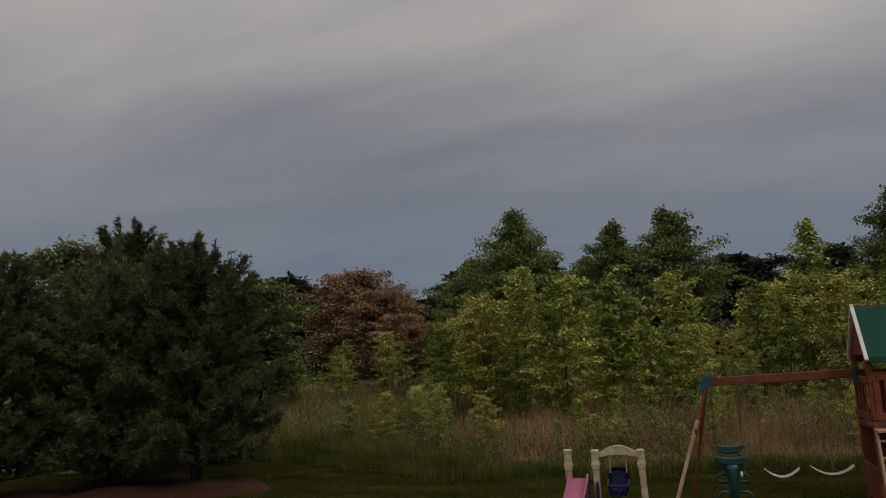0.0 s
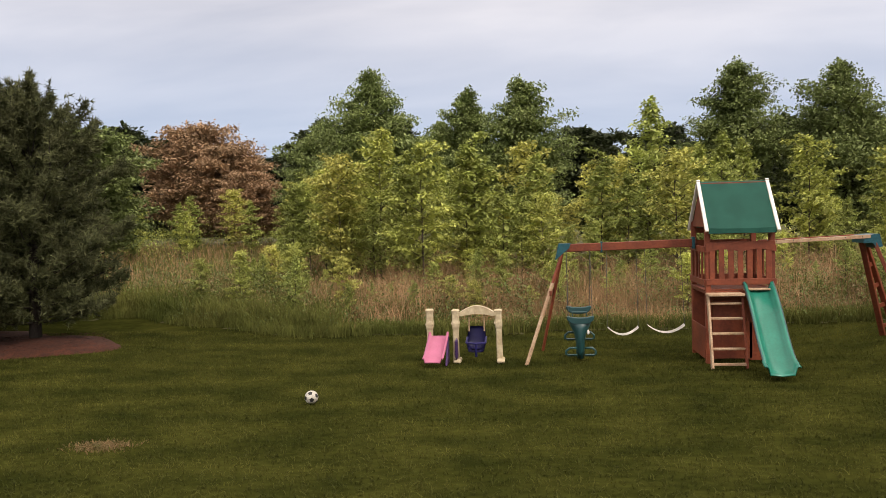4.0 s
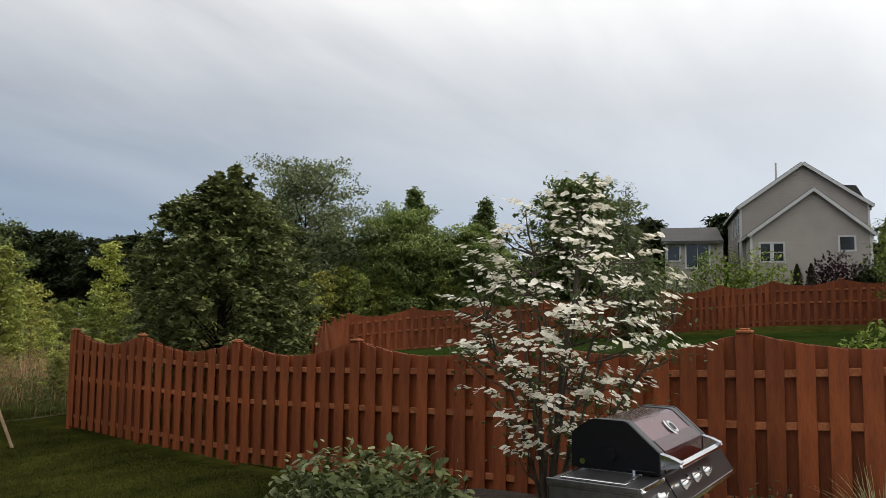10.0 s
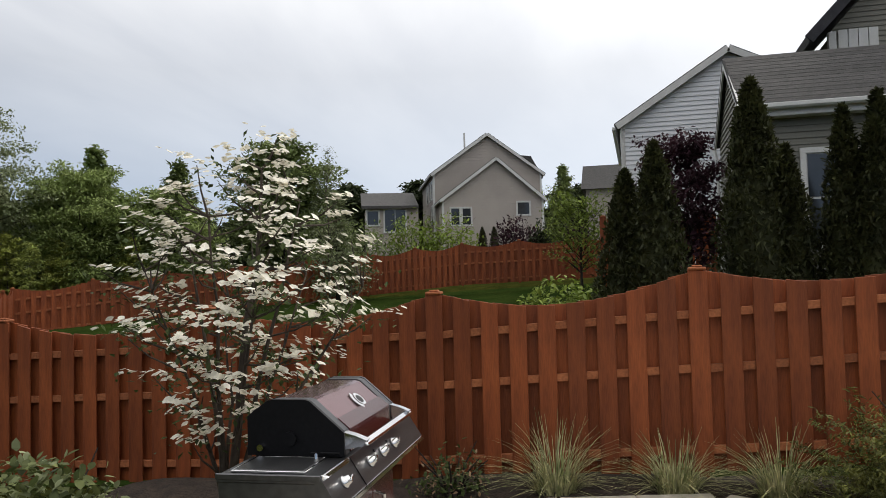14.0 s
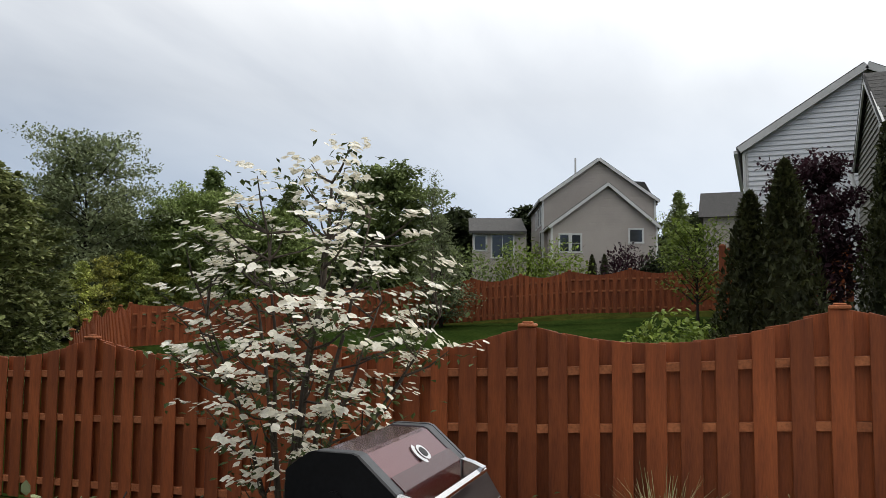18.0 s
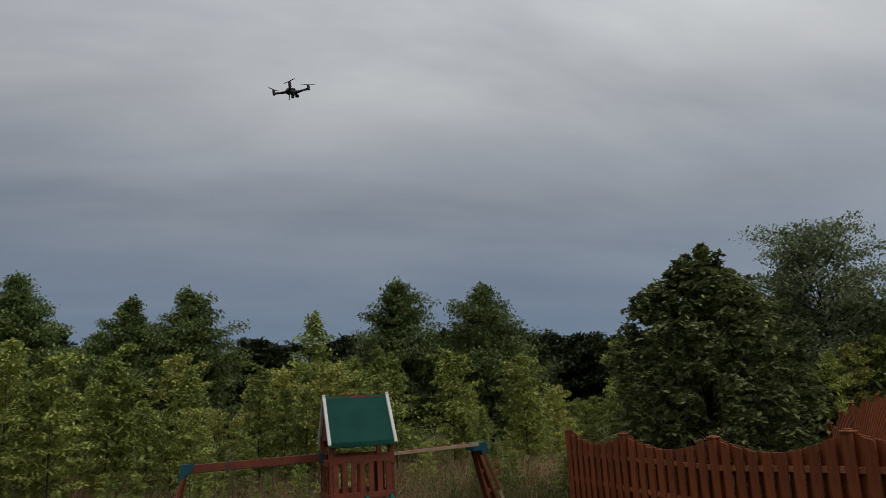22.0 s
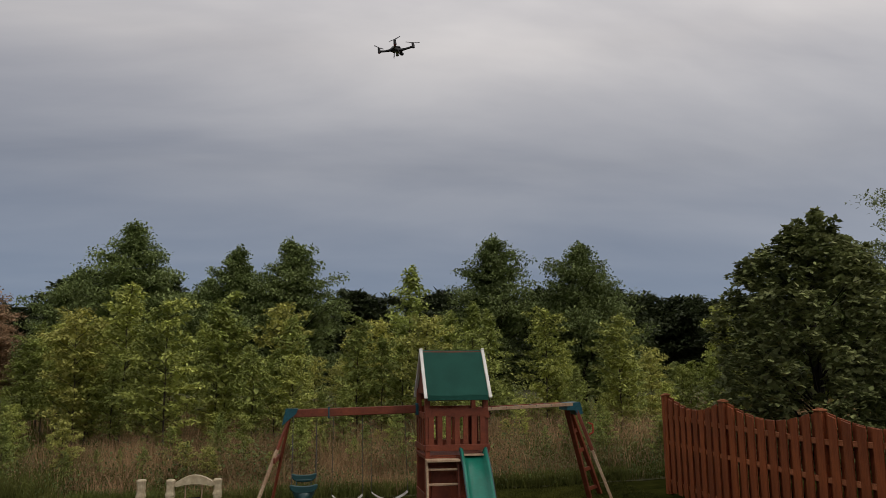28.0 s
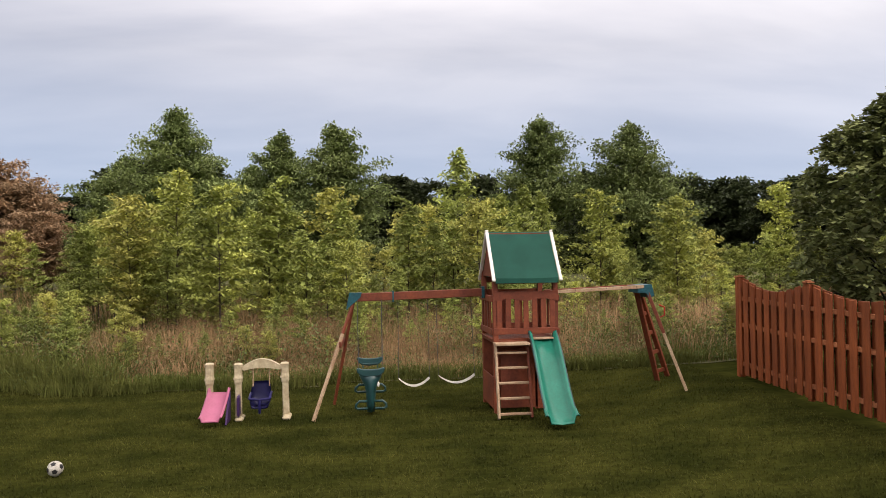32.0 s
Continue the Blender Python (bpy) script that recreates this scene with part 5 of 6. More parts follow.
part("crotch_post", tube([(-1.30, 13.12, 0.35), (-1.30, 13.13, 0.22), (-1.30, 13.16, 0.13)], 0.022, 6), NAVY, toy)
for x in (-1.43, -1.17):
    part("rope", tube([(x, 13.42, 0.52), (x * 0.99 - 0.01, 13.44, 0.84)], 0.011, 6), PALEWOOD, toy, "yellow swing rope")

# ---- the ball ----
ball = thing("soccer_ball", "scuffed white and black football lying on the lawn", "ball", Matrix.Translation((-3.36, 10.34, float(height(-3.36, 10.34)) + 0.098)) @ Matrix.Rotation(0.7, 4, "X"))
ico = bmesh.new()
bmesh.ops.create_icosphere(ico, subdivisions=3, radius=0.092)
part("cover", ico, BALLWHITE, ball, smooth=True)
ref = bmesh.new()
bmesh.ops.create_icosphere(ref, subdivisions=1, radius=0.093)
for c in [v.co.normalized() for v in ref.verts]:
    pb = bmesh.new()
    q = c.to_track_quat("Z", "Y").to_matrix()
    vs = [pb.verts.new((c * 0.0 + q @ Vector((0.033 * math.cos(2 * math.pi * k / 5), 0.033 * math.sin(2 * math.pi * k / 5), 0.088))).normalized() * 0.0938) for k in range(5)]
    mid = pb.verts.new(c * 0.0958)
    for k in range(5):
        pb.faces.new((vs[k], vs[(k + 1) % 5], mid))
    part("patch", pb, BLACK, ball, smooth=True)
ref.free()

# ---- the drone ----
dr = thing("drone", "black four-armed quadcopter drone hovering over the lawn", "drone", Matrix.Translation((1.47, 8.5, 6.32)) @ Matrix.Scale(0.8, 4) @ Matrix.Rotation(0.55, 4, "Z") @ Matrix.Rotation(-0.14, 4, "Y"))
hull = box((0.20, 0.10, 0.065), I4, 0.022)
part("body", hull, BLACK, dr)
part("top_shell", box((0.13, 0.075, 0.03), Matrix.Translation((0, 0, 0.042)), 0.012), BLACK, dr)
part("camera_pod", box((0.05, 0.05, 0.045), Matrix.Translation((0.10, 0, -0.045)), 0.012), BLACK, dr)
for sx in (-1, 1):
    for sy in (-1, 1):
        hub = Vector((sx * 0.17, sy * 0.19, 0.035))
        arm = part("arm", tube([(sx * 0.07, sy * 0.035, 0.0), (sx * 0.12, sy * 0.12, 0.005), hub - Vector((0, 0, 0.02))], [0.022, 0.016, 0.018], 7), BLACK, dr)
        part("motor", tube([hub - Vector((0, 0, 0.04)), hub + Vector((0, 0, 0.035))], [0.024, 0.02], 10), BLACK, dr)
        for k in (0, 1):
            a = 0.6 * sx + 0.9 * sy + k * math.pi
            part("propeller_blade", bar(hub + Vector((0, 0, 0.04)), hub + Vector((math.cos(a) * 0.115, math.sin(a) * 0.115, 0.045)), 0.018, 0.003), BLACK, dr)
        if sx < 0:
            part("light", box((0.02, 0.02, 0.012), Matrix.Translation(hub - Vector((0, 0, 0.047))), 0.004), REDLED, dr, "red tail light")
for sy in (-1, 1):
    part("landing_leg", tube([(0.0, sy * 0.05, -0.02), (0.0, sy * 0.075, -0.10)], 0.007, 6), BLACK, dr)

# ---- the gas grill ----
GM = Matrix.Translation((3.118, 1.393, PATIO_Z)) @ Matrix.Rotation(radians(3), 4, "Z")      # x along the grill, y to its back
grill = thing("gas_grill", "stainless steel gas grill with a burgundy hood on the patio", "grill", GM)
S = 0.924
hoodprof = [(0.522, 0.0), (0.522, 0.185), (0.500, 0.205), (0.418, 0.262), (0.395, 0.268), (0.225, 0.268), (0.200, 0.260), (0.035, 0.118), (0.030, 0.110), (0.030, 0.0)]
H0, H1 = 0.412, 1.327
YZX = Matrix(((0, 0, 1, 0), (1, 0, 0, 0), (0, 1, 0, S + 0.02), (0, 0, 0, 1)))
part("hood", prism(hoodprof, H0 + 0.012, H1 - 0.012, YZX), HOODSHEEN, grill, "glossy burgundy enamel hood, colour lifted for sky sheen")
part("hood_lip", prism([(0.029, 0.006), (0.029, 0.116), (0.088, 0.167), (0.084, 0.172), (0.022, 0.119), (0.020, 0.006)], H0 + 0.086, H1 - 0.086, YZX), BURGUNDY, grill, "deep burgundy lower edge of the hood")
for a, b in ((H0 - 0.012, H0 + 0.012), (H1 - 0.012, H1 + 0.012)):
    grown = [(0.276 + (u - 0.276) * 1.03, v * 1.03) for u, v in hoodprof]
    part("hood_end", prism(grown, a, b, YZX), ENAMEL if a < 0.7 else CASTGREY, grill, "black end of the cast hood" if a < 0.7 else "grey end of the cast hood")
for a, b in ((H0 + 0.004, H0 + 0.085), (H1 - 0.085, H1 - 0.004)):
    band = [(0.276 + (u - 0.276) * 1.015, v * 1.016) for u, v in hoodprof]
    part("hood_band", prism(band, a, b, YZX), CASTGREY, grill, "grey cast band at the hood's end")
# the thermometer sits on the front slope, in a swept chrome bezel
SLOPE = math.atan2(0.142, 0.165)
SL = Matrix.Translation((0.94, 0.118, S + 0.214)) @ Matrix.Rotation(SLOPE, 4, "X")
for nm, mm, r_, ox, w0, w1 in (("thermometer_bezel", CHROME, 0.046, 0.014, 0.0, 0.007), ("thermometer_dial", BLACK, 0.028, 0.014, 0.006, 0.009)):
    disc = tube([(ox, 0, w0), (ox, 0, w1)], r_, 20)
    disc.transform(SL)
    part(nm, disc, mm, grill)
sw_ = prism([(-0.022 + 0.052 * math.cos(a_), 0.058 * math.sin(a_)) for a_ in [math.pi * (0.55 + 0.95 * k / 12) for k in range(13)]] + [(-0.016 + 0.030 * math.cos(a_), 0.038 * math.sin(a_)) for a_ in [math.pi * (1.5 - 0.95 * k / 12) for k in range(13)]], 0.0, 0.006)
sw_.transform(SL)
part("thermometer_swoosh", sw_, CHROME, grill, "swept chrome trim")
part("hood_handle", bar((H0 + 0.02, -0.072, S + 0.080), (H1 + 0.02, -0.072, S + 0.080), 0.042, 0.020, 0.008, upward=(0, -0.5, 0.85)), CHROME, grill)
for x in (H0 + 0.01, H1 - 0.05):
    part("handle_bracket", prism([(0.035, 0.03), (0.035, 0.118), (-0.03, 0.102), (-0.09, 0.078), (-0.07, 0.05)], x - 0.012, x + 0.045, YZX), CHROME, grill)
part("hinge_pin", tube([(H0 - 0.035, 0.455, S + 0.06), (H0 - 0.01, 0.455, S + 0.06)], 0.017, 10), CHROME, grill)
part("end_grip", tube([(H0 - 0.03, 0.30, S + 0.105), (H0 - 0.01, 0.30, S + 0.105)], 0.036, 12), ENAMEL, grill)
part("end_rib", box((0.012, 0.15, 0.010), Matrix.Translation((H0 - 0.014, 0.12, S + 0.035)), 0.003), ENAMEL, grill)
part("side_shelf", box((0.385, 0.50, 0.035), Matrix.Translation((0.195, 0.25, S)), 0.008), STEEL, grill)
part("side_burner_lid", box((0.27, 0.34, 0.014), Matrix.Translation((0.20, 0.27, S + 0.024)), 0.004), STEEL, grill)
for sx, sy, ox, oy in ((0.29, 0.012, 0.20, 0.445), (0.29, 0.012, 0.20, 0.095), (0.012, 0.36, 0.06, 0.27), (0.012, 0.36, 0.34, 0.27)):
    part("lid_rim", box((sx, sy, 0.012), Matrix.Translation((ox, oy, S + 0.024)), 0.003), CHROME, grill)
part("burner_handle", tube([(0.30, 0.13, S + 0.03), (0.30, 0.13, S + 0.05), (0.34, 0.13, S + 0.05)], 0.009, 6), CHROME, grill)
part("side_shelf", box((0.27, 0.50, 0.035), Matrix.Translation((1.485, 0.25, S)), 0.008), STEEL, grill)
part("shelf_lip", box((0.37, 0.012, 0.03), Matrix.Translation((0.195, -0.005, S + 0.012)), 0.004), CHROME, grill)
part("shelf_lip", box((0.012, 0.50, 0.03), Matrix.Translation((0.004, 0.25, S + 0.012)), 0.004), STEEL, grill)
part("shelf_skirt", box((0.02, 0.48, 0.09), Matrix.Translation((0.02, 0.25, S - 0.055)), 0.004), STEEL, grill)
PEND = 1.62
panel = prism([(0.0, 0.018), (0.03, 0.018), (0.03, -0.135), (-0.082, -0.135), (-0.086, -0.118)], 0.0, PEND, Matrix(((0, 0, 1, 0), (1, 0, 0, 0), (0, 1, 0, S), (0, 0, 0, 1))))
part("control_panel", panel, STEEL, grill)
part("panel_lip", bar((0.0, -0.088, S - 0.128), (PEND, -0.088, S - 0.128), 0.014, 0.026, 0.003), CHROME, grill, "polished lower edge of the control panel")
part("panel_seam", bar((0.40, -0.047, S - 0.050), (0.406, -0.047, S - 0.050), 0.15, 0.004, 0, upward=(0, -0.84, 0.54)), ENAMEL, grill)
FN = Vector((0, -0.845, 0.535))                          # the panel's face looks forward and up
for x in (0.19, 0.60, 0.83, 1.06):
    c0 = Vector((x, -0.043, S - 0.050))
    kn = tube([c0, c0 + FN * 0.014, c0 + FN * 0.018, c0 + FN * 0.040], [0.031, 0.031, 0.023, 0.019], 16)
    k = part("knob", kn, CHROME, grill, smooth=True)
    part("knob_grip", bar(c0 + FN * 0.030, c0 + FN * 0.052, 0.010, 0.044, 0.003, upward=(1, 0, 0.4)), CHROME, k)
for x in (0.73, 0.98):
    c0 = Vector((x, -0.028, S - 0.022))
    part("igniter", tube([c0, c0 + FN * 0.008], 0.009, 8), BLACK, grill)
part("firebox", box((0.88, 0.46, 0.20), Matrix.Translation((0.87, 0.275, S - 0.07)), 0.01), ENAMEL, grill)
part("cabinet", box((0.88, 0.46, 0.66), Matrix.Translation((0.87, 0.275, 0.42)), 0.01), ENAMEL, grill)
for x in (0.65, 1.09):
    d = part("door", box((0.43, 0.02, 0.60), Matrix.Translation((x, 0.034, 0.42)), 0.008), BURGUNDY, grill, "burgundy enamel cabinet door")
    hx = x + (0.15 if x < 0.7 else -0.15)
    part("door_handle", tube([(hx, 0.025, 0.32), (hx, -0.02, 0.33), (hx, -0.02, 0.62), (hx, 0.025, 0.63)], 0.012, 8), CHROME, d)
for x in (0.48, 1.26):
    for y in (0.08, 0.47):
        part("caster", tube([(x - 0.015, y, 0.045), (x + 0.015, y, 0.045)], 0.045, 12), BLACK, grill)

# ---- shrubs and grasses in the beds ----


def bush(name, label, seed, at, r, h, count, leaf, m, twig=DARKBARK, category="shrub", shell=0.75, narrow=0.55, flatness=0.35, second=None, group=""):
    rg = np.random.default_rng(seed)
    t = thing(name, label, category, at, group)
    for k in range(8):
        bm = bmesh.new()
        a = k * 2.4
        q = Vector((math.cos(a) * r * 0.75, math.sin(a) * r * 0.75, h * rg.uniform(0.55, 0.9)))
        tube([(0.03 * math.cos(a), 0.03 * math.sin(a), 0.0), q * 0.5 + Vector((0, 0, 0.1 * h)), q], [0.014, 0.009, 0.004], 5, bm, close=False)
        part("stem", bm, twig, t)
    u = rg.normal(0, 1, (count, 3)); u /= np.linalg.norm(u, axis=1)[:, None]
    u[:, 2] = np.abs(u[:, 2]) * 1.05 - 0.12
    rad = (shell + (1 - shell) * rg.uniform(0, 1, count)) * (1 + 0.16 * np.sin(u[:, 0] * 5 + seed) * np.sin(u[:, 1] * 4 + 2) + 0.10 * np.sin(u[:, 2] * 9 + u[:, 0] * 7))
    P = u * rad[:, None] * np.array([r, r, h * 0.95])
    P[:, 2] = np.maximum(P[:, 2], 0.03)
    cut = int(count * (0.8 if second else 1.0))
    V_, F_ = leaves(P[:cut], leaf, rg, narrow=narrow, flatness=flatness, oval=leaf < 0.2)
    raw("foliage", V_, F_, m, t)
    if second:
        V_, F_ = leaves(P[cut:] * 1.03, leaf * 0.9, rg, narrow=narrow, flatness=flatness, oval=True)
        raw("pale_foliage", V_, F_, second, t, "cream-edged leaves")
    return t


bush("viburnum_shrub", "broad green shrub with cream-edged leaves beside the patio", 31, Matrix.Translation((2.80, 2.88, 0.28)), 1.02, 1.50, 22000, 0.060, VIBURNUM, second=VIBEDGE, shell=0.62, narrow=0.66)
bush("rose_shrub", "small twiggy shrub with reddish leaves by the fence", 32, Matrix.Translation((6.55, 1.65, 0.5)), 0.42, 0.55, 900, 0.05, DOGLEAF, second=RUSTLEAF, shell=0.4)
bush("shrub", "bright yellow-green shrub behind the fence", 33, spot(10.6, 1.15), 1.5, 1.78, 19000, 0.09, SHRUB, shell=0.7)


def clump(seed, at, h, n, label):
    rg = np.random.default_rng(seed)
    t = thing("ornamental_grass", label, "grass clump", at, "ornamental grasses")
    V, F = [], []
    for k in range(n):
        a = rg.uniform(0, 2 * math.pi)
        r0 = 0.17 * math.sqrt(rg.uniform(0, 1))
        L = h * rg.uniform(0.45, 1.3)
        bend = rg.uniform(0.15, 1.9)
        w = rg.uniform(0.005, 0.010)
        o = len(V)
        for i in range(6):
            u = i / 5
            out = r0 + bend * L * 0.62 * u * u
            z = L * (u - 0.36 * bend * u * u)
            ww = w * (1 - 0.85 * u)
            cx, cy = math.cos(a) * out, math.sin(a) * out
            V += [(cx - math.sin(a) * ww, cy + math.cos(a) * ww, z), (cx + math.sin(a) * ww, cy - math.cos(a) * ww, z)]
        F += [(o + 2 * i, o + 2 * i + 1, o + 2 * i + 3, o + 2 * i + 2) for i in range(5)]
    raw("blades", V, F, STRIPED, t)
    return t


for i, (x, y, h) in enumerate(((6.62, 0.76, 0.66), (6.80, -0.22, 0.55), (6.78, -1.05, 0.62))):
    clump(40 + i, Matrix.Translation((x, y, 0.52)), h, 300, "clump of striped green and cream ornamental grass at the fence")
for i, (x, y) in enumerate(((6.30, 0.25), (6.25, 1.35))):
    st = tagged(part("edging_stone", box((0.13, 0.42, 0.06), Matrix.Translation((x, y, 0.56)) @ Matrix.Rotation(0.1 * (i * 2 - 1), 4, "Z"), 0.015), PAVER), "flat pale edging stone lying on the mulch", "stone", "edging stones")
jun = bush("juniper", "spreading gold-tipped juniper at the patio corner", 35, Matrix.Translation((6.05, -2.17, 0.55)), 0.85, 1.10, 6500, 0.05, JUNIPER, category="shrub", shell=0.35, narrow=0.3)
rg = np.random.default_rng(36)
P = []
for k in range(150):                                     # layered boughs, each a drooping feather of side shoots
    a, e = rg.uniform(0, 2 * math.pi), rg.uniform(0.0, 1.0)
    d = np.array([math.cos(a) * math.cos(e), math.sin(a) * math.cos(e), math.sin(e)])
    side = np.array([-math.sin(a), math.cos(a), 0.0])
    L = rg.uniform(0.8, 1.4)
    for i in range(16):
        u = 0.35 + 0.65 * i / 15
        c = d * L * u + np.array([0, 0, 0.10 * u - 0.22 * u * u])
        for j in (-2, -1, 0, 1, 2):
            o = j * 0.055 * (1.25 - u)
            P.append(c + side * o + d * abs(o) * 0.8 + rg.normal(0, 0.008, 3))
            P.append(c + side * o * 1.5 + d * abs(o) * 1.3 + rg.normal(0, 0.010, 3) - np.array([0, 0, 0.01]))
P = np.array(P); P[:, 2] = np.maximum(P[:, 2], 0.02)
V, F = leaves(P, 0.048, rg, droop=0.15, narrow=0.34, flatness=0.45)
raw("sprays", V, F, JUNIPER, jun, "feathery gold-green juniper sprays")
q = []
for k in range(14):
    q.append(np.array([3.6 + 0.12 * k, 2.55 + 0.2 * math.sin(k), 0.45]) + rg.normal(0, 1, (40, 3)) * np.array([0.1, 0.12, 0.05]))
V, F = blades(np.concatenate(q), rg, 0.42, 0.02, 0.4)
tagged(raw("iris_leaves", V, F, DOGLEAF), "low strappy green leaves under the dogwood", "plants", "", "stuff")

# ---- the flowering dogwood ----
dog = thing("dogwood_tree", "flowering dogwood with tiers of white blossom behind the grill", "tree", Matrix.Translation((4.70, 2.80, 0.40)) @ Matrix.Rotation(radians(6), 4, Vector((0.95, 0.31, 0))))
rg = np.random.default_rng(52)
CROWN_Z, CROWN_R = (0.88, 1.05, 1.45, 2.0, 2.5, 2.85, 3.12), (0.16, 0.44, 0.74, 1.00, 0.84, 0.46, 0.10)


def crown(z):
    return float(np.interp(z, CROWN_Z, CROWN_R))


woods = []                                              # vase of stems from the ground
for i in range(9):
    a = i * 2.4 + 0.4
    top = 2.86 if i == 0 else rg.uniform(1.9, 2.65)
    reach = 0.06 if i == 0 else crown(top) * rg.uniform(0.45, 0.8)
    r0 = 0.042 if i == 0 else rg.uniform(0.020, 0.030)
    spread_ = [max(0.0, (top * k / 8 - 0.4) / (top - 0.4)) ** 1.15 for k in range(9)]          # the stems part above a short trunk
    pts_ = [Vector((math.cos(a) * (0.015 + reach * u) + rg.normal(0, 0.012), math.sin(a) * (0.015 + reach * u) + rg.normal(0, 0.012), top * k / 8)) for k, u in enumerate(spread_)]
    pts_[0].z = 0.0
    part("stem", tube(pts_, [r0 * (1 - 0.8 * k / 8) for k in range(9)], 7), BARK, dog, smooth=True)
    woods += [(pts_[k].lerp(pts_[k + 1], w), r0) for k in range(2, 8) for w in (0.0, 0.5)]
    woods.append((pts_[-1], r0))
tiers = []
levels = np.linspace(0.92, 3.10, 200)
girth = np.cumsum([crown(v) ** 1.1 for v in levels])
for k in range(150):
    z = float(np.interp((k + rg.uniform(0, 1)) / 150 * girth[-1], girth, levels))
    a = k * 2.4 + rg.normal(0, 0.5)
    rad = crown(z) * math.sqrt(rg.uniform(0.10, 1.0))
    p1 = Vector((math.cos(a) * rad, math.sin(a) * rad, z))
    p0 = min((w for w, _ in woods if w.z < z - 0.08), key=lambda w: (w - p1).length + 0.5 * abs(p1.z - w.z - 0.22))
    mid = p0.lerp(p1, 0.6) + Vector((0, 0, -0.03))
    part("branch", tube([p0, mid, p1], [0.009, 0.006, 0.003], 5), BARK, dog)
    tiers.append((p1, 0.115 * rg.uniform(0.55, 1.45), int(rg.integers(7, 21))))
    if (p1 - p0).length > 0.3:
        tiers.append((mid.lerp(p1, 0.45) + Vector((rg.normal(0, 0.05), rg.normal(0, 0.05), 0.03)), 0.07, int(rg.integers(3, 8))))
flowers, leafpts = [], []
for q, r, k in tiers:                                  # flat sprays of blossom on the branch ends
    lean = rg.normal(0, 0.12, 2)
    for _ in range(k):
        d = rg.normal(0, 0.62, 2) * r
        flowers.append(np.array(q) + np.array([d[0], d[1], d @ lean + rg.normal(0, 0.010) + 0.03]))
    leafpts.append(np.array(q) + rg.normal(0, 1, (11, 3)) * np.array([r * 0.9, r * 0.9, 0.025]) - np.array([0, 0, 0.012]))
V, F = [], []
for c in flowers:
    a0 = rg.uniform(0, 6.28)
    tlt = rg.normal(0, 0.25, 2) - 0.28 * c[:2] / max(0.2, np.linalg.norm(c[:2]))      # blossoms face a little outward
    s = rg.uniform(0.021, 0.031)
    for k in range(4):
        a = a0 + k * math.pi / 2
        d = np.array([math.cos(a), math.sin(a), tlt[0] * math.cos(a) + tlt[1] * math.sin(a)])
        n = np.array([-math.sin(a), math.cos(a), tlt[1] * math.cos(a) - tlt[0] * math.sin(a)])
        o = len(V)
        V += [c, c + d * s * 0.55 + n * s * 0.58 + [0, 0, 0.007], c + d * s + [0, 0, 0.004], c + d * s * 0.55 - n * s * 0.58 + [0, 0, 0.007]]
        F.append((o, o + 1, o + 2, o + 3))
tagged(raw("blossom", V, F, BRACT, dog, "white four-petalled dogwood blossom"), kind="stuff")
V, F = leaves(np.concatenate(leafpts), 0.055, rg, droop=0.3, narrow=0.5)
tagged(raw("foliage", V, F, DOGLEAF, dog), kind="stuff")

# ---- pines by the lawn ----


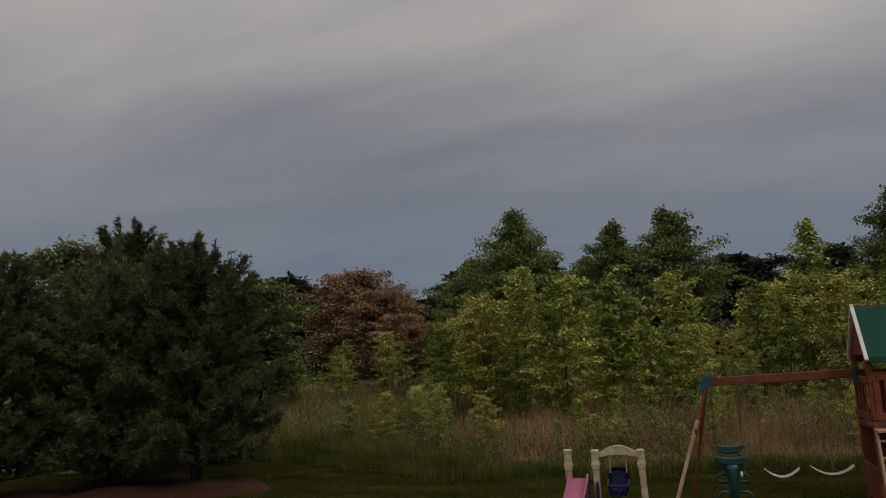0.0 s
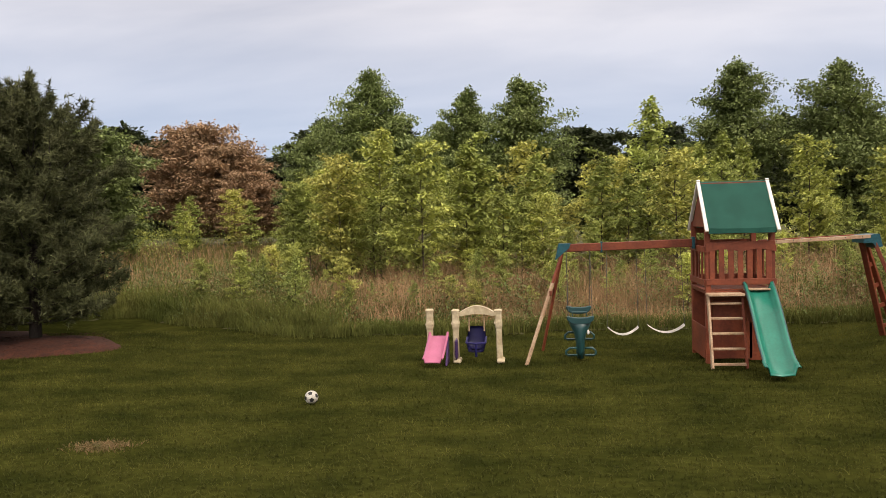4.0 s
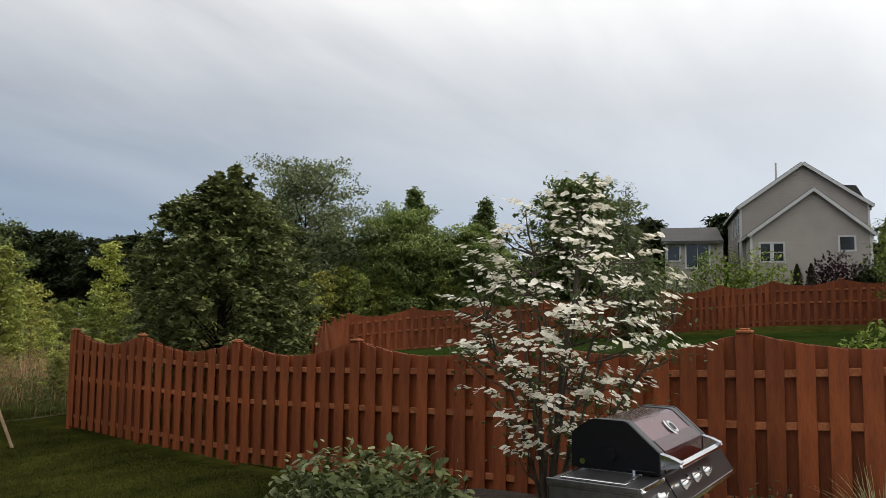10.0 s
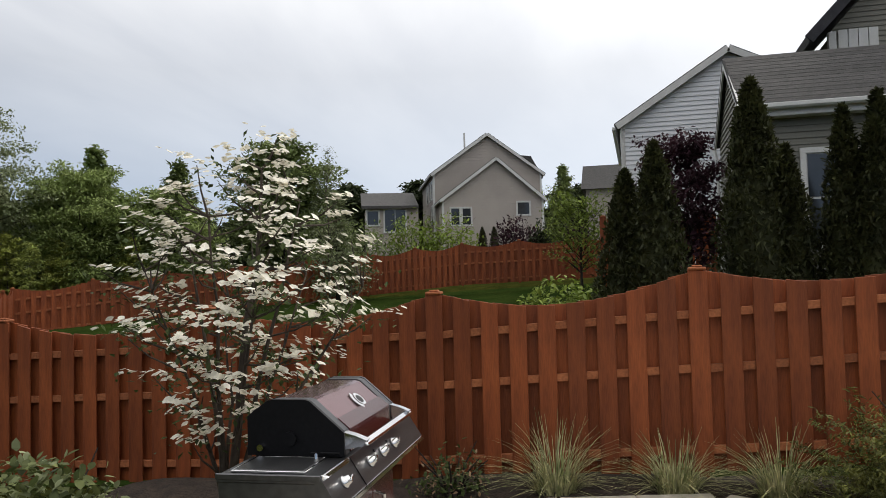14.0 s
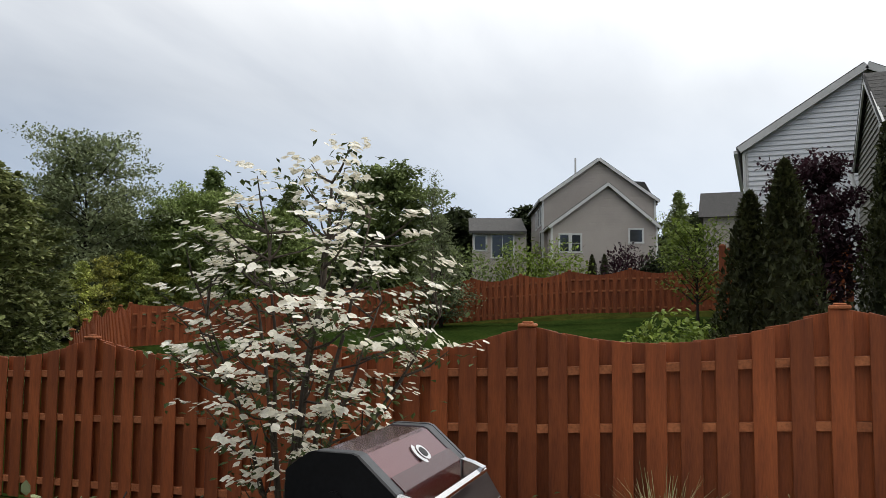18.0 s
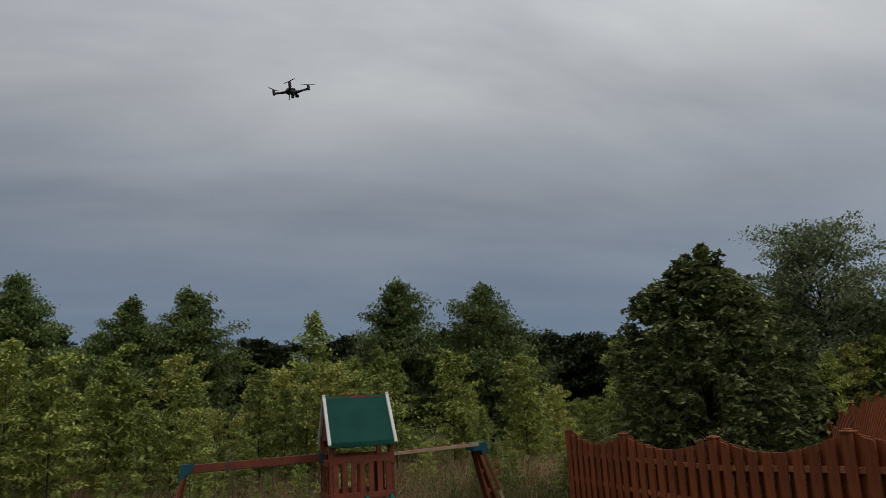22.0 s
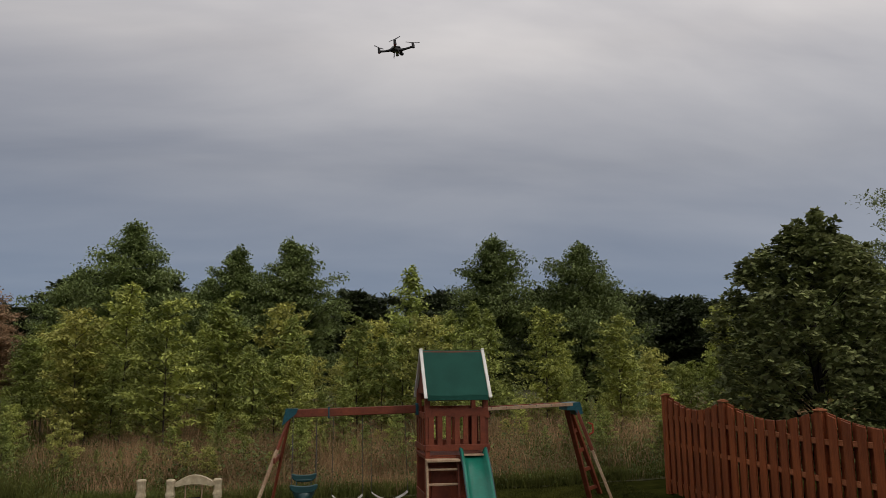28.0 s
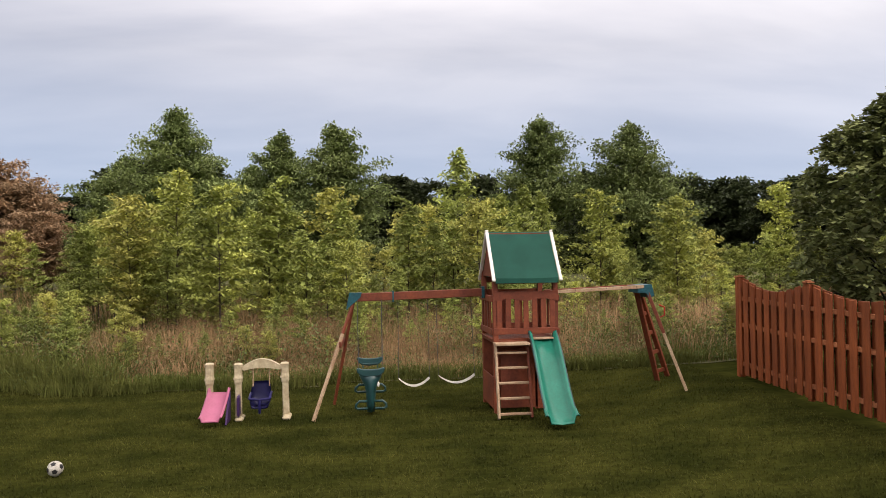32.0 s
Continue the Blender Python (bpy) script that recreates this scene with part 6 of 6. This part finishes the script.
def pine(seed, H, R, label, at, bare=0.05):
    rg = np.random.default_rng(seed)
    t = thing("pine_tree", label, "tree", at, "pines")
    bm = bmesh.new()
    tube([(0.03 * math.sin(math.pi * k / 8), 0.02 * math.sin(math.pi * k / 8), H * k / 8) for k in range(9)], [0.13 - 0.0144 * k for k in range(9)], 8, bm)
    stock = bm.verts[:]
    tufts, ends_ = [], []
    z = H * bare + 0.25
    while z < H * 0.97:
        u = z / H
        r = R * min(1.0, 1.75 * (1 - u) ** 0.8) * (0.80 + 0.20 * min(1, u * 5))
        k = 7 if u < 0.8 else 5
        a0 = rg.uniform(0, 6.28)
        for i in range(k):
            a = a0 + 2 * math.pi * i / k + rg.normal(0, 0.2)
            L = r * rg.uniform(0.6, 1.22)
            lift = L * (0.16 + 0.6 * u + 1.5 * u ** 4)
            p0, p2 = Vector((0, 0, z)), Vector((math.cos(a) * L, math.sin(a) * L, z + lift))
            tube([p0, p0.lerp(p2, 0.5) - Vector((0, 0, 0.06 * L)), p2], [0.022 * (1.2 - u), 0.014, 0.006], 5, bm, close=False)
            graft(bm, stock, len(bm.verts) - 15)
            nb = max(3, int(L / 0.11))
            for j in range(nb):
                w = 0.30 + 0.70 * (j + 1) / nb
                c = np.array(p0.lerp(p2, w))
                side = np.array([-math.sin(a), math.cos(a), 0.0])
                for twig_ in range(6):                 # side twigs, each a brush
                    o = c + side * rg.normal(0, 0.22) * (1.25 - w) * min(L, 1.4) + np.array([0, 0, rg.normal(0.03, 0.08)])
                    ax_ = np.array([math.cos(a), math.sin(a), 0.8]) + rg.normal(0, 0.4, 3)
                    for v_ in range(3):
                        tufts.append((o + ax_ * 0.045 * v_, ax_))
            ends_.append(np.array(p2))
        z += 0.24 + 0.08 * (1 - u)
    for i in range(7):                                 # upright leaders make a spiky top
        a, rr = i * 2.4, R * (0.08 + 0.10 * i)
        zt = H * (1.16 - 0.045 * i) * rg.uniform(0.97, 1.04)
        b0, b1 = Vector((math.cos(a) * rr, math.sin(a) * rr, zt - 1.25)), Vector((math.cos(a) * rr * 1.1, math.sin(a) * rr * 1.1, zt))
        tube([b0, b1], [0.02, 0.008], 5, bm, close=False)
        graft(bm, stock, len(bm.verts) - 10)
        for j in range(95):
            w = rg.uniform(0, 1)
            tufts.append((np.array(b0.lerp(b1, w)) + rg.normal(0, 1, 3) * np.array([0.10, 0.10, 0.04]) * (1.25 - 0.85 * w), np.array([0, 0, 1.0])))
        ends_.append(np.array(b1))
    part("trunk", bm, DARKBARK, t, smooth=True)
    C = np.array([c for c, _ in tufts]); D = np.array([d for _, d in tufts])
    per, ln = 9, 0.125
    C, D = np.repeat(C, per, 0), np.repeat(D, per, 0)
    dirs = D * 0.45 + rg.normal(0, 0.6, C.shape); dirs /= np.linalg.norm(dirs, axis=1)[:, None]
    sd = np.cross(dirs, rg.normal(0, 1, C.shape)); sd /= np.linalg.norm(sd, axis=1)[:, None]
    L = ln * rg.uniform(0.7, 1.3, len(C))[:, None]
    V = np.stack([C - sd * 0.012, C + sd * 0.012, C + dirs * L], 1).reshape(-1, 3)
    raw("needles", V, np.arange(len(V)).reshape(-1, 3), PINE, t)
    E = np.array([e for e in ends_ if e[2] > H * 0.35])
    V, F = [], []
    cb = bmesh.new()
    for e in E:
        l = rg.uniform(0.08, 0.16)
        tube([e, e + np.array([0, 0, l])], [0.014, 0.008], 4, cb, close=False)
    tagged(part("candles", cb, PINETIP, t, "pale upright spring candles"), kind="stuff")
    return t


pine(61, 4.95, 1.65, "dense white pine with a bushy crown in red mulch", spot(-10.65, 15.3))
pine(62, 5.9, 1.95, "dense white pine with pale candles in red mulch", spot(-14.2, 17.5))
pine(63, 4.7, 1.5, "dense white pine in red mulch", spot(-14.3, 13.4))
pine(67, 4.9, 1.7, "dense white pine filling the row in red mulch", spot(-13.4, 15.9))
pine(66, 4.5, 1.7, "bushy white pine between its taller neighbours in red mulch", spot(-12.4, 14.9))
pine(65, 4.9, 1.6, "dense white pine at the end of the mulch bed", spot(-16.6, 8.4))
tree("spruce_tree", "dark brownish spruce shrub between the pines", 64, 2.6, 1.5, 0.03, 110, CONE, 26, 0.09, SPRUCE, DARKBARK, rise=0.1, category="tree", at=spot(-14.9, 12.0), narrow=0.3, twigs=4.5)

# ---- maple, arborvitae and the plum behind the fence ----
mp = thing("maple_tree", "round dense dark-leaved maple behind the fence", "tree", spot(9.88, 13.2))
rg = np.random.default_rng(71)
MH, MR = 4.95, 1.86


def maple_edge(u, a):
    """Crown radius at a share u of the height: widest low down, drawn up into a point, with lobes."""
    egg = float(np.interp(u, (0.0, 0.10, 0.25, 0.45, 0.65, 0.80, 0.92, 1.0), (0.62, 0.86, 1.0, 1.0, 0.90, 0.70, 0.40, 0.10)))
    return MR * egg * (1 + 0.07 * math.sin(3 * a + 7 * u) + 0.05 * math.sin(5 * a - 11 * u + 1))


bm = tube([(0, 0, 0), (0.03, 0.0, 0.6), (0.03, 0.0, 1.2), (0.02, 0.02, 2.2), (0.0, 0.04, 3.2), (0.0, 0.02, 4.2), (0.02, 0.0, 5.0)], [0.13, 0.12, 0.11, 0.09, 0.07, 0.04, 0.015], 8)
stock = bm.verts[:]
tufts = []
for k in range(680):
    u = ((k + rg.uniform(0, 1)) / 680) ** 1.12
    a = k * 2.39996 + rg.normal(0, 0.25)
    deep = 1.0 if k % 5 else rg.uniform(0.5, 0.85)
    r = maple_edge(u, a) * deep * rg.uniform(0.88, 1.04)
    c = np.array([math.cos(a) * r, math.sin(a) * r, 0.35 + u * (MH - 0.35)])
    tufts.append((c, 0.15 * rg.uniform(0.7, 1.35)))
    if k % 8 == 0:
        tube([(0, 0, max(0.3, c[2] - 0.5 * r - 0.2)), tuple(c * np.array([0.55, 0.55, 1]) - np.array([0, 0, 0.15])), tuple(c)], [0.03 * (1.2 - u), 0.018 * (1.2 - u), 0.005], 5, bm, close=False)
        graft(bm, stock, len(bm.verts) - 15)
for k in range(14):                                      # shoots that break the outline at the top
    a, u = k * 2.4, rg.uniform(0.72, 1.0)
    r = maple_edge(u, a) * 0.85
    for j in range(3):
        tufts.append((np.array([math.cos(a) * r, math.sin(a) * r, 0.45 + u * (MH - 0.35) + 0.15 * j]), 0.12 - 0.025 * j))
part("trunk", bm, DARKBARK, mp, smooth=True)
P = []
for c, r in tufts:                                       # leaves lie on the upper side of each tuft, hanging outward
    g = rg.normal(0, 1, (46, 3)); g /= np.linalg.norm(g, axis=1)[:, None]
    g[:, 2] = np.abs(g[:, 2]) * 1.15 - 0.35
    P.append(c + g * r * rg.uniform(0.6, 1.05, (46, 1)) * np.array([1.0, 1.0, 0.72]))
P = np.concatenate(P)
V, F = leaves(P, 0.105, rg, droop=0.12, narrow=0.8, flatness=0.55)
V2, F2 = leaves(P[::5] * np.array([0.66, 0.66, 0.96]), 0.17, rg, droop=0.2, narrow=0.8, flatness=0.4)
V, F = np.concatenate([V, V2]), np.concatenate([F, F2 + len(V)])
raw("crown", V, F, MAPLE, mp)


def arbor(seed, H, R, at, label):
    rg = np.random.default_rng(seed)
    t = thing("arborvitae", label, "tree", at, "arborvitae hedge")
    bm = tube([(0, 0, 0), (0, 0, H * 0.9)], [0.07, 0.01], 7)
    part("trunk", bm, DARKBARK, t)
    us = [k / 12 for k in range(13)]
    part("inner_foliage", tube([(0, 0, 0.12 + u * H * 0.93) for u in us], [max(0.01, R * 0.74 * (1 - u ** 1.7) ** 0.75) for u in us], 12), ARBOR, t, "dense dark inner foliage", smooth=True)
    n = int(12000 * H * R / 3)
    u = rg.uniform(0, 1, n) ** 0.8
    a = rg.uniform(0, 2 * math.pi, n)
    r = R * (1 - u ** 1.7) ** 0.75 * rg.uniform(0.72, 1.06, n) * (1 + 0.10 * np.sin(a * 3 + u * 9 + seed) + 0.07 * np.sin(a * 7 + u * 22))
    P = np.column_stack([np.cos(a) * r, np.sin(a) * r, 0.1 + u * H * 0.98])
    V, F = leaves(P, 0.085, rg, droop=-0.7, narrow=0.45, flatness=0.1)
    raw("foliage", V, F, ARBOR, t)
    return t


for i, (x, y, H, R) in enumerate(((9.9, 0.16, 3.05, 0.50), (9.5, -0.20, 3.35, 0.50), (10.5, -1.45, 4.2, 0.62), (10.6, -1.85, 3.3, 0.52), (10.5, -2.52, 3.75, 0.44), (10.7, -2.98, 3.95, 0.5), (10.3, -2.82, 3.55, 0.5), (10.6, -3.7, 3.9, 0.55))):
    arbor(80 + i, H, R, spot(x, y, dz=0.15), "tall dark green arborvitae in a row behind the fence")
tree("plum_tree", "purple-leaved plum tree between the arborvitae", 90, 4.1, 0.85, 0.33, 50, OVAL, 14, 0.085, PLUM, DARKBARK, rise=1.2, trunk_r=0.06, at=spot(15.2, -0.95), flatness=0.3)
tree("pear_tree", "small yellow-green ornamental tree by the neighbouring fence", 91, 3.1, 1.35, 0.22, 56, ROUND, 6, 0.09, SHRUB, DARKBARK, rise=0.9, trunk_r=0.06, at=spot(27.5, 2.0, dz=0.15), flatness=0.3)
tree("sapling", "slender pale young tree with thin foliage", 92, 6.4, 1.4, 0.15, 50, CONE, 5, 0.06, GREYLEAF, BARK, rise=0.9, trunk_r=0.04, at=spot(28.5, 11.9), flatness=0.3)
tree("larch_tree", "feathery green tree hanging over the neighbouring fence", 93, 4.6, 1.7, 0.08, 60, CONE, 12, 0.11, GREYLEAF, DARKBARK, rise=0.05, trunk_r=0.07, at=spot(29.6, 12.0), flatness=0.5)
for i, (x, y, r, h, m, lab) in enumerate(((50, 7.9, 1.4, 2.2, PLUM, "dark purple shrub against the grey house"), (50, 12.3, 2.2, 2.4, SHRUB, "green shrub against the grey house"), (50.5, 4.0, 1.2, 1.6, PLUM, "low purple shrub beside the grey house"),
                                          (50.0, 6.2, 0.9, 1.7, DARKLEAF, "small dark green shrub"), (49, 14.5, 2.0, 2.6, SHRUB, "green shrub by the sun room"), (47, 17.5, 2.2, 2.6, MIDLEAF, "green shrub by the sun room"))):
    bush("shrub", lab, 100 + i, spot(x, y, dz=0.9), r * 1.15, h * 1.35, 1300, 0.28, m, shell=0.5, group="house shrubs")
for y in (10.2, 9.4):
    arbor(int(110 + y), 1.7, 0.35, spot(51, y, dz=1.1), "small dark conical evergreen by the grey house")

# ---- the trees beyond the lawn ----
tall = [(-8.1, 39.6, 10.3, 2.9, 120), (-3.3, 41, 9.3, 2.3, 121), (-0.4, 40, 9.6, 2.9, 122), (9.7, 39, 9.8, 2.9, 123), (14.2, 38, 9.4, 3.1, 124), (-11.3, 42, 8.0, 2.6, 127), (27.3, 28.8, 10.2, 3.2, 125), (-5.2, 46, 8.2, 2.6, 126), (15.6, 40, 7.2, 2.6, 128), (24.6, 31.5, 8.6, 3.1, 129), (31.5, 26.0, 7.9, 2.9, 130), (34.5, 23.2, 7.6, 2.6, 131)]
for x, y, top, R, sd in tall:
    h0 = float(height(x, y))
    tree("tall_tree", "tall green woodland tree rising over the saplings", sd, top - h0, R, 0.12, 92, OAK if sd not in (125, 130) else OVAL, 30 if sd != 125 else 22, 0.16, GREYLEAF if sd == 125 else WOODLEAF if sd > 128 else MIDLEAF, DARKBARK,
         rise=0.55, trunk_r=0.13, squash=0.5, group="woodland trees", at=spot(x, y), flatness=0.35, jitter=0.4, spray=0.088, twigs=3.4 if sd != 125 else 2.6)
protos = []
for i in range(7):
    gold = i == 3
    protos.append(tree("sapling", "young yellow-green sapling in the meadow", 140 + i, 4.4, 0.85 if i != 2 else 0.62, 0.18, 34, (OVAL, OAK, COLUMN)[i % 3], 18, 0.12, SAPGOLD if gold else SAPGREEN if i in (1, 2, 4) else SAPLEAF, BARK,
                       rise=0.5, trunk_r=0.032, squash=0.34, group="saplings", at=spot(-2.2 + 2.1 * i, 24.0 + 0.6 * (i % 3), s=0.95), flatness=0.5, jitter=0.5, twigs=2.6, spray=0.12, core=16))
rg = np.random.default_rng(150)
spots = []
tries = 0
while len(spots) < 105 and tries < 9000:
    tries += 1
    x, y = rg.uniform(-11, 20), rg.uniform(21.8, 37)
    if x > 8 and y < 20 + (x - 8) * 0.9:
        continue
    if x < -5.5 and y < 23 - (x + 5.5) * 1.2:
        continue
    if all((x - a) ** 2 + (y - b) ** 2 > (0.80 + 0.028 * (y - 20)) ** 2 for a, b in spots):
        spots.append((x, y))
for k, (x, y) in enumerate(spots):
    s = (0.30 + 0.76 * rg.uniform(0, 1) ** 1.4) * (1.0 + 0.014 * (y - 20)) * (1 - 0.28 * float(ss(6, 9, x)))
    copy_thing(protos[int(rg.integers(0, 7))], spot(x, y, rg.uniform(0, 6.28), s))
for k in range(60):                                      # seedlings standing in the tall grass
    x = rg.uniform(-10, 9)
    copy_thing(protos[int(rg.integers(0, 7))], spot(x, float(meadow_edge(x)) + rg.uniform(1.2, 6.5), rg.uniform(0, 6.28), rg.uniform(0.16, 0.42)))
copy_thing(protos[1], spot(4.4, 31, 0.4, 1.55))
for k, (x, y, s) in enumerate(((-6.3, 24.5, 1.05), (-5.2, 25.5, 1.25), (-7.2, 26.0, 0.95), (-8.6, 29.0, 0.9), (-3.9, 23.0, 0.9), (-9.4, 31.0, 1.0))):
    copy_thing(protos[(3, 0, 5, 2, 6, 1)[k]], spot(x, y, k * 1.1, s))
copy_thing(protos[5], spot(18.2, 31.5, 1.4, 1.25))
for k, (x, y) in enumerate(((23.7, 25.1), (25.7, 26.0), (27.4, 26.2), (26.5, 24.2), (29.3, 25.3), (30.9, 25.4), (32.7, 25.3), (32.3, 23.6))):
    copy_thing(protos[(k * 3) % 7], spot(x, y, k * 1.3, 0.80 + 0.08 * (k % 3)))
# brush on the slope beyond the neighbour's fence
for k in range(44):
    x = rg.uniform(19, 44)
    copy_thing(protos[int(rg.integers(0, 7))], spot(x, 27 + rg.uniform(0, 9) - (x - 19) * 0.12, rg.uniform(0, 6.28), rg.uniform(0.55, 0.85)))
conifer = tree("conifer", "dense green conifer in the far wood edge", 160, 7.0, 1.9, 0.04, 80, CONE, 16, 0.20, MIDLEAF, DARKBARK, rise=0.2, trunk_r=0.1, squash=0.4, jitter=0.35, group="wood edge", at=spot(31, 30))
for x, y, s in ((33.5, 26.5, 1.25), (36.8, 24.0, 1.15), (29.2, 33, 1.25), (40, 26, 1.05), (25, 36, 0.9), (38, 31, 1.0), (65, 6.0, 1.15), (44, 22, 0.8)):
    copy_thing(conifer, spot(x, y, x, s))
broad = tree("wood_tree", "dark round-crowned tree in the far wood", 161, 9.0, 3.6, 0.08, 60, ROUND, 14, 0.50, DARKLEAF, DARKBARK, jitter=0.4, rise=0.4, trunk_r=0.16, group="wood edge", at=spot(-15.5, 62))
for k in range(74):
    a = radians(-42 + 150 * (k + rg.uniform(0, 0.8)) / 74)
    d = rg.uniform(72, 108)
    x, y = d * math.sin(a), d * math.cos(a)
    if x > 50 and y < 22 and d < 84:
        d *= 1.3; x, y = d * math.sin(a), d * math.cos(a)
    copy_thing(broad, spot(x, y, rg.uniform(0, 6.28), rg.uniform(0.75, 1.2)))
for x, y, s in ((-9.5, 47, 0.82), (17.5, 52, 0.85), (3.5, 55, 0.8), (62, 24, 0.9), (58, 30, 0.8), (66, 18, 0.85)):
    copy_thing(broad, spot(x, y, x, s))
rust = tree("russet_tree", "broad russet-leaved tree beyond the meadow", 162, 8.2, 3.6, 0.06, 80, ROUND, 18, 0.26, RUSTLEAF, DARKBARK, rise=0.4, trunk_r=0.14, group="wood edge", at=spot(-23.5, 53))
copy_thing(rust, spot(-20.0, 50, 1.0, 0.78))
copy_thing(rust, spot(-17.0, 46, 2.0, 0.55))
yellow = tree("woodland_tree", "broad yellow-green tree behind the pines", 163, 8.0, 3.2, 0.10, 80, OVAL, 18, 0.24, MIDLEAF, DARKBARK, rise=0.5, trunk_r=0.13, group="wood edge", at=spot(-26, 28.5))
for x, y, s in ((41.0, 20.0, 1.05), (-20.5, 27, 0.85), (-27, 33, 1.0), (-33, 17, 0.9), (-19.5, 33, 0.75), (-44, 34, 1.15), (-30, 40, 0.9)):
    copy_thing(yellow, spot(x, y, x, s))
for k, (x, y, s) in enumerate(((-20.4, 38, 0.8), (-18.6, 39.5, 0.7), (-17.0, 37.5, 0.75), (-15.4, 39, 0.85), (-13.8, 37, 0.7), (-12.4, 40, 0.9), (-22.5, 40, 0.9), (-16.2, 35, 0.6), (-19.5, 36, 0.6))):
    copy_thing(protos[k % 7], spot(x, y, x, s))
